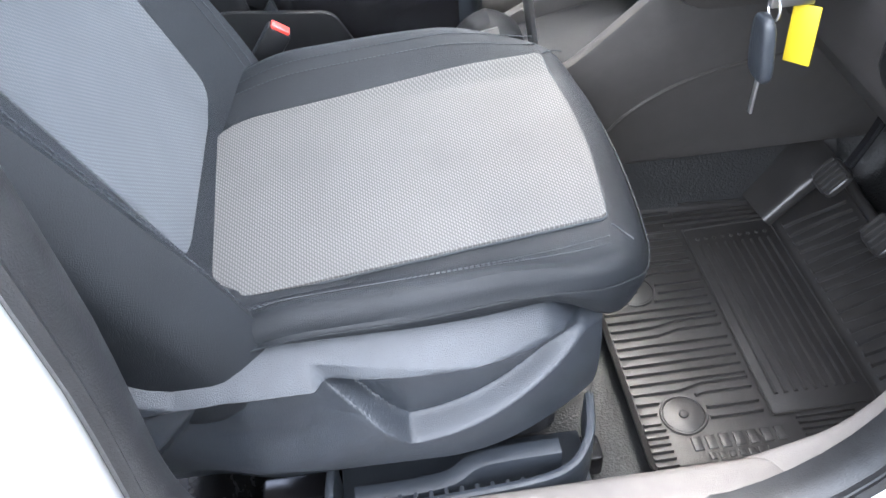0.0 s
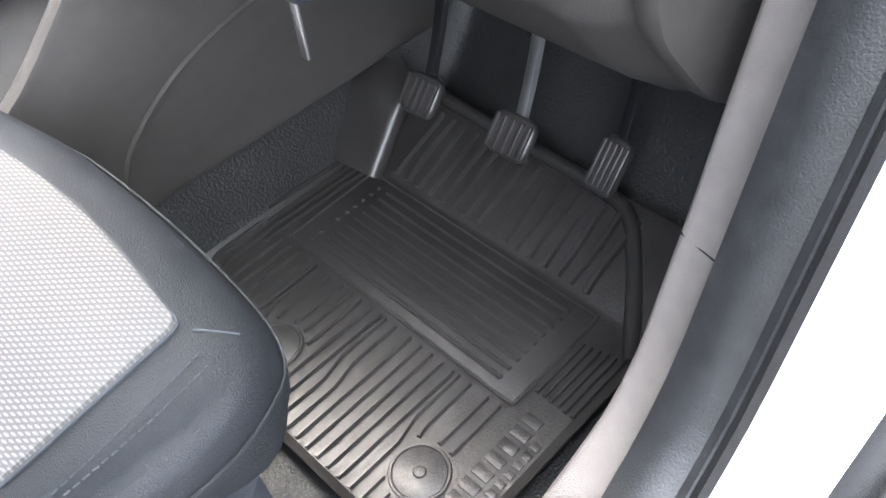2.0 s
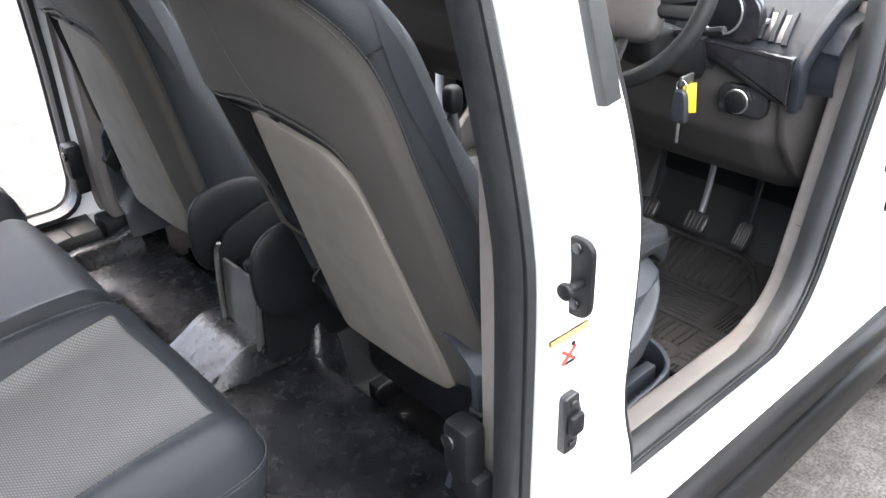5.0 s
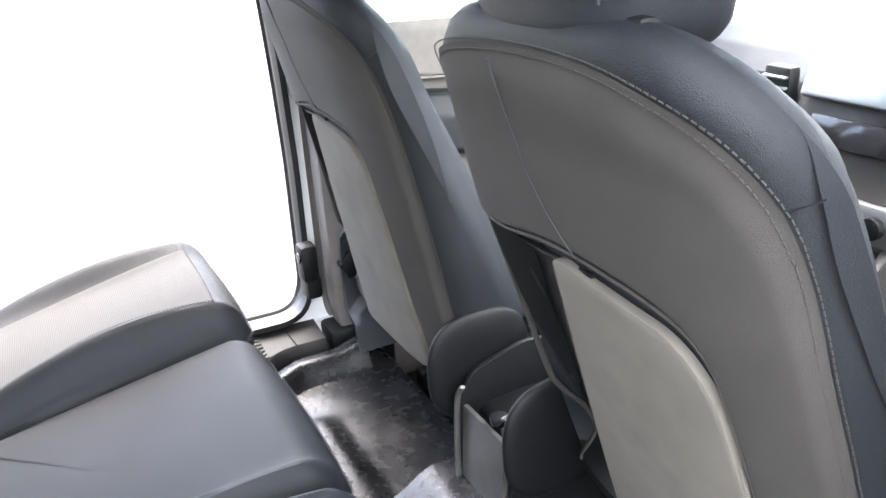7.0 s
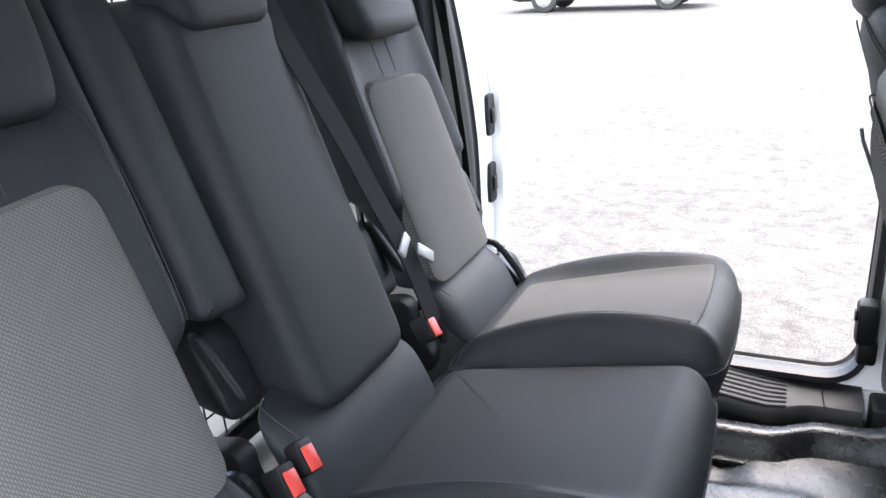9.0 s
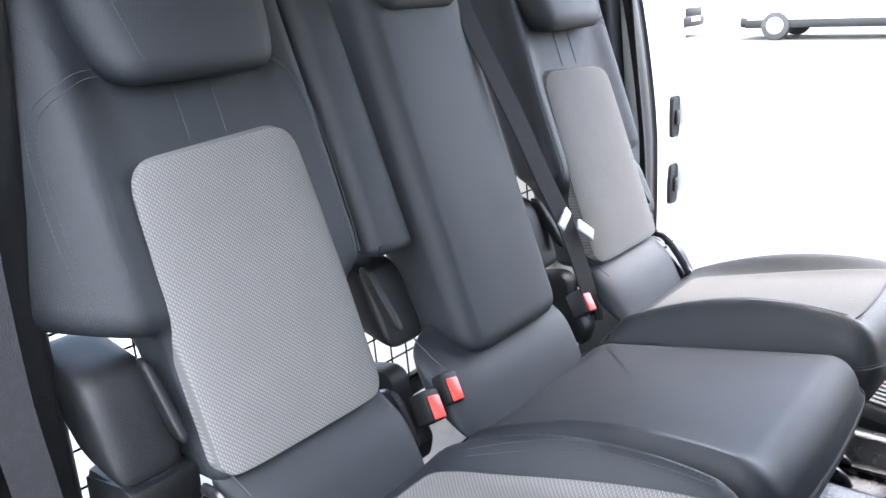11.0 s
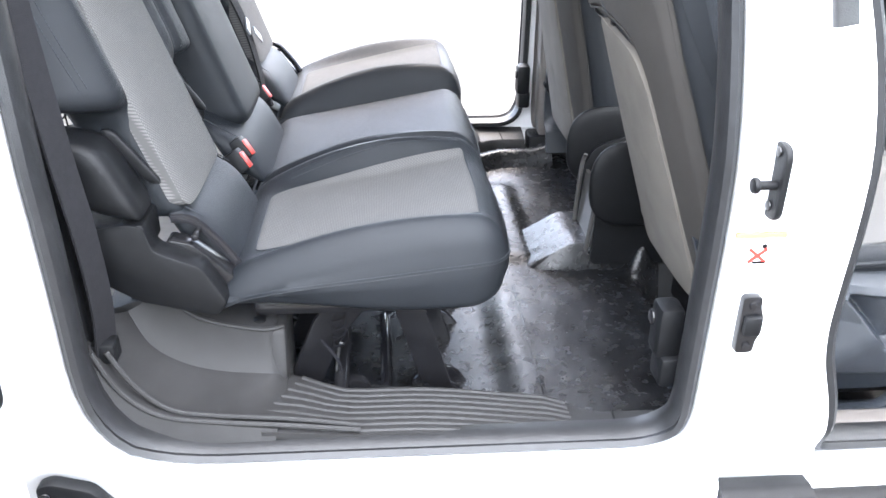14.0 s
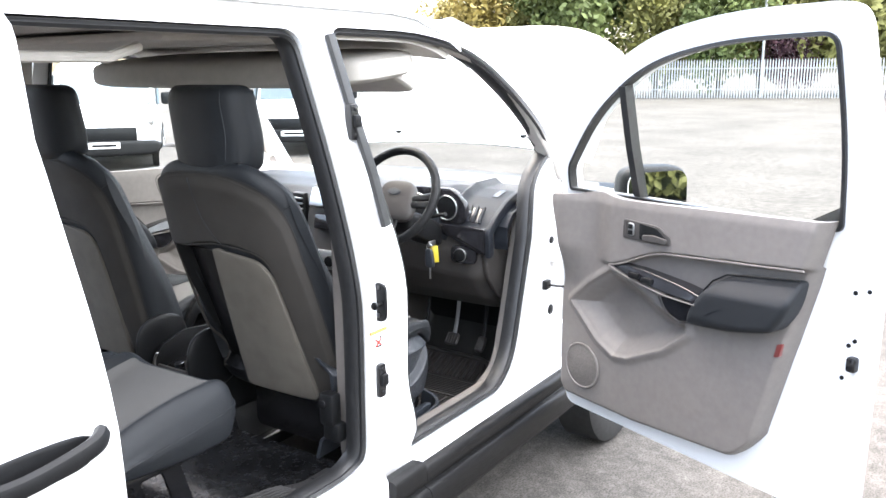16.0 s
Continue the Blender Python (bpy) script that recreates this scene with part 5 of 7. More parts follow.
for bx, by, bz in ((-0.782, 0.610, 0.915), (-0.782, 0.655, 0.925), (-0.800, 1.105, 0.912)):
    bu = thing("belt_buckle", "red-topped seat belt buckle standing out of the seat gap", "buckle", (bx, by, bz - 0.04), group="buckles")
    m_ = Matrix.Translation((bx - 0.008, by - 0.004, bz - 0.02)) @ Matrix.Scale(0.74, 4) @ pose(0, 0, 0, 0, 55, 0) @ pose(0, 0, 0, 0, 0, -12)
    part("buckle_body", moved(box(-0.045, 0.020, -0.021, 0.021, -0.05, 0.002, 0.006), m_), BLACK, bu)
    part("release_button", moved(box(-0.030, 0.018, -0.015, 0.015, -0.004, 0.006, 0.003), m_), RED, bu)
mb = thing("middle_belt", "black middle lap belt with its bright tongue hanging", "seat belt", (-0.85, 1.05, 0.86))
ribbon([(-1.03, 0.955, 1.56), (-0.965, 0.965, 1.42), (-0.895, 0.995, 1.26), (-0.86, 1.025, 1.15), (-0.838, 1.055, 1.07), (-0.825, 1.09, 0.98), (-0.82, 1.13, 0.88), (-0.84, 1.15, 0.83)], 0.046, (0.0, 1.0, 0.25), BELT, "webbing", mb)
tg = part("tongue_body", moved(box(-0.003, 0.003, -0.024, 0.024, -0.010, 0.010, 0.003), Matrix.Translation((-0.832, 1.05, 1.072)) @ pose(0, 0, 0, 30, -20, 0)), ZINC, mb, "belt tongue")
part("tongue_blade", moved(box(-0.002, 0.002, -0.011, 0.011, -0.05, 0.0, 0.001), Matrix.Translation((-0.824, 1.085, 1.055)) @ pose(0, 0, 0, 50, -20, 0)), ZINC, tg)
for flip in (False, True):
    sb = thing("rear_seat_belt", "black seat belt webbing hanging down the rear pillar", "seat belt", (-0.9, 0.1 if not flip else 2 * YC - 0.1, 0.8), group="rear belts")
    f = (lambda p: (p[0], 2 * YC - p[1], p[2])) if flip else (lambda p: p)
    ribbon([f(p) for p in ((-0.985, 0.14, 1.7), (-0.965, 0.105, 1.35), (-0.945, 0.092, 1.12), (-0.935, 0.097, 0.98), (-0.935, 0.105, 0.86), (-0.945, 0.11, 0.775))], 0.046, (0.35, 1, 0) if not flip else (0.35, -1, 0), BELT, "webbing", sb)
    b_ = box(-0.965, -0.925, 0.09, 0.125, 0.765, 0.80, 0.006)
    part("anchor_stitching", mirrored(b_) if flip else b_, BLACK, sb)

# ---------- floor mat ----------
fm = thing("floor_mat", "black moulded rubber floor mat with ribs and raised marks", "floor mat", (0.83, 0.48, 0.44))
MX0, MY0, MY1 = 0.662, 0.206, 0.752


def mat_z(x, y):
    z = 0.447 + 0.46 * max(0.0, x - 1.028)
    z += 0.055 * ease(0.715, 0.765, y) + 0.012 * ease(0.222, 0.206, y)
    return z + 0.016 * ease(0.676, 0.662, x)


def mat_fn(s, t):
    x = MX0 + (1.155 - MX0) * s
    y0 = MY0 + 0.10 * max(0.0, s - 0.72) ** 1.5 * 3
    y = y0 + (MY1 + 0.035 * ease(0.25, 0.7, s) - y0) * t
    return (x, y, mat_z(x, y))


part("mat_sheet", sheet(mat_fn, 80, 80, 0.005, (0, 0, -1)), MATRUB, fm)


def rib(pts, r=0.0028, h=0.0044):
    return sweep([(x, y, mat_z(x, y) + 0.0016) for x, y in pts], ring(r, h, 6), ref=(0, 0, 1))


FIX = [(0.738, 0.300), (0.738, 0.546)]
for i in range(25):      # rear field of ribs, broken round the fixings, some with a kink
    y = 0.290 + 0.0176 * i
    spans = [(0.676, 0.852)]
    for fx_, fy_ in FIX:
        if abs(y - fy_) < 0.036:
            w = math.sqrt(0.038 ** 2 - (y - fy_) ** 2)
            spans = [(0.676, fx_ - w), (fx_ + w, 0.852)]
    for a, b in spans:
        if b - a < 0.012:
            continue
        kink = 0.0088 if i % 7 in (2, 3) else 0.0
        n = 10 if kink else 2
        part("rib", rib([(a + (b - a) * k / n, y + kink * ease(0.35, 0.65, (a + (b - a) * k / n - 0.70) / 0.13)) for k in range(n + 1)]), MATRUB, fm)
pad = part("heel_pad", prism(rounded([(0.862, 0.279), (1.019, 0.281), (1.019, 0.676), (0.862, 0.672)], 0.006, 3), "z", 0.446, 0.4505, 0.0015), MATRUB, fm)
part("pad_border", tube([(x, y, 0.4512) for x, y in rounded([(0.862, 0.279), (1.019, 0.281), (1.019, 0.676), (0.862, 0.672)], 0.006, 3)], 0.0024, True, 6, ref=(0, 0, 1)), MATRUB, pad)
for i in range(9):       # heel pad ribs with a dot at each end
    x = 0.880 + 0.0152 * i
    part("pad_rib", sweep([(x, 0.312, 0.4520), (x, 0.628, 0.4520)], ring(0.0034, 0.0036, 6), ref=(0, 0, 1)), MATRUB, pad)
    part("pad_dot", cyl((x, 0.645, 0.4515), (0, 0, 1), 0.0034, 0.005, 10, 0.001), MATRUB, pad)
for i in range(16):      # stout toe ribs up the slope
    y = 0.314 + 0.0222 * i
    part("toe_rib", rib([(1.036 + 0.100 * k / 6, y + 0.0015 * math.sin(0.9 * k + 1.7 * i)) for k in range(7)], 0.0052, 0.0066), MATRUB, fm)
for i in range(6):
    y = 0.222 + 0.0098 * i
    part("edge_rib", rib([(0.893, y), (0.988 - 0.002 * i, y)], 0.0026), MATRUB, fm)
for i in range(4):
    part("far_rib", rib([(0.835 + 0.012 * i, 0.692 + 0.0125 * i), (1.012, 0.688 + 0.0125 * i)], 0.0026), MATRUB, fm)
for i in range(6):
    part("corner_rib", rib([(0.674, 0.222 + 0.0115 * i), (0.705, 0.222 + 0.0115 * i)], 0.0026), MATRUB, fm)
for x, y in FIX:
    fx = part("mat_fixing", cyl((x, y, 0.4470), (0, 0, 1), 0.030, 0.006, 32), MATRUB, fm, "round rubber mat fixing")
    part("fixing_ring", tube([(x + 0.032 * math.cos(a), y + 0.032 * math.sin(a), 0.4488) for a in [2 * math.pi * k / 32 for k in range(32)]], 0.0022, True, 6, ref=(0, 0, 1)), MATRUB, fx)
    part("fixing_stud", cyl((x, y, 0.4508), (0, 0, 1), 0.007, 0.004), MATRUB, fx)


part("toe_roll", tube(smooth_path([(1.155, 0.700, 0.511), (1.152, 0.62, 0.508), (1.150, 0.45, 0.506), (1.148, 0.365, 0.504), (1.135, 0.325, 0.497), (1.10, 0.292, 0.482), (1.06, 0.262, 0.467), (1.02, 0.235, 0.456), (0.99, 0.214, 0.453)], 8), 0.0100, n=10, ref=(0, 0, 1)), MATRUB, fm, "rolled mat edge")
part("foot_rest", sweep(smooth_path([(1.005, 0.705, 0.455), (1.04, 0.710, 0.490), (1.08, 0.714, 0.530), (1.125, 0.716, 0.552)], 8), rounded([(-0.015, -0.052), (0.012, -0.055), (0.012, 0.045), (-0.015, 0.052)], 0.012, 3), ref=(0, 1, 0)), MATRUB, fm, "black foot rest rising from the mat")


# two lines of raised bars where the mat carries its maker's lettering
for i in range(7):
    part("raised_mark", box(0.735 + 0.020 * i, 0.749 + 0.020 * i, 0.240, 0.262, 0.446, 0.4490, 0.001), MATRUB, fm)
for i in range(7):
    part("raised_mark", box(0.752 + 0.014 * i, 0.761 + 0.014 * i, 0.224, 0.234, 0.446, 0.4488, 0.0008), MATRUB, fm)

# ---------- pedals ----------
for x, y, z, nm, wd, ht in ((1.060, 0.598, 0.600, "clutch_pedal", 0.032, 0.030), (1.068, 0.455, 0.604, "brake_pedal", 0.034, 0.030), (1.118, 0.349, 0.582, "accelerator_pedal", 0.022, 0.040)):
    pd = thing(nm, "black ribbed rubber foot pedal on a steel arm", "pedal", (x, y, z), group="pedals")
    m_ = Matrix.Translation((x, y, z)) @ pose(0, 0, 0, 0, 40, 0)
    part("pad", moved(pillow(lambda u, v, w: (0.009 * u, 0.9 * wd * v, 0.9 * ht * w), 8, 4), m_), MATRUB, pd)
    for i in range(5):
        d = -wd * 0.7 + wd * 1.4 * i / 4
        part("pad_rib", moved(box(-0.012, -0.005, d - 0.003, d + 0.003, -ht * 0.7, ht * 0.7, 0.002), m_), MATRUB, pd)
    part("arm", sweep(smooth_path([(x + 0.012, y, z), (x + 0.05, y + 0.005, z + 0.09), (x + 0.08, y + 0.01, z + 0.22)], 5), ring(0.007, 0.009), ref=(0, 1, 0)), METAL if nm == "brake_pedal" else STEELB, pd)

# ---------- dashboard ----------
dash = thing("dashboard", "dark moulded dashboard with grey lower panels", "dashboard", (1.1, YC, 0.8))


def dash_top(s, t):
    y = 0.13 + 1.50 * t
    v = (y - YC) / 0.75
    hood = math.exp(-((y - 0.41) / 0.17) ** 2) * 0.055
    prof = [(0.88, 1.105), (0.90, 1.165), (0.97, 1.205), (1.10, 1.225), (1.30, 1.222), (1.50, 1.20)]
    k = s * (len(prof) - 1)
    i = min(int(k), len(prof) - 2)
    f = k - i
    f = f * f * (3 - 2 * f) if i == 0 else f
    x = prof[i][0] * (1 - f) + prof[i + 1][0] * f
    z = prof[i][1] * (1 - f) + prof[i + 1][1] * f
    dip = ease(0.39, 0.335, y)
    x += 0.07 * dip * (1 - s)
    z -= 0.05 * dip * (1 - 0.5 * s)
    mid = math.exp(-((y - YC) / 0.22) ** 4)
    x -= 0.05 * mid * (1 - s) + 0.06 * hood / 0.055 * (1 - s) * 0.6
    z += hood * math.sin(math.pi * min(1, s * 1.4)) if s < 0.72 else 0
    return (x - 0.12 * abs(v) ** 3 * s * 0.6, y, z)


part("dash_top", sheet(dash_top, 30, 60, 0.02, (0.2, 0, -0.9)), DASHBLK, dash, "dark soft dashboard top")


def dash_low(s, t):
    y = 0.205 + 0.49 * t
    prof = [(0.90, 1.11), (0.878, 1.03), (0.90, 0.93), (0.985, 0.83), (1.055, 0.775), (1.12, 0.775)]
    k = s * (len(prof) - 1)
    i = min(int(k), len(prof) - 2)
    f = k - i
    x = prof[i][0] * (1 - f) + prof[i + 1][0] * f
    z = prof[i][1] * (1 - f) + prof[i + 1][1] * f
    return (x + 0.03 * max(0, 0.1 - t) / 0.1 - 0.0 * t, y, z)


part("lower_panel", sheet(dash_low, 30, 20, 0.02, (0.9, 0, 0.2)), TRIM_DARK, dash, "grey lower dashboard panel")
pl_ = sheet(lambda s, t: (dash_low(s, 0)[0] + 0.01, 2 * YC - (0.135 + 0.56 * t), dash_low(s, 0)[2]), 30, 4, 0.02, (0.9, 0, 0.2))
part("glovebox", pl_, TRIM_DARK, dash, "grey glovebox lid")
part("side_panel", prism(rounded([(1.065, 0.782), (0.99, 0.835), (0.905, 0.935), (0.885, 1.03), (0.90, 1.11), (0.965, 1.165), (1.10, 1.20), (1.3, 1.2), (1.3, 0.80)], 0.03, 4), "y", 0.185, 0.207, 0.006), TRIM_DARK, dash)
# end shoulder with a slanted air vent, and the gloss pod below it
SH = [(0.872, 1.128), (0.892, 1.158), (0.925, 1.188), (0.985, 1.222), (1.06, 1.243), (1.20, 1.246)]


def shoulder(s, t):
    k = s * (len(SH) - 1)
    i = min(int(k), len(SH) - 2)
    f = k - i
    y = 0.172 + 0.175 * t
    ridge = 0.022 * math.exp(-((t - 0.93) / 0.10) ** 2) * min(1.0, s * 2)
    return (SH[i][0] * (1 - f) + SH[i + 1][0] * f + 0.05 * (1 - t) * s, y, SH[i][1] * (1 - f) + SH[i + 1][1] * f + ridge - 0.012 * (1 - t) ** 2)


sho = part("dash_shoulder", sheet(shoulder, 40, 24, 0.02, (0.5, 0, -0.8)), DASHBLK, dash, "black sculpted dashboard shoulder")
for i in range(4):
    t0 = 0.22 + 0.15 * i
    q = [Vector(shoulder(s_, t0 + 0.22 * s_)) for s_ in (0.10, 0.2, 0.3, 0.42)]
    part("vent_blade" if i % 3 else "vent_frame", sweep([p + Vector((-0.003, 0, 0.004)) for p in q], rounded([(-0.004, -0.006), (0.004, -0.006), (0.004, 0.006), (-0.004, 0.006)], 0.002, 2), ref=(0, 1, 0)), DASHBLK, sho)
    if i < 3:
        q = [Vector(shoulder(s_, t0 + 0.07 + 0.22 * s_)) for s_ in (0.12, 0.2, 0.3, 0.40)]
        part("vent_slot", sweep([p + Vector((-0.001, 0, 0.0012)) for p in q], rounded([(-0.001, -0.008), (0.001, -0.008), (0.001, 0.008), (-0.001, 0.008)], 0.0005, 1), ref=(0, 1, 0)), STEELB, sho)
tb = Vector(shoulder(0.27, 0.56))
part("vent_tab", box(tb.x - 0.012, tb.x + 0.008, tb.y - 0.005, tb.y + 0.005, tb.z + 0.004, tb.z + 0.012, 0.002), METAL, sho, "bright vent tab")
part("side_vent", sweep([Vector(shoulder(s_, 0.30)) + Vector((0, 0, 0.002)) for s_ in (0.62, 0.70, 0.78)], rounded([(-0.001, -0.014), (0.001, -0.014), (0.001, 0.014), (-0.001, 0.014)], 0.0005, 1), ref=(0, 1, 0)), STEELB, sho)
band = [Vector(shoulder(s_, 0.0)) for s_ in (1.0, 0.8, 0.6, 0.45, 0.3, 0.15, 0.0)] + [Vector((0.874, 0.172, 1.085)), Vector((0.882, 0.175, 1.03))]
part("shoulder_band", sweep(smooth_path([p + Vector((0.004, -0.004, -0.010)) for p in band], 4), rounded([(-0.018, -0.010), (0.018, -0.010), (0.018, 0.010), (-0.018, 0.010)], 0.006, 2), ref=(0, 1, 0)), DASHBLK, sho)
part("dark_pod", prism(rounded([(0.178, 1.025), (0.21, 1.03), (0.40, 1.105), (0.40, 1.135), (0.178, 1.125)], 0.010, 4), "x", 0.862, 0.93, 0.010), GLOSS, dash, "gloss black pod under the air vent")
sw = part("light_switch", moved(prism(rounded([(-0.055, -0.032), (0.055, -0.032), (0.055, 0.032), (-0.055, 0.032)], 0.025, 5), "x", -0.006, 0.012, 0.003), Matrix.Translation((0.872, 0.275, 1.018)) @ pose(0, 0, 0, 0, 4, 0)), GLOSS, dash, "black headlamp switch panel")
part("switch_knob", cyl((0.862, 0.282, 1.018), (1, 0, 0), 0.023, 0.024, 28), BLACK, sw)
part("switch_ring", tube([(0.858, 0.282 + 0.024 * math.cos(a), 1.018 + 0.024 * math.sin(a)) for a in [2 * math.pi * k / 28 for k in range(28)]], 0.0022, True, 6, ref=(1, 0, 0)), METAL, sw)
# instrument binnacle
bn = part("binnacle", prism(rounded([(0.27, 1.13), (0.55, 1.13), (0.56, 1.20), (0.50, 1.262), (0.32, 1.262), (0.26, 1.20)], 0.03, 4), "x", 0.87, 0.90, 0.006), GLOSS, dash, "dark instrument cluster")
for y in (0.345, 0.475):
    dl = part("dial", cyl((0.868, y, 1.19), (1, 0, 0), 0.045, 0.006, 28), BLACK, bn)
    part("dial_ring", tube([(0.864, y + 0.045 * math.cos(a), 1.19 + 0.045 * math.sin(a)) for a in [2 * math.pi * k / 28 for k in range(28)]], 0.0025, True, 6, ref=(1, 0, 0)), METAL, dl)
# centre stack
cs = part("centre_panel", prism(rounded([(0.80, 0.88), (0.80, 0.95), (0.835, 1.12), (0.88, 1.235), (1.0, 1.235), (1.0, 0.86), (0.84, 0.86)], 0.02, 4), "y", YC - 0.16, YC + 0.16, 0.012), TRIM_DARK, dash, "grey centre stack with radio and heater panel")
part("radio", moved(box(-0.012, 0.012, -0.14, 0.14, -0.04, 0.04, 0.006), Matrix.Translation((0.845, YC, 1.185)) @ pose(0, 0, 0, 0, 22, 0)), METAL, cs, "silver radio panel")
part("display_slot", moved(box(-0.016, 0.012, -0.10, 0.10, -0.03, 0.03, 0.006), Matrix.Translation((0.822, YC, 1.09)) @ pose(0, 0, 0, 0, 14, 0)), GLOSS, cs)
part("heater_panel", box(0.788, 0.81, YC - 0.14, YC + 0.14, 0.90, 0.98, 0.008), METAL, cs)
for y in (-0.09, 0, 0.09):
    part("heater_knob", cyl((0.782, YC + y, 0.94), (1, 0, 0), 0.022, 0.02), BLACK, cs)
for sv in (-1, 1):
    cv = part("centre_vent", box(0.825, 0.86, YC + sv * 0.205 - 0.035, YC + sv * 0.205 + 0.035, 1.05, 1.20, 0.01), BLACK, dash)
    for i in range(6):
        part("vent_blade", box(0.815, 0.83, YC + sv * 0.205 - 0.03, YC + sv * 0.205 + 0.03, 1.065 + 0.022 * i, 1.071 + 0.022 * i, 0.002), METAL, cv)
part("side_vent_far", box(0.88, 0.92, 1.50, 1.60, 1.10, 1.19, 0.01), BLACK, dash)
cp = part("column_shroud", pillow(lambda u, v, w: (0.76 + 0.11 * u, 0.405 + 0.055 * v, 1.125 + 0.05 * w + 0.045 * -u), 8, 4), BLACK, dash)
part("indicator_stalk", sweep([(0.72, 0.36, 1.17), (0.70, 0.24, 1.20)], ring(0.008, n=6), ref=(0, 0, 1)), BLACK, dash)

# steering wheel
wh = thing("steering_wheel", "black three-spoke steering wheel with grey lower trim", "steering wheel", (0.62, 0.405, 1.26))
WM = Matrix.Translation((0.62, 0.405, 1.262)) @ pose(0, 0, 0, 0, -62, 0)
part("rim", moved(tube([(0.172 * math.cos(a), 0.172 * math.sin(a), 0) for a in [2 * math.pi * k / 56 for k in range(56)]], 0.016, True, 12, ref=(0, 0, 1)), WM), BLACK, wh)
part("hub", moved(pillow(lambda u, v, w: (0.075 * u - 0.01, 0.082 * v * (1 - 0.12 * u), -0.025 + 0.028 * w * (1 - 0.3 * v * v)), 12, 3.5), WM), TRIM_DARK, wh)
part("badge", moved(cyl((0.035, 0.0, 0.003), (0, 0, 1), 0.028, 0.004), WM @ Matrix.Diagonal((0.45, 1, 1, 1))), SHIELD, wh, "plain oval badge")
for a in (90, 270):
    for d in (-0.035, 0.02):
        part("spoke", moved(sweep([(-0.01 + d * 0.3, 0.06 * math.sin(radians(a)), -0.02), (d * 0.6, 0.165 * math.sin(radians(a)), -0.002)], ring(0.014, 0.008), ref=(0, 0, 1)), WM), BLACK, wh)
part("spoke", moved(sweep([(-0.06, -0.022, -0.02), (-0.165, -0.03, -0.002)], ring(0.012, 0.007), ref=(0, 0, 1)), WM), BLACK, wh)
part("spoke_trim", moved(box(-0.135, -0.09, -0.010, 0.010, -0.014, -0.006, 0.003), WM), METAL, wh)
part("spoke", moved(sweep([(-0.06, 0.022, -0.02), (-0.165, 0.03, -0.002)], ring(0.012, 0.007), ref=(0, 0, 1)), WM), BLACK, wh)
part("column", moved(cyl((0, 0, -0.09), (0, 0, 1), 0.035, 0.12), WM), BLACK, wh)

# ignition key
ky = thing("car_key", "dark key fob with bright blade and yellow tag below the column", "key", (0.755, 0.345, 0.935))
part("fob", pillow(lambda u, v, w: (0.745 + 0.008 * u - 0.004 * w, 0.341 + 0.018 * v * (1 - 0.15 * w), 1.022 + 0.036 * w), 8, 4), SHIELD, ky)
part("blade", box(0.7475, 0.7505, 0.3385, 0.3455, 0.943, 0.99, 0.001), METAL, ky)
part("tag", moved(box(-0.0015, 0.0015, -0.014, 0.014, -0.031, 0.031, 0.004), Matrix.Translation((0.787, 0.347, 1.028)) @ pose(0, 0, 0, -4, 4, 40)), YELLOW, ky, "yellow plastic key tag")
part("split_ring", tube([(0.75, 0.345 + 0.012 * math.cos(a), 1.062 + 0.012 * math.sin(a)) for a in [2 * math.pi * k / 20 for k in range(20)]], 0.0015, True, 6, ref=(1, 0, 0)), METAL, ky)
part("key_in_lock", box(0.745, 0.79, 0.343, 0.349, 1.062, 1.082, 0.002), METAL, ky)

# centre console
CONSOLE = mat("console_plastic", (0.045, 0.042, 0.040), 0.5, var=0.08, scale=50, bump=0.35, bump_scale=900, stain=0.1)
cc = thing("centre_console", "dark centre console with a cup holder at its rear", "console", (0.3, YC, 0.45))
part("console_body", prism(rounded([(0.02, 0.55), (0.02, 0.72), (0.10, 0.73), (0.5, 0.72), (0.78, 0.78), (0.86, 0.78), (0.86, 0.5), (0.05, 0.5)], 0.02, 4), "y", YC - 0.085, YC + 0.085, 0.012), BLACK, cc)
RIMG = mat("worn_grey_plastic", (0.060, 0.058, 0.056), 0.28, var=0.15, scale=40, stain=0.3)
part("rear_face", sheet(lambda s, t: (-0.025 + 0.02 * s, YC + (2 * t - 1) * (0.084 - 0.018 * (1 - s)), 0.555 + 0.175 * s), 6, 8, 0.008, (1, 0, 0)), RIMG, cc, "worn grey rear face")
part("cup_rim", sweep(smooth_path([(-0.028, YC - 0.068, 0.575), (-0.024, YC - 0.078, 0.64), (-0.016, YC - 0.084, 0.74), (-0.012, YC - 0.070, 0.775)], 6), ring(0.004, 0.006), ref=(1, 0, 0)), RIMG, cc)
part("cup_rim", sweep(smooth_path([(-0.028, YC + 0.068, 0.575), (-0.024, YC + 0.078, 0.64), (-0.016, YC + 0.084, 0.74), (-0.012, YC + 0.070, 0.775)], 6), ring(0.004, 0.006), ref=(1, 0, 0)), RIMG, cc)
part("cup_rim", tube([(-0.026, YC - 0.066, 0.572), (-0.026, YC + 0.066, 0.572)], 0.004, n=6), RIMG, cc)
for sv in (-1, 1):
    part("cup_side", prism(rounded([(-0.022, 0.55), (-0.014, 0.74), (0.015, 0.79), (0.12, 0.82), (0.30, 0.80), (0.34, 0.72), (0.34, 0.55)], 0.02, 4), "y", YC + sv * 0.088 - 0.006, YC + sv * 0.088 + 0.006, 0.003), BLACK, cc)
part("power_socket", cyl((0.02, YC - 0.0, 0.738), (0, 0, 1), 0.017, 0.014), GLOSS, cc)
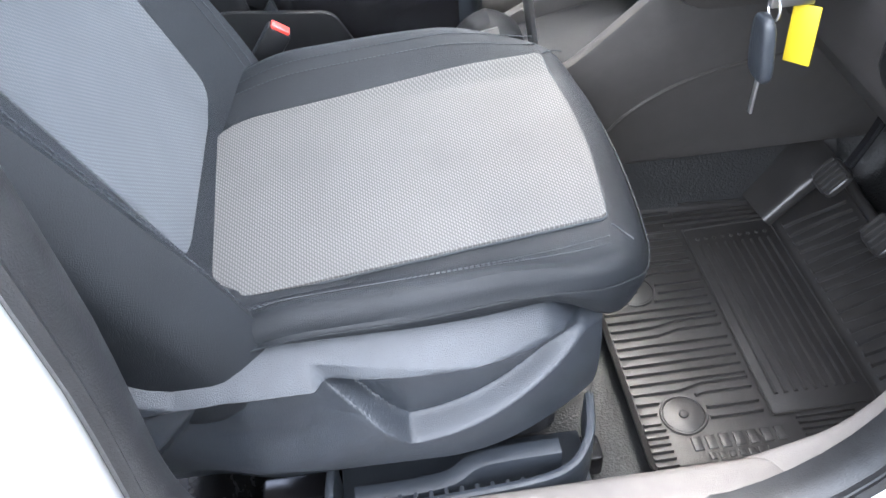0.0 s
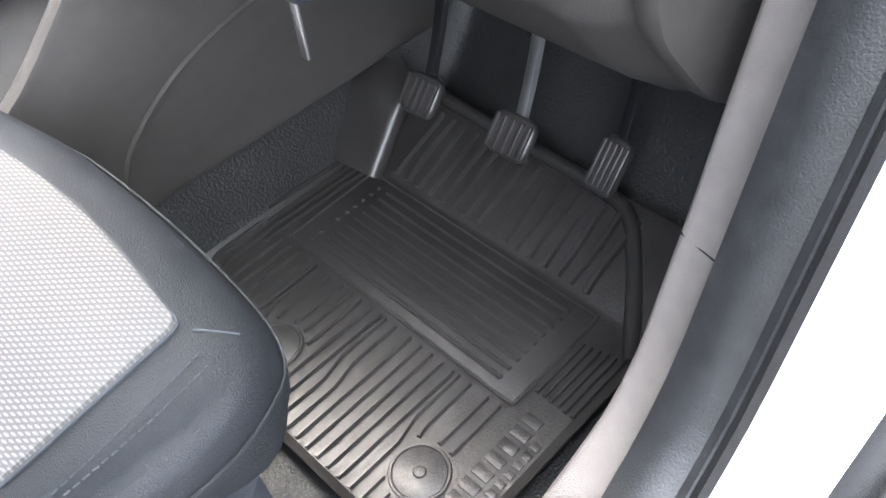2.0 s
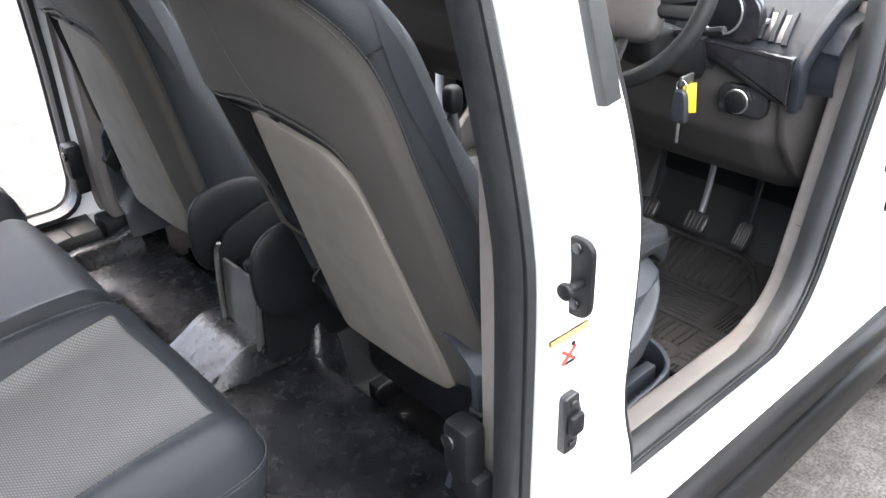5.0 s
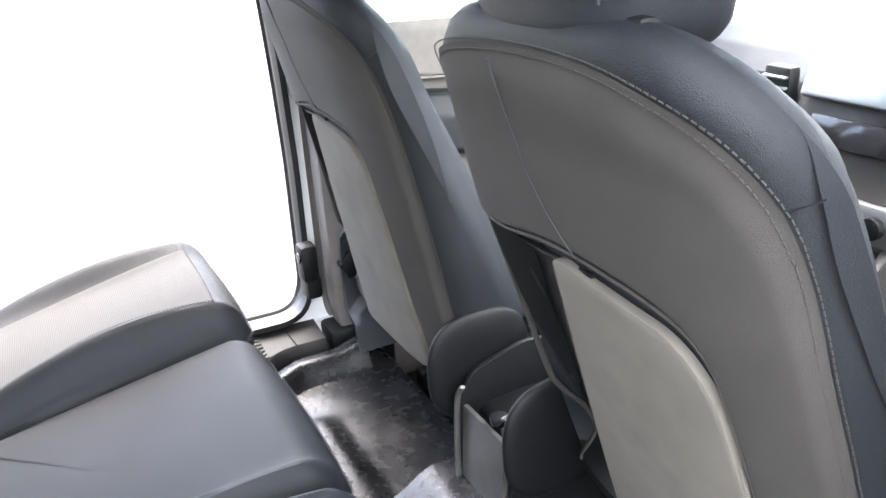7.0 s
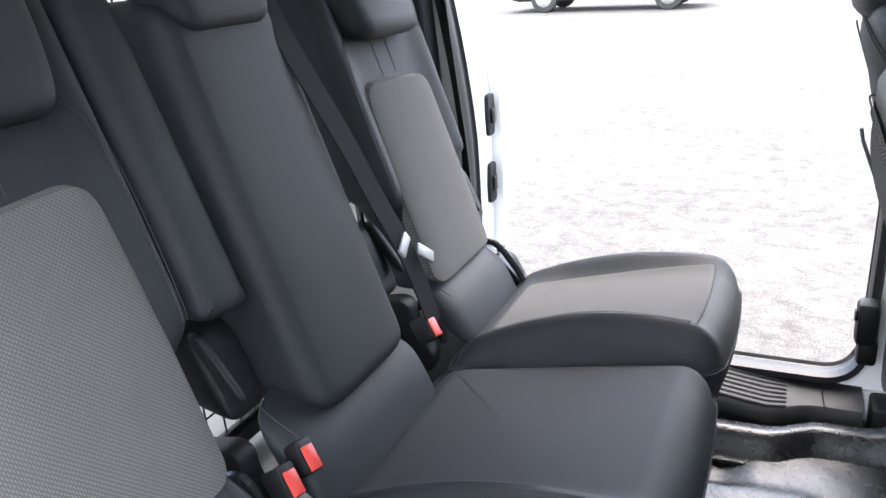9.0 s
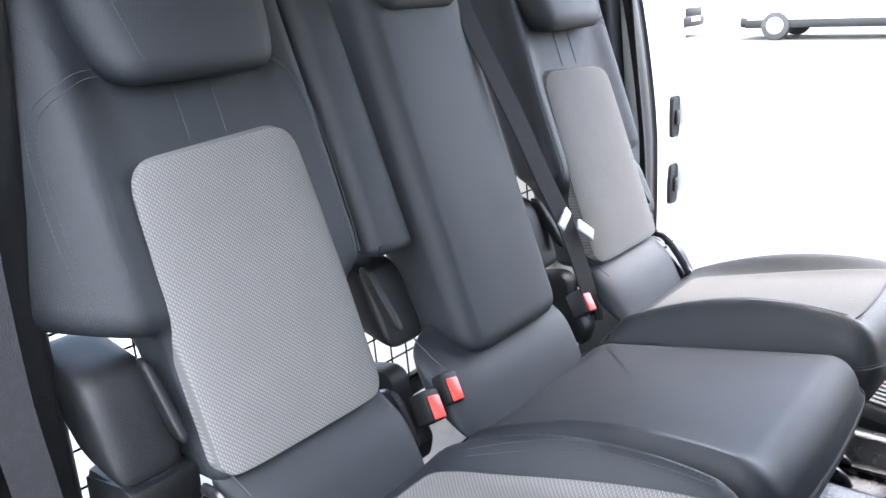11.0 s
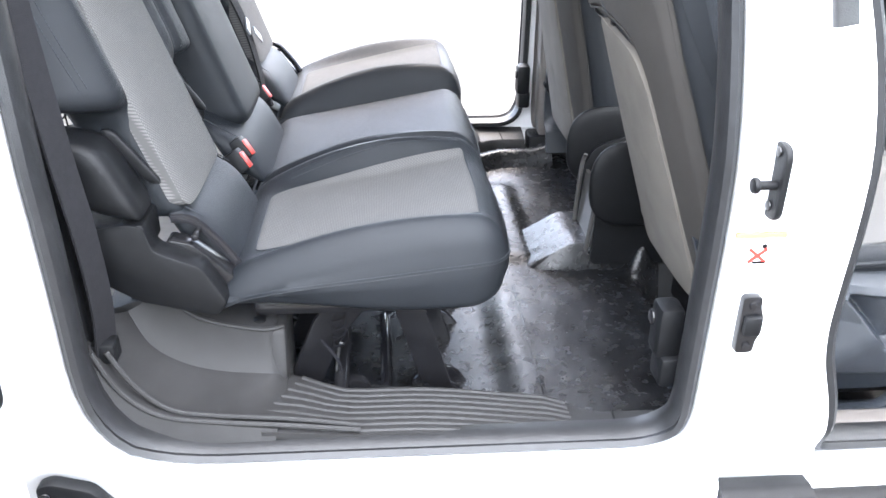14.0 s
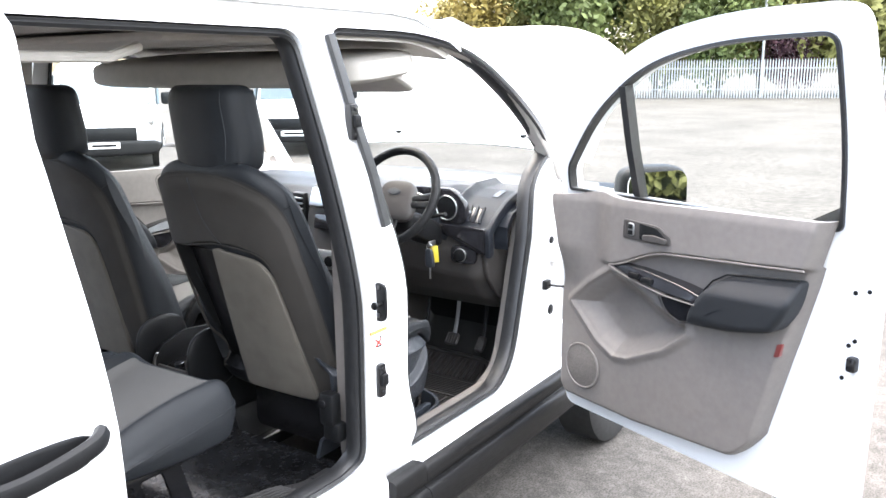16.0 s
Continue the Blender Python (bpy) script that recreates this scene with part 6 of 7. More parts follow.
for sv in (-1, 1):
    part("console_cheek", prism(rounded([(0.42, 0.565), (0.42, 0.70), (0.62, 0.74), (0.80, 0.90), (0.90, 1.0), (1.32, 1.0), (1.32, 0.565)], [0.02, 0.05, 0.1, 0.1, 0.05, 0.02, 0.02], 5), "y", YC + sv * 0.115 - 0.012, YC + sv * 0.115 + 0.012, 0.008), CONSOLE, cc, "dark grey console side panel")
    part("cheek_swage", tube(smooth_path([(0.70, YC + sv * 0.128, 0.57), (0.74, YC + sv * 0.129, 0.66), (0.86, YC + sv * 0.129, 0.73), (1.05, YC + sv * 0.129, 0.76), (1.3, YC + sv * 0.129, 0.77)], 6), 0.004, n=6), TRIM_DARK, cc)
part("lever_boot", pillow(lambda u, v, w: (0.55 + 0.06 * u, YC + 0.05 * v, 0.76 + 0.05 * w - 0.02 * abs(u)), 8, 3), BLACK, cc)
gl = thing("gear_lever", "black gear lever with a metal collar", "gear lever", (0.6, YC, 0.9))
part("stick", tube([(0.63, YC, 0.72), (0.60, YC, 0.93)], 0.008), METAL, gl)
part("knob", pillow(lambda u, v, w: (0.597 + 0.022 * u, YC + 0.022 * v, 0.955 + 0.035 * w), 8, 3), BLACK, gl)
hb = thing("handbrake", "grey handbrake lever between the front seats", "handbrake", (0.3, YC - 0.02, 0.73))
part("grip", sweep(smooth_path([(0.28, YC - 0.055, 0.74), (0.42, YC - 0.055, 0.775), (0.56, YC - 0.055, 0.80)], 5), ring(0.016), ref=(0, 1, 0)), RIMG, hb)
for y in (0.72, 2 * YC - 0.72):
    fb = thing("belt_buckle", "black front seat belt buckle with a red button", "buckle", (0.14, y, 0.8), group="buckles")
    part("buckle_body", moved(box(-0.018, 0.018, -0.012, 0.012, -0.06, 0.06, 0.005), Matrix.Translation((0.20, y, 0.85)) @ pose(0, 0, 0, 0, 35, 0)), BLACK, fb)
    part("release_button", moved(box(-0.014, 0.014, -0.009, 0.009, 0.056, 0.064, 0.002), Matrix.Translation((0.20, y, 0.85)) @ pose(0, 0, 0, 0, 35, 0)), RED, fb)

# ---------- front doors ----------
GRILLE = mat("speaker_mesh", (0.115, 0.105, 0.097), 0.7, var=0.35, scale=420, bump=0.7, bump_scale=480, spec=0.25)


def front_door(m, flip, label):
    d = thing("front_door", label, "car door", m=m, group="front doors")

    def P(bm):
        if flip:
            for v in bm.verts:
                v.co.y = -v.co.y
            bmesh.ops.reverse_faces(bm, faces=bm.faces[:])
        return bm

    def lean(x, z):
        return 0.14 * max(0.0, (z - 1.15) / 0.65) ** 1.3
    shell = rounded([(0.0, 0.49), (0.0, 1.30), (0.02, 1.38), (-0.15, 1.60), (-0.41, 1.77), (-0.71, 1.83), (-1.075, 1.835), (-1.095, 1.5), (-1.10, 1.15), (-1.09, 0.49)],
                    [0.05, 0.05, 0.03, 0.2, 0.2, 0.2, 0.06, 0.2, 0.2, 0.06], 6)
    win = rounded([(-0.03, 1.285), (-0.03, 1.36), (-0.18, 1.54), (-0.42, 1.70), (-0.70, 1.757), (-1.02, 1.765), (-1.025, 1.5), (-1.01, 1.285)], [0.01, 0.03, 0.15, 0.15, 0.15, 0.04, 0.1, 0.02], 6)
    sh = part("door_shell", P(plate(shell, [win], lambda x, z: -0.03 + lean(x, z), 0.055)), WHITE, d, "white painted door shell")
    part("inner_frame", P(prism(rounded([(-0.02, 0.52), (-0.02, 1.27), (-1.06, 1.27), (-1.06, 0.52)], 0.04, 4), "y", -0.03, 0.008, 0.006)), WHITE, sh)
    part("window_seal", P(sweep([(x, 0.02 + lean(x, z), z) for x, z in win], [(-0.005, -0.018), (0.005, -0.018), (0.005, 0.014), (-0.005, 0.014)], True)), SEAL, sh)
    part("divider", P(sweep([(-0.325, 0.02, 1.28), (-0.327, 0.02 + lean(0, 1.45), 1.45), (-0.33, 0.02 + lean(0, 1.64), 1.64)], [(-0.013, -0.018), (0.013, -0.018), (0.013, 0.018), (-0.013, 0.018)])), SEAL, sh)
    g = part("window_pane", P(plate(win, [], lambda x, z: 0.0 + lean(x, z), 0.004)), GLASS, d, "clear side window")
    g.visible_shadow = False
    part("window_corner", P(prism([(-0.88, 1.28), (-1.015, 1.28), (-1.02, 1.36)], "y", 0.005, 0.012)), TRIM_DARK, sh)

    # inner trim: a moulded panel with a raised ledge, a hollow pocket and an arm rest
    POCKET = [(0.100, 0.911), (0.180, 0.985), (0.276, 1.048), (0.36, 1.030), (0.47, 0.975), (0.585, 0.940), (0.592, 0.915), (0.50, 0.842), (0.36, 0.775), (0.30, 0.765), (0.225, 0.800)]

    def inside(q, z, poly):
        """How far a place lies inside a polygon; below zero outside."""
        best, odd = 9.0, False
        for i in range(len(poly)):
            (ax, az), (bx, bz) = poly[i - 1], poly[i]
            dx, dz = bx - ax, bz - az
            k = min(1.0, max(0.0, ((q - ax) * dx + (z - az) * dz) / (dx * dx + dz * dz)))
            best = min(best, math.hypot(q - ax - k * dx, z - az - k * dz))
            if (az > z) != (bz > z) and q < ax + (z - az) / (bz - az) * dx:
                odd = not odd
        return best if odd else -best

    def bezel(q):
        """The lower lip of the upper ledge."""
        return 1.066 + 0.075 * ease(0.26, 0.52, q) + 0.075 * max(0.0, q - 0.50)

    def relief(q, z):
        y = 0.092
        y += 0.024 * ease(-0.003, 0.012, z - bezel(q)) * ease(0.20, 0.30, q) - 0.012 * ease(1.25, 1.31, z - 0.03 * q)
        y -= 0.014 * ease(0.012, -0.012, z - bezel(q)) * ease(0.93, 1.02, z) * ease(0.34, 0.48, q)
        d = inside(q, z, POCKET)
        y -= 0.048 * ease(0.0, 0.060, d) + 0.016 * ease(0.03, 0.10, d) * ease(0.40, 0.2, q)
        y += 0.010 * ease(-0.030, -0.004, d) * ease(0.004, -0.002, d)
        # front bulge beside the hinge
        y += 0.045 * ease(0.20, 0.06, q + 0.25 * max(0.0, 1.10 - z)) * ease(0.95, 1.12, z)
        return y

    def trim(s, t):
        zl = 0.548 + 0.07 * max(0.0, 1 - s / 0.06) ** 2 + 0.055 * max(0.0, s - 0.45) + 0.09 * max(0.0, (s - 0.90) / 0.10) ** 2
        zu = 1.274 + 0.016 * math.exp(-((s - 0.2) / 0.09) ** 2) + 0.036 * s
        z = zl + (zu - zl) * t
        ql = 0.030 + 0.022 * math.exp(-((z - 1.06) / 0.09) ** 2) - 0.018 * ease(1.15, 1.27, z)
        qr = 0.818 + 0.262 * (z - 0.60)
        q = ql + (qr - ql) * s
        y = relief(q, z)
        y -= 0.035 * (max(0.0, 1 - min(s, 1 - s) / 0.022) ** 2 + max(0.0, 1 - t / 0.03) ** 2)
        return (-q, y, z)
    tp = part("trim_panel", P(sheet(trim, 190, 160, 0.03, (0, -1, 0))), TRIM, d, "grey moulded door trim with a storage pocket")
    dplace = lambda q, z, h: (-q, h, z)
    # speaker grille
    c = Vector((-0.155, relief(0.155, 0.686) + 0.002, 0.686))
    circle = lambda r, dy, n: [c + Vector((r * math.cos(a), dy, r * math.sin(a))) for a in [2 * math.pi * k / n for k in range(n)]]
    sp = part("speaker_grille", P(cyl(c, (0, 1, 0), 0.074, 0.010, 40, 0.003)), GRILLE, tp, "round perforated speaker grille")
    part("grille_ring", P(tube(circle(0.077, 0.003, 40), 0.0045, True, 6)), TRIM, sp)
    # handle and its recess
    hr = part("handle_recess", P(slab(rounded([(0.342, 1.170), (0.345, 1.232), (0.485, 1.226), (0.530, 1.198), (0.532, 1.172)], 0.010, 4), lambda q, z: relief(q, z) + 0.004, lambda q, z: relief(q, z) - 0.01, dplace, 0.003, 0.002, rings=4)), TRIM_DARK, tp, "grey handle surround")
    part("handle_hollow", P(slab(rounded([(0.412, 1.176), (0.412, 1.226), (0.478, 1.220), (0.520, 1.190), (0.518, 1.176)], 0.008, 3), lambda q, z: relief(q, z) + 0.0055, lambda q, z: relief(q, z), dplace, 0.001, 0.001, rings=3)), BLACK, hr)
    part("door_pull", P(slab(rounded([(0.430, 1.174), (0.428, 1.192), (0.470, 1.198), (0.522, 1.192), (0.524, 1.176)], 0.007, 3), lambda q, z: relief(q, z) + 0.013, lambda q, z: relief(q, z), dplace, 0.003, 0.002, rings=3)), TRIM_DARK, hr)
    lk = part("lock_switch", P(slab(rounded([(0.366, 1.184), (0.366, 1.224), (0.392, 1.222), (0.392, 1.182)], 0.010, 4), lambda q, z: relief(q, z) + 0.008, lambda q, z: relief(q, z), dplace, 0.002, 0.002, rings=3)), METAL, hr, "bright edged lock switch")
    for z in (1.193, 1.212):
        part("lock_key", P(box(-0.388, -0.370, relief(0.38, z) + 0.007, relief(0.38, z) + 0.011, z - 0.007, z + 0.007, 0.002)), BLACK, lk)
    # arm rest pad, switch blade and pull cup
    arm = rounded([(0.612, 0.958), (0.632, 1.02), (0.690, 1.095), (0.735, 1.124), (0.955, 1.150), (0.940, 1.070), (0.897, 1.003), (0.75, 0.968)], [0.02, 0.08, 0.06, 0.05, 0.02, 0.05, 0.02, 0.1], 6)
    at_ = part("armrest", P(slab(arm, lambda q, z: 0.150 - 0.040 * ease(1.06, 1.13, z - 0.08 * (q - 0.7)) - 0.012 * ease(1.0, 0.95, z), lambda q, z: 0.07, dplace, 0.018, 0.005, rings=14)), VINYL, tp, "slate padded arm rest")
    part("armrest_piping", P(tube([(-q, 0.118, z) for q, z in ((0.655, 1.062), (0.690, 1.102), (0.735, 1.128), (0.85, 1.143), (0.955, 1.155))], 0.0028, n=6)), BLACK, at_)
    blade = rounded([(0.285, 1.074), (0.34, 1.088), (0.45, 1.082), (0.60, 1.066), (0.668, 1.052), (0.655, 1.030), (0.52, 1.034), (0.38, 1.052)], [0.01, 0.05, 0.1, 0.1, 0.02, 0.02, 0.1, 0.1], 5)
    bl = part("switch_panel", P(slab(blade, lambda q, z: 0.112 + 0.05 * (q - 0.28) + 0.35 * (1.075 - z), lambda q, z: 0.08, dplace, 0.004, 0.004, rings=6)), GLOSS, tp, "gloss black window switch panel")
    part("blade_edge", P(tube(smooth_path([(-0.285, 0.116, 1.070), (-0.38, 0.126, 1.048), (-0.52, 0.140, 1.030), (-0.655, 0.150, 1.026)], 6), 0.0022, n=6)), TRIM, bl, "grey switch panel edging")
    for k in range(2):
        part("window_switch", P(box(-0.425 - 0.055 * k, -0.385 - 0.055 * k, 0.122, 0.136 + 0.002 * k, 1.052 - 0.006 * k, 1.070 - 0.006 * k, 0.003)), BLACK, bl)
    cup = rounded([(0.488, 1.016), (0.628, 1.022), (0.612, 0.958), (0.575, 0.948), (0.520, 0.965)], [0.015, 0.01, 0.03, 0.02, 0.03], 5)
    part("pull_cup", P(slab(cup, lambda q, z: 0.108, lambda q, z: 0.06, dplace, 0.006, 0.004, rings=5)), GLOSS, tp, "gloss black pull cup")
    part("cup_rim", P(tube([(-q, 0.111, z) for q, z in cup], 0.0035, True, 6)), TRIM_DARK, tp)
    part("bezel_lip", P(tube([(-q, relief(q, bezel(q) + 0.012) - 0.002, bezel(q) + 0.004) for q in [0.28 + 0.68 * k / 30 for k in range(31)]], 0.0032, n=6)), TRIM, tp)
    part("reflector", P(slab(rounded([(0.880, 0.925), (0.886, 0.962), (0.902, 0.966), (0.896, 0.929)], 0.003, 3), lambda q, z: relief(q, z) + 0.003, lambda q, z: relief(q, z) - 0.02, dplace, 0.001, 0.001, rings=3)), mat("dull_red", (0.13, 0.022, 0.02), 0.3), tp, "small red door reflector")
    # latch
    lt_ = part("latch", P(box(-1.075, -1.05, 0.0, 0.045, 0.925, 0.965, 0.006)), STEELB, sh, "dark door latch")
    for q, z in ((1.045, 0.99), (1.06, 1.005), (1.035, 0.90), (1.05, 1.13), (1.085, 1.14)):
        part("shell_hole", P(cyl((-q, 0.024, z), (0, 1, 0), 0.006, 0.008, 12, 0.001)), BLACK, sh)
    # outer mirror, turned towards the driver
    MM = Matrix.Translation((-0.170, -0.20, 1.262)) @ pose(0, 0, 0, 0, 0, -22 if not flip else -22)
    mr = part("door_mirror", P(moved(pillow(lambda u, v, w: (0.010 + 0.055 * u, 0.125 * v, 0.100 * w), 14, 4), MM)), BLACK, d, "black door mirror")
    part("mirror_glass", P(moved(prism(rounded([(-0.110, -0.083), (0.108, -0.090), (0.112, 0.078), (-0.105, 0.086)], 0.045, 6), "x", -0.052, -0.046), MM)), MIRROR, mr)
    part("mirror_arm", P(box(-0.19, -0.09, -0.12, 0.0, 1.195, 1.25, 0.015)), BLACK, mr)
    return d


front_door(Matrix.Translation((0.95, 0.02, 0)) @ pose(0, 0, 0, 0, 0, 68) @ Matrix.Translation((-0.10, -0.10, 0)), False, "white driver's door swung open, grey moulded inner trim")
front_door(Matrix.Translation((1.13, 2 * YC + 0.005, 0)), True, "white passenger door, shut, grey moulded inner trim")


# ---------- sliding doors, slid back ----------
def sliding_door(flip):
    d = thing("sliding_door", "white sliding side door standing open along the van's flank", "van door", (-1.4, -0.19 if not flip else 2 * YC + 0.19, 0.45), group="sliding doors")

    def P(bm):
        return moved(mirrored(bm), Matrix.Translation((-0.02, 0, 0))) if flip else bm
    lean = lambda x, z: 0.14 * max(0.0, (z - 1.15) / 0.65) ** 1.3
    sh = rounded([(-0.95, 0.48), (-0.945, 1.15), (-1.0, 1.80), (-1.95, 1.80), (-1.93, 0.75), (-1.88, 0.48)], [0.04, 0.2, 0.05, 0.08, 0.2, 0.1], 6)
    body = part("door_shell", P(plate(sh, [], lambda x, z: -0.25 + lean(x, z), 0.03)), WHITE, d)
    part("door_edge", P(prism(rounded([(-0.975, 0.5), (-0.97, 1.14), (-1.02, 1.78), (-1.90, 1.78), (-1.88, 0.8), (-1.84, 0.5)], 0.05, 4), "y", -0.215, -0.14, 0.012)), WHITE, d)
    hd = part("outer_handle", P(sweep(smooth_path([(-1.20, -0.262, 1.135), (-1.12, -0.285, 1.14), (-1.02, -0.285, 1.155), (-0.985, -0.262, 1.16)], 6), ring(0.016, 0.012), ref=(0, 1, 0))), BLACK, d, "black outer door handle")
    part("handle_cup", P(pillow(lambda u, v, w: (-1.09 + 0.10 * u, -0.252 + 0.004 * v, 1.14 + 0.03 * w), 8, 3)), BLACK, hd)
    for z in (1.13, 0.945):
        lp = part("edge_latch", P(prism(rounded([(-0.207, z - 0.055), (-0.163, z - 0.055), (-0.158, z), (-0.163, z + 0.055), (-0.207, z + 0.055), (-0.212, z)], 0.012, 4), "x", -0.985, -0.962, 0.002)), BLACK, d, "black edge latch")
        part("latch_mouth", P(box(-0.962, -0.955, -0.198, -0.178, z - 0.022, z + 0.018, 0.004)), STEELB, lp)
    return d


sliding_door(False)
sliding_door(True)


# ---------- yard: vehicles, fence, trees ----------
def parked_van(x, y, rz, label, L=4.9, W=1.9, H=1.95, low=False, paint=WHITE):
    v = thing("parked_van", label, "van", m=pose(x, y, 0, 0, 0, rz), group="parked vans")
    nose = 0.95 if not low else 1.2

    def b(u, w_, t):
        # u along, w_ across, t up; bonnet falls away at the front
        xx = u * L / 2
        top = H if not low else H * 0.95
        f = max(0.0, (xx - (L / 2 - nose - 0.75)) / 0.75)
        g = max(0.0, (xx - (L / 2 - nose)) / nose)
        z1 = top - min(1.0, f) * (top - 1.12) - 0.2 * g * g
        z0 = 0.30
        k = (t + 1) / 2
        return (xx, w_ * W / 2 * (1 - 0.10 * max(0.0, k - 0.55) ** 1.2 * 2), z0 + (z1 - z0) * k)
    body = part("body", pillow(b, 26, 9), paint, v)
    for sv in (-1, 1):
        ws = prism(rounded([(L / 2 - nose - 0.55, 1.12), (L / 2 - nose - 0.02, 1.14), (L / 2 - nose - 0.5, H - 0.22), (L / 2 - nose - 1.35, H - 0.2), (L / 2 - nose - 1.35, 1.12)], 0.06, 4), "y", sv * (W / 2 - 0.03), sv * (W / 2 + 0.006))
        part("side_window", ws, TINT_DARK, v)
        part("lower_band", box(-L / 2 + 0.2, L / 2 - 0.2, sv * (W / 2 - 0.03), sv * (W / 2 + 0.012), 0.28, 0.48, 0.01), CLAD, v)
        part("lamp", pillow(lambda a, c, e: (L / 2 - 0.18 + 0.12 * a, sv * (W / 2 - 0.24) + 0.14 * c, 0.88 + 0.10 * e), 6, 4), METAL, v, "clear headlamp")
        part("door_mirror", pillow(lambda a, c, e: (L / 2 - nose - 0.25 + 0.07 * a, sv * (W / 2 + 0.14) + 0.10 * c, 1.25 + 0.12 * e), 6, 4), BLACK, v)
        for wx in (L / 2 - 0.9, -L / 2 + 0.95):
            wl = part("wheel", cyl((wx, sv * (W / 2 - 0.08), 0.33), (0, 1, 0), 0.33, 0.22, 28, 0.04), TYRE, v)
            part("hub", cyl((wx, sv * (W / 2 + 0.02), 0.33), (0, 1, 0), 0.20, 0.04, 20, 0.01), METAL, wl)
    part("windscreen", sheet(lambda s, t: (L / 2 - nose + 0.02 - 0.68 * s, (2 * t - 1) * (W / 2 - 0.14 - 0.06 * s), 1.15 + (H - 1.32) * s), 4, 4, 0.02, (0.6, 0, 0.6)), TINT_DARK, v)
    part("grille", box(L / 2 - 0.06, L / 2 + 0.02, -0.55, 0.55, 0.55, 0.78, 0.02), BLACK, v)
    part("bumper", pillow(lambda a, c, e: (L / 2 - 0.05 + 0.12 * a - 0.1 * c * c, W / 2 * 0.98 * c, 0.42 + 0.14 * e), 10, 5), CLAD, v)
    part("number_plate", box(L / 2 + 0.06, L / 2 + 0.085, -0.26, 0.26, 0.42, 0.53, 0.005), PAPER, v)
    part("plate_bar", box(L / 2 + 0.08, L / 2 + 0.09, -0.2, 0.2, 0.455, 0.495, 0.0), BLACK, v)
    return v


TINT_DARK = mat("dark_window", (0.05, 0.08, 0.10), 0.08, var=0.1, scale=2)
parked_van(8.6, 13.6, 232, "white parked van facing the yard")
parked_van(13.2, 12.4, 215, "white large parked van with black lower bands", L=5.4, W=2.0, H=2.3)
parked_van(-4.9, 21.5, 180, "silver parked pickup with dark sills", L=4.9)
parked_van(3.6, 23.5, 180, "white parked van at the far side of the yard")
parked_van(-11.5, 22.0, 0, "white parked van at the far side of the yard")

fence = thing("palisade_fence", "grey galvanised palisade fence along the yard edge", "fence", (46, 0, 0))
GALV = mat("galvanised_steel", (0.42, 0.43, 0.43), 0.5, metal=0.4, var=0.15, scale=3, stain=0.2)
pale = prism(rounded([(-0.035, 0.05), (0.035, 0.05), (0.035, 2.15), (0.0, 2.3), (-0.035, 2.15)], 0.004, 1), "x", -0.01, 0.01)
pale_mesh = mesh_of(pale, "pale", GALV, False)
FD = Vector((0.30, -0.954, 0)).normalized()
F0 = Vector((44.0, 26.0, 0))
for i in range(290):
    p = F0 + FD * (0.155 * i)
    ob = new("pale", pale_mesh)
    ob.matrix_basis = Matrix.Translation(p - Vector((46, 0, 0))) @ pose(0, 0, 0, 0, 0, math.degrees(math.atan2(FD.y, FD.x)) + 90)
    ob.parent = fence
for z in (0.55, 1.75):
    part("rail", sweep([F0 + Vector((0.04, 0, z)), F0 + FD * 45 + Vector((0.04, 0, z))], [(-0.02, -0.03), (0.02, -0.03), (0.02, 0.03), (-0.02, 0.03)], ref=(0, 0, 1)), GALV, fence)

BARK = mat("bark", (0.10, 0.08, 0.06), 0.9, var=0.3, scale=12, bump=0.8, bump_scale=30)


def leaf_mat(name, color):
    return mat(name, color, 0.7, var=0.45, scale=0.9, stain=0.5, stain_scale=0.35, stain_color=tuple(min(1, c * 1.5) for c in color))


LEAVES = [leaf_mat("leaf_green", (0.10, 0.13, 0.035)), leaf_mat("leaf_olive", (0.15, 0.15, 0.04)), leaf_mat("leaf_yellow", (0.24, 0.19, 0.05)), leaf_mat("leaf_plum", (0.07, 0.03, 0.04))]


def crown_mesh(seed, n, rx, rz, leaf):
    rnd = random.Random(seed)
    V, F = [], []
    clumps = [(rnd.uniform(-1, 1), rnd.uniform(-1, 1), rnd.uniform(-0.9, 1.0), rnd.uniform(0.25, 0.5)) for _ in range(22)]
    for i in range(n):
        cx, cy, cz, cr = rnd.choice(clumps)
        k = 1 / max(1.0, math.sqrt(cx * cx + cy * cy + cz * cz))
        while True:
            d = Vector((rnd.uniform(-1, 1), rnd.uniform(-1, 1), rnd.uniform(-1, 1)))
            if 0.3 < d.length < 1:
                break
        c = Vector(((cx * k * 0.8 + d.x * cr) * rx, (cy * k * 0.8 + d.y * cr) * rx, (cz * k * 0.8 + d.z * cr) * rz))
        a = Vector((rnd.uniform(-1, 1), rnd.uniform(-1, 1), rnd.uniform(-1, 1))).normalized() * leaf * rnd.uniform(0.6, 1.3)
        b = a.cross(Vector((rnd.uniform(-1, 1), rnd.uniform(-1, 1), rnd.uniform(-1, 1)))).normalized() * leaf * 0.6
        q = len(V)
        V += [c - a, c + b, c + a, c - b]
        F.append((q, q + 1, q + 2, q + 3))
    me = bpy.data.meshes.new("crown")
    me.from_pydata([tuple(v) for v in V], [], F)
    return me


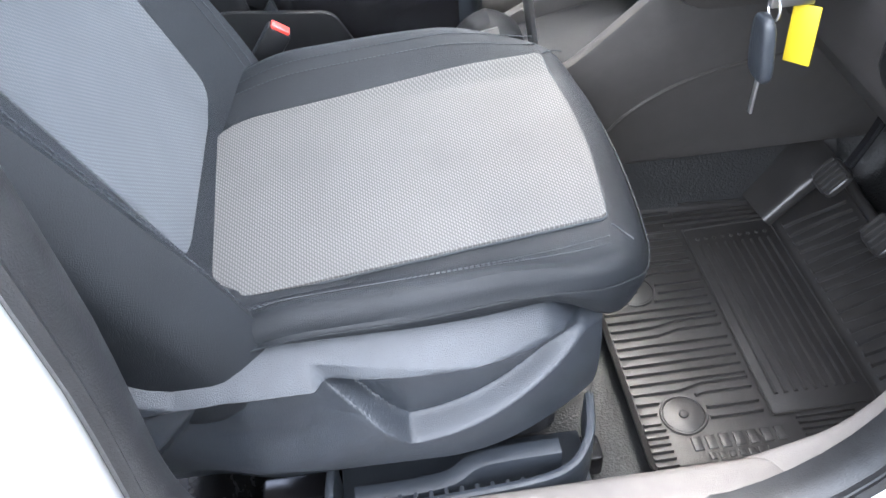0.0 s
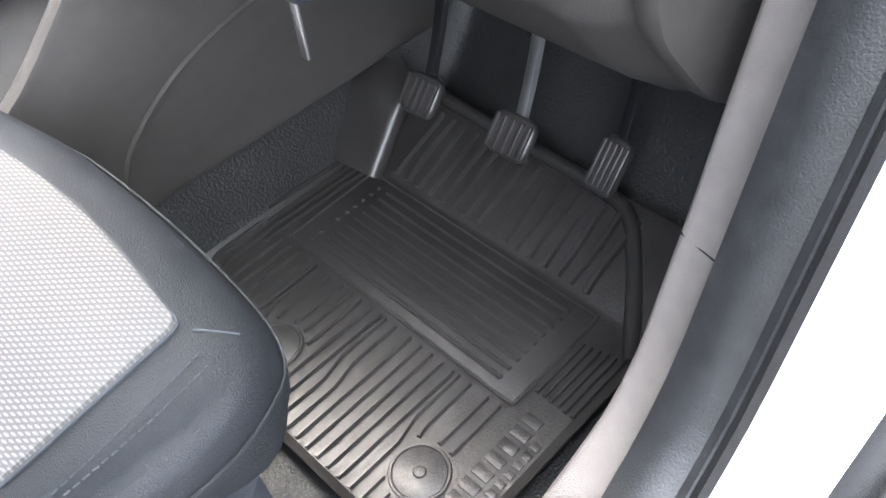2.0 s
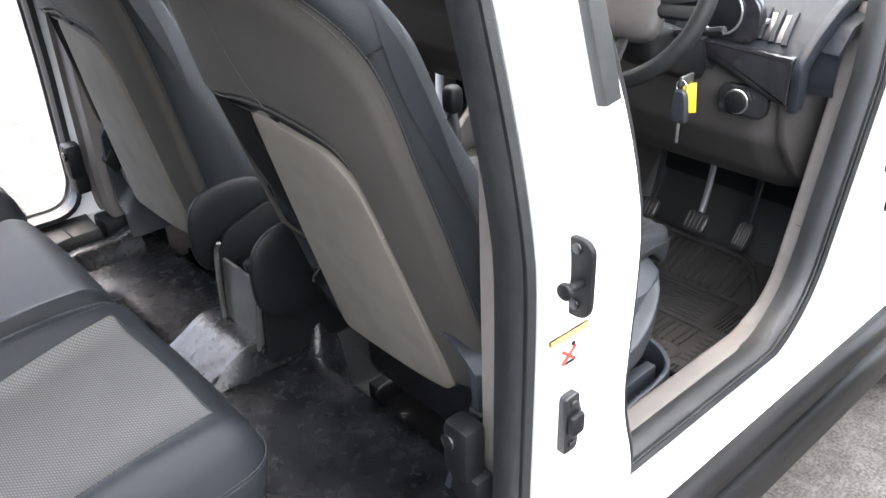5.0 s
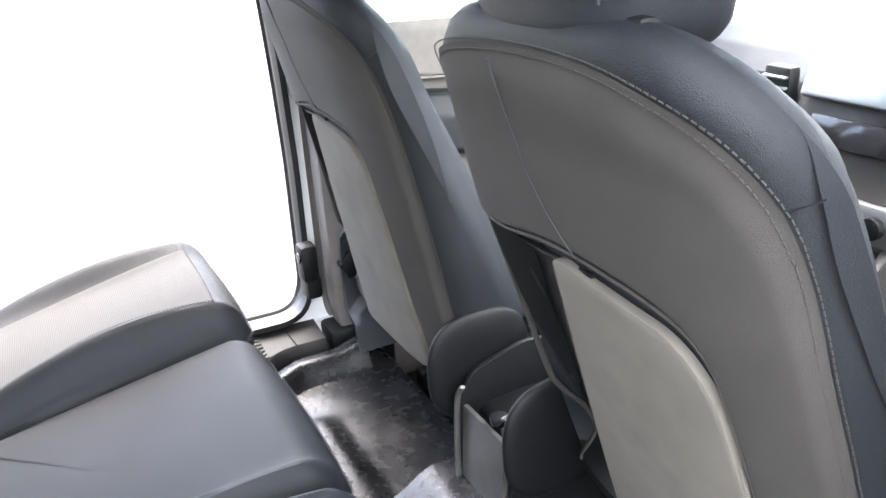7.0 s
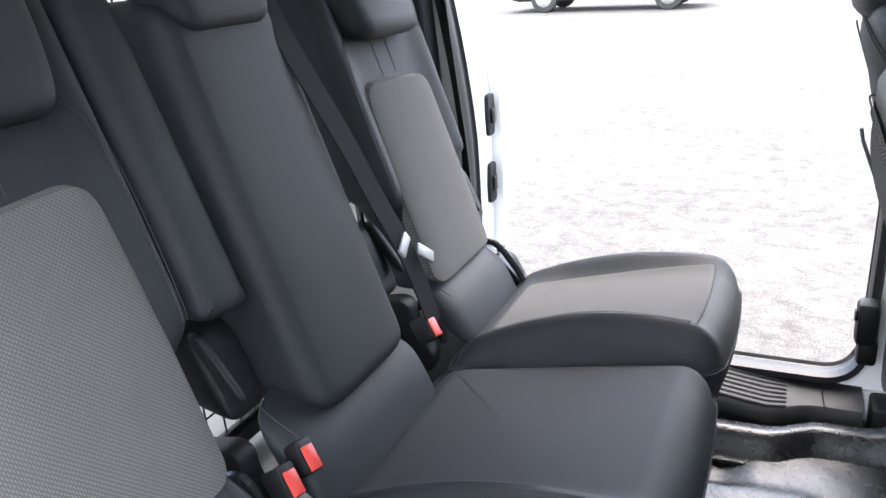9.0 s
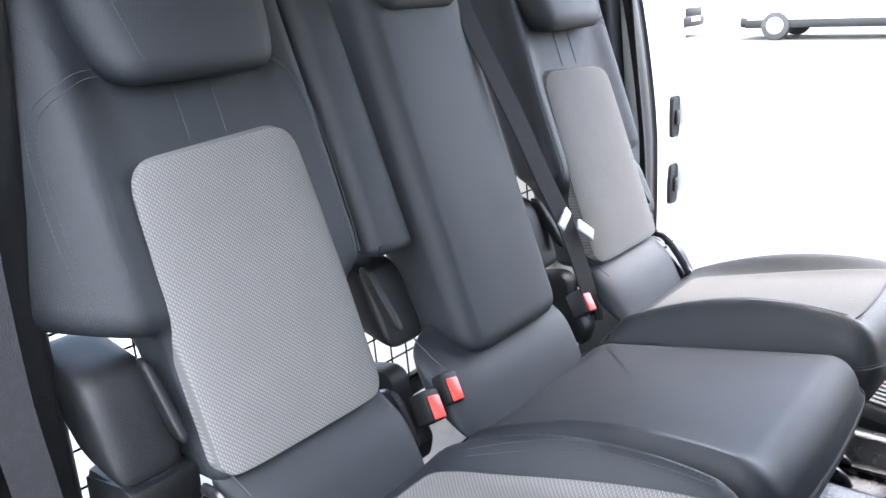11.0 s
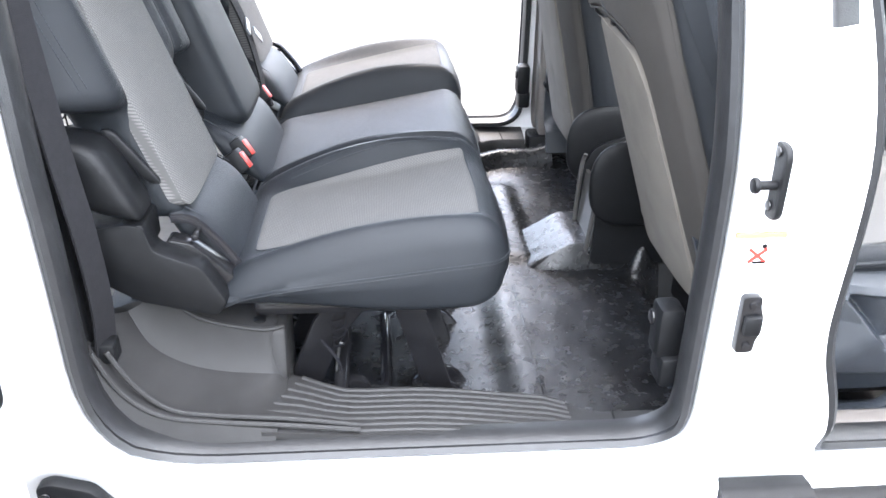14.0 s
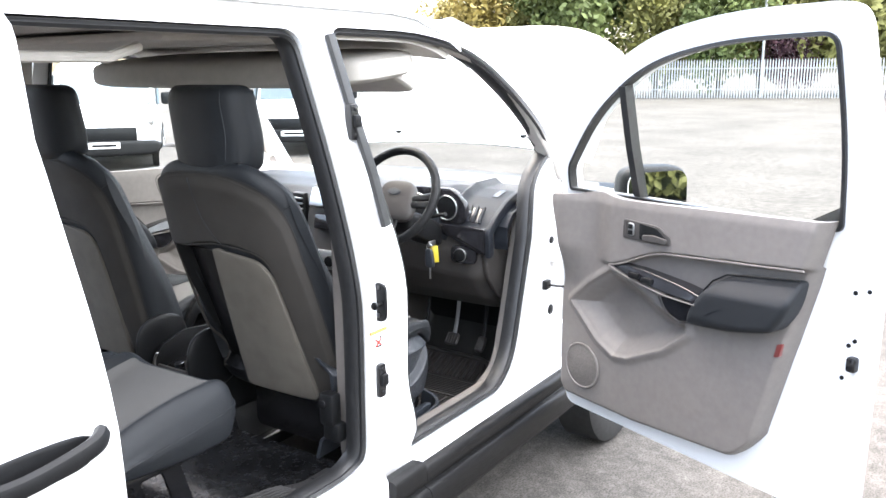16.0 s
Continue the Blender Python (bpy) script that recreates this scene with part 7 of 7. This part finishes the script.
rt = random.Random(5)
crowns = []
for i, lm in enumerate(LEAVES):
    me = crown_mesh(10 + i, 5200, 3.4, 4.2, 0.22)
    me.materials.append(lm)
    crowns.append(me)
NAMES = ["green leafy yard-edge tree", "olive green tree turning in autumn", "yellowing autumn tree behind the fence", "dark plum-leaved ornamental tree"]
for i in range(26):
    f = i / 25
    p = F0 + FD * (-8 + 62 * f) + Vector((4.5 + rt.uniform(0, 9), rt.uniform(-1, 1), 0))
    k = rt.choice((0, 0, 1, 1, 2)) if i not in (10,) else 3
    s = rt.uniform(0.85, 1.35) if k != 3 else 0.55
    t_ = thing("tree", NAMES[k], "tree", m=Matrix.Translation(p) @ pose(0, 0, 0, 0, 0, rt.uniform(0, 360)) @ Matrix.Scale(s, 4), group="trees behind the fence")
    part("trunk", join(sweep([(0, 0, 0), (0.05, 0, 1.5), (0.0, 0.1, 4.5)], ring(0.18, n=8), ref=(0, 1, 0)), tube([(0, 0, 2.2), (0.8, 0.3, 4.0)], 0.07, n=6), tube([(0, 0, 2.6), (-0.7, -0.4, 4.4)], 0.06, n=6)), BARK, t_)
    cr = new("crown", crowns[k])
    cr.parent = t_
    cr.location = (0, 0, 5.0)

lp = thing("lamp_post", "slim grey lamp post behind the fence", "lamp post", (52, 9.5, 0))
part("post", tube([(52, 11.0, 0), (52, 11.0, 7.5)], 0.08, n=10), GALV, lp)
part("lamp_head", box(51.2, 52.1, 10.9, 11.1, 7.45, 7.6, 0.03), GALV, lp)

# clipped hedge on the near side of the yard
hm = bpy.data.meshes.new("hedge")
rh = random.Random(3)
V, F = [], []
for i in range(26000):
    c = Vector((rh.uniform(-8, 22), -9.0 + 0.9 * rh.choice((-1, 1)) * rh.uniform(0.75, 1.05) if rh.random() < 0.7 else rh.uniform(-9.9, -8.1), rh.uniform(0.05, 2.6)))
    a = Vector((rh.uniform(-1, 1), rh.uniform(-1, 1), rh.uniform(-1, 1))).normalized() * 0.09
    b = a.cross(Vector((rh.uniform(-1, 1), rh.uniform(-1, 1), rh.uniform(-1, 1)))).normalized() * 0.055
    q = len(V)
    V += [c - a, c + b, c + a, c - b]
    F.append((q, q + 1, q + 2, q + 3))
hm.from_pydata([tuple(v) for v in V], [], F)
hm.materials.append(leaf_mat("hedge_leaf", (0.17, 0.18, 0.05)))
tagged(new("hedge", hm), "dense green clipped hedge beside the yard", "hedge", kind="stuff")
# dark filler box: shade between the hedge's leaves put in as colour
solo("hedge_core", box(-8, 22, -9.7, -8.3, 0, 2.4, 0.2), mat("hedge_shade", (0.02, 0.028, 0.01), 0.95, var=0.4, scale=6), "dark box filling the hedge, its inner shade put into the colour", "hedge", kind="stuff")
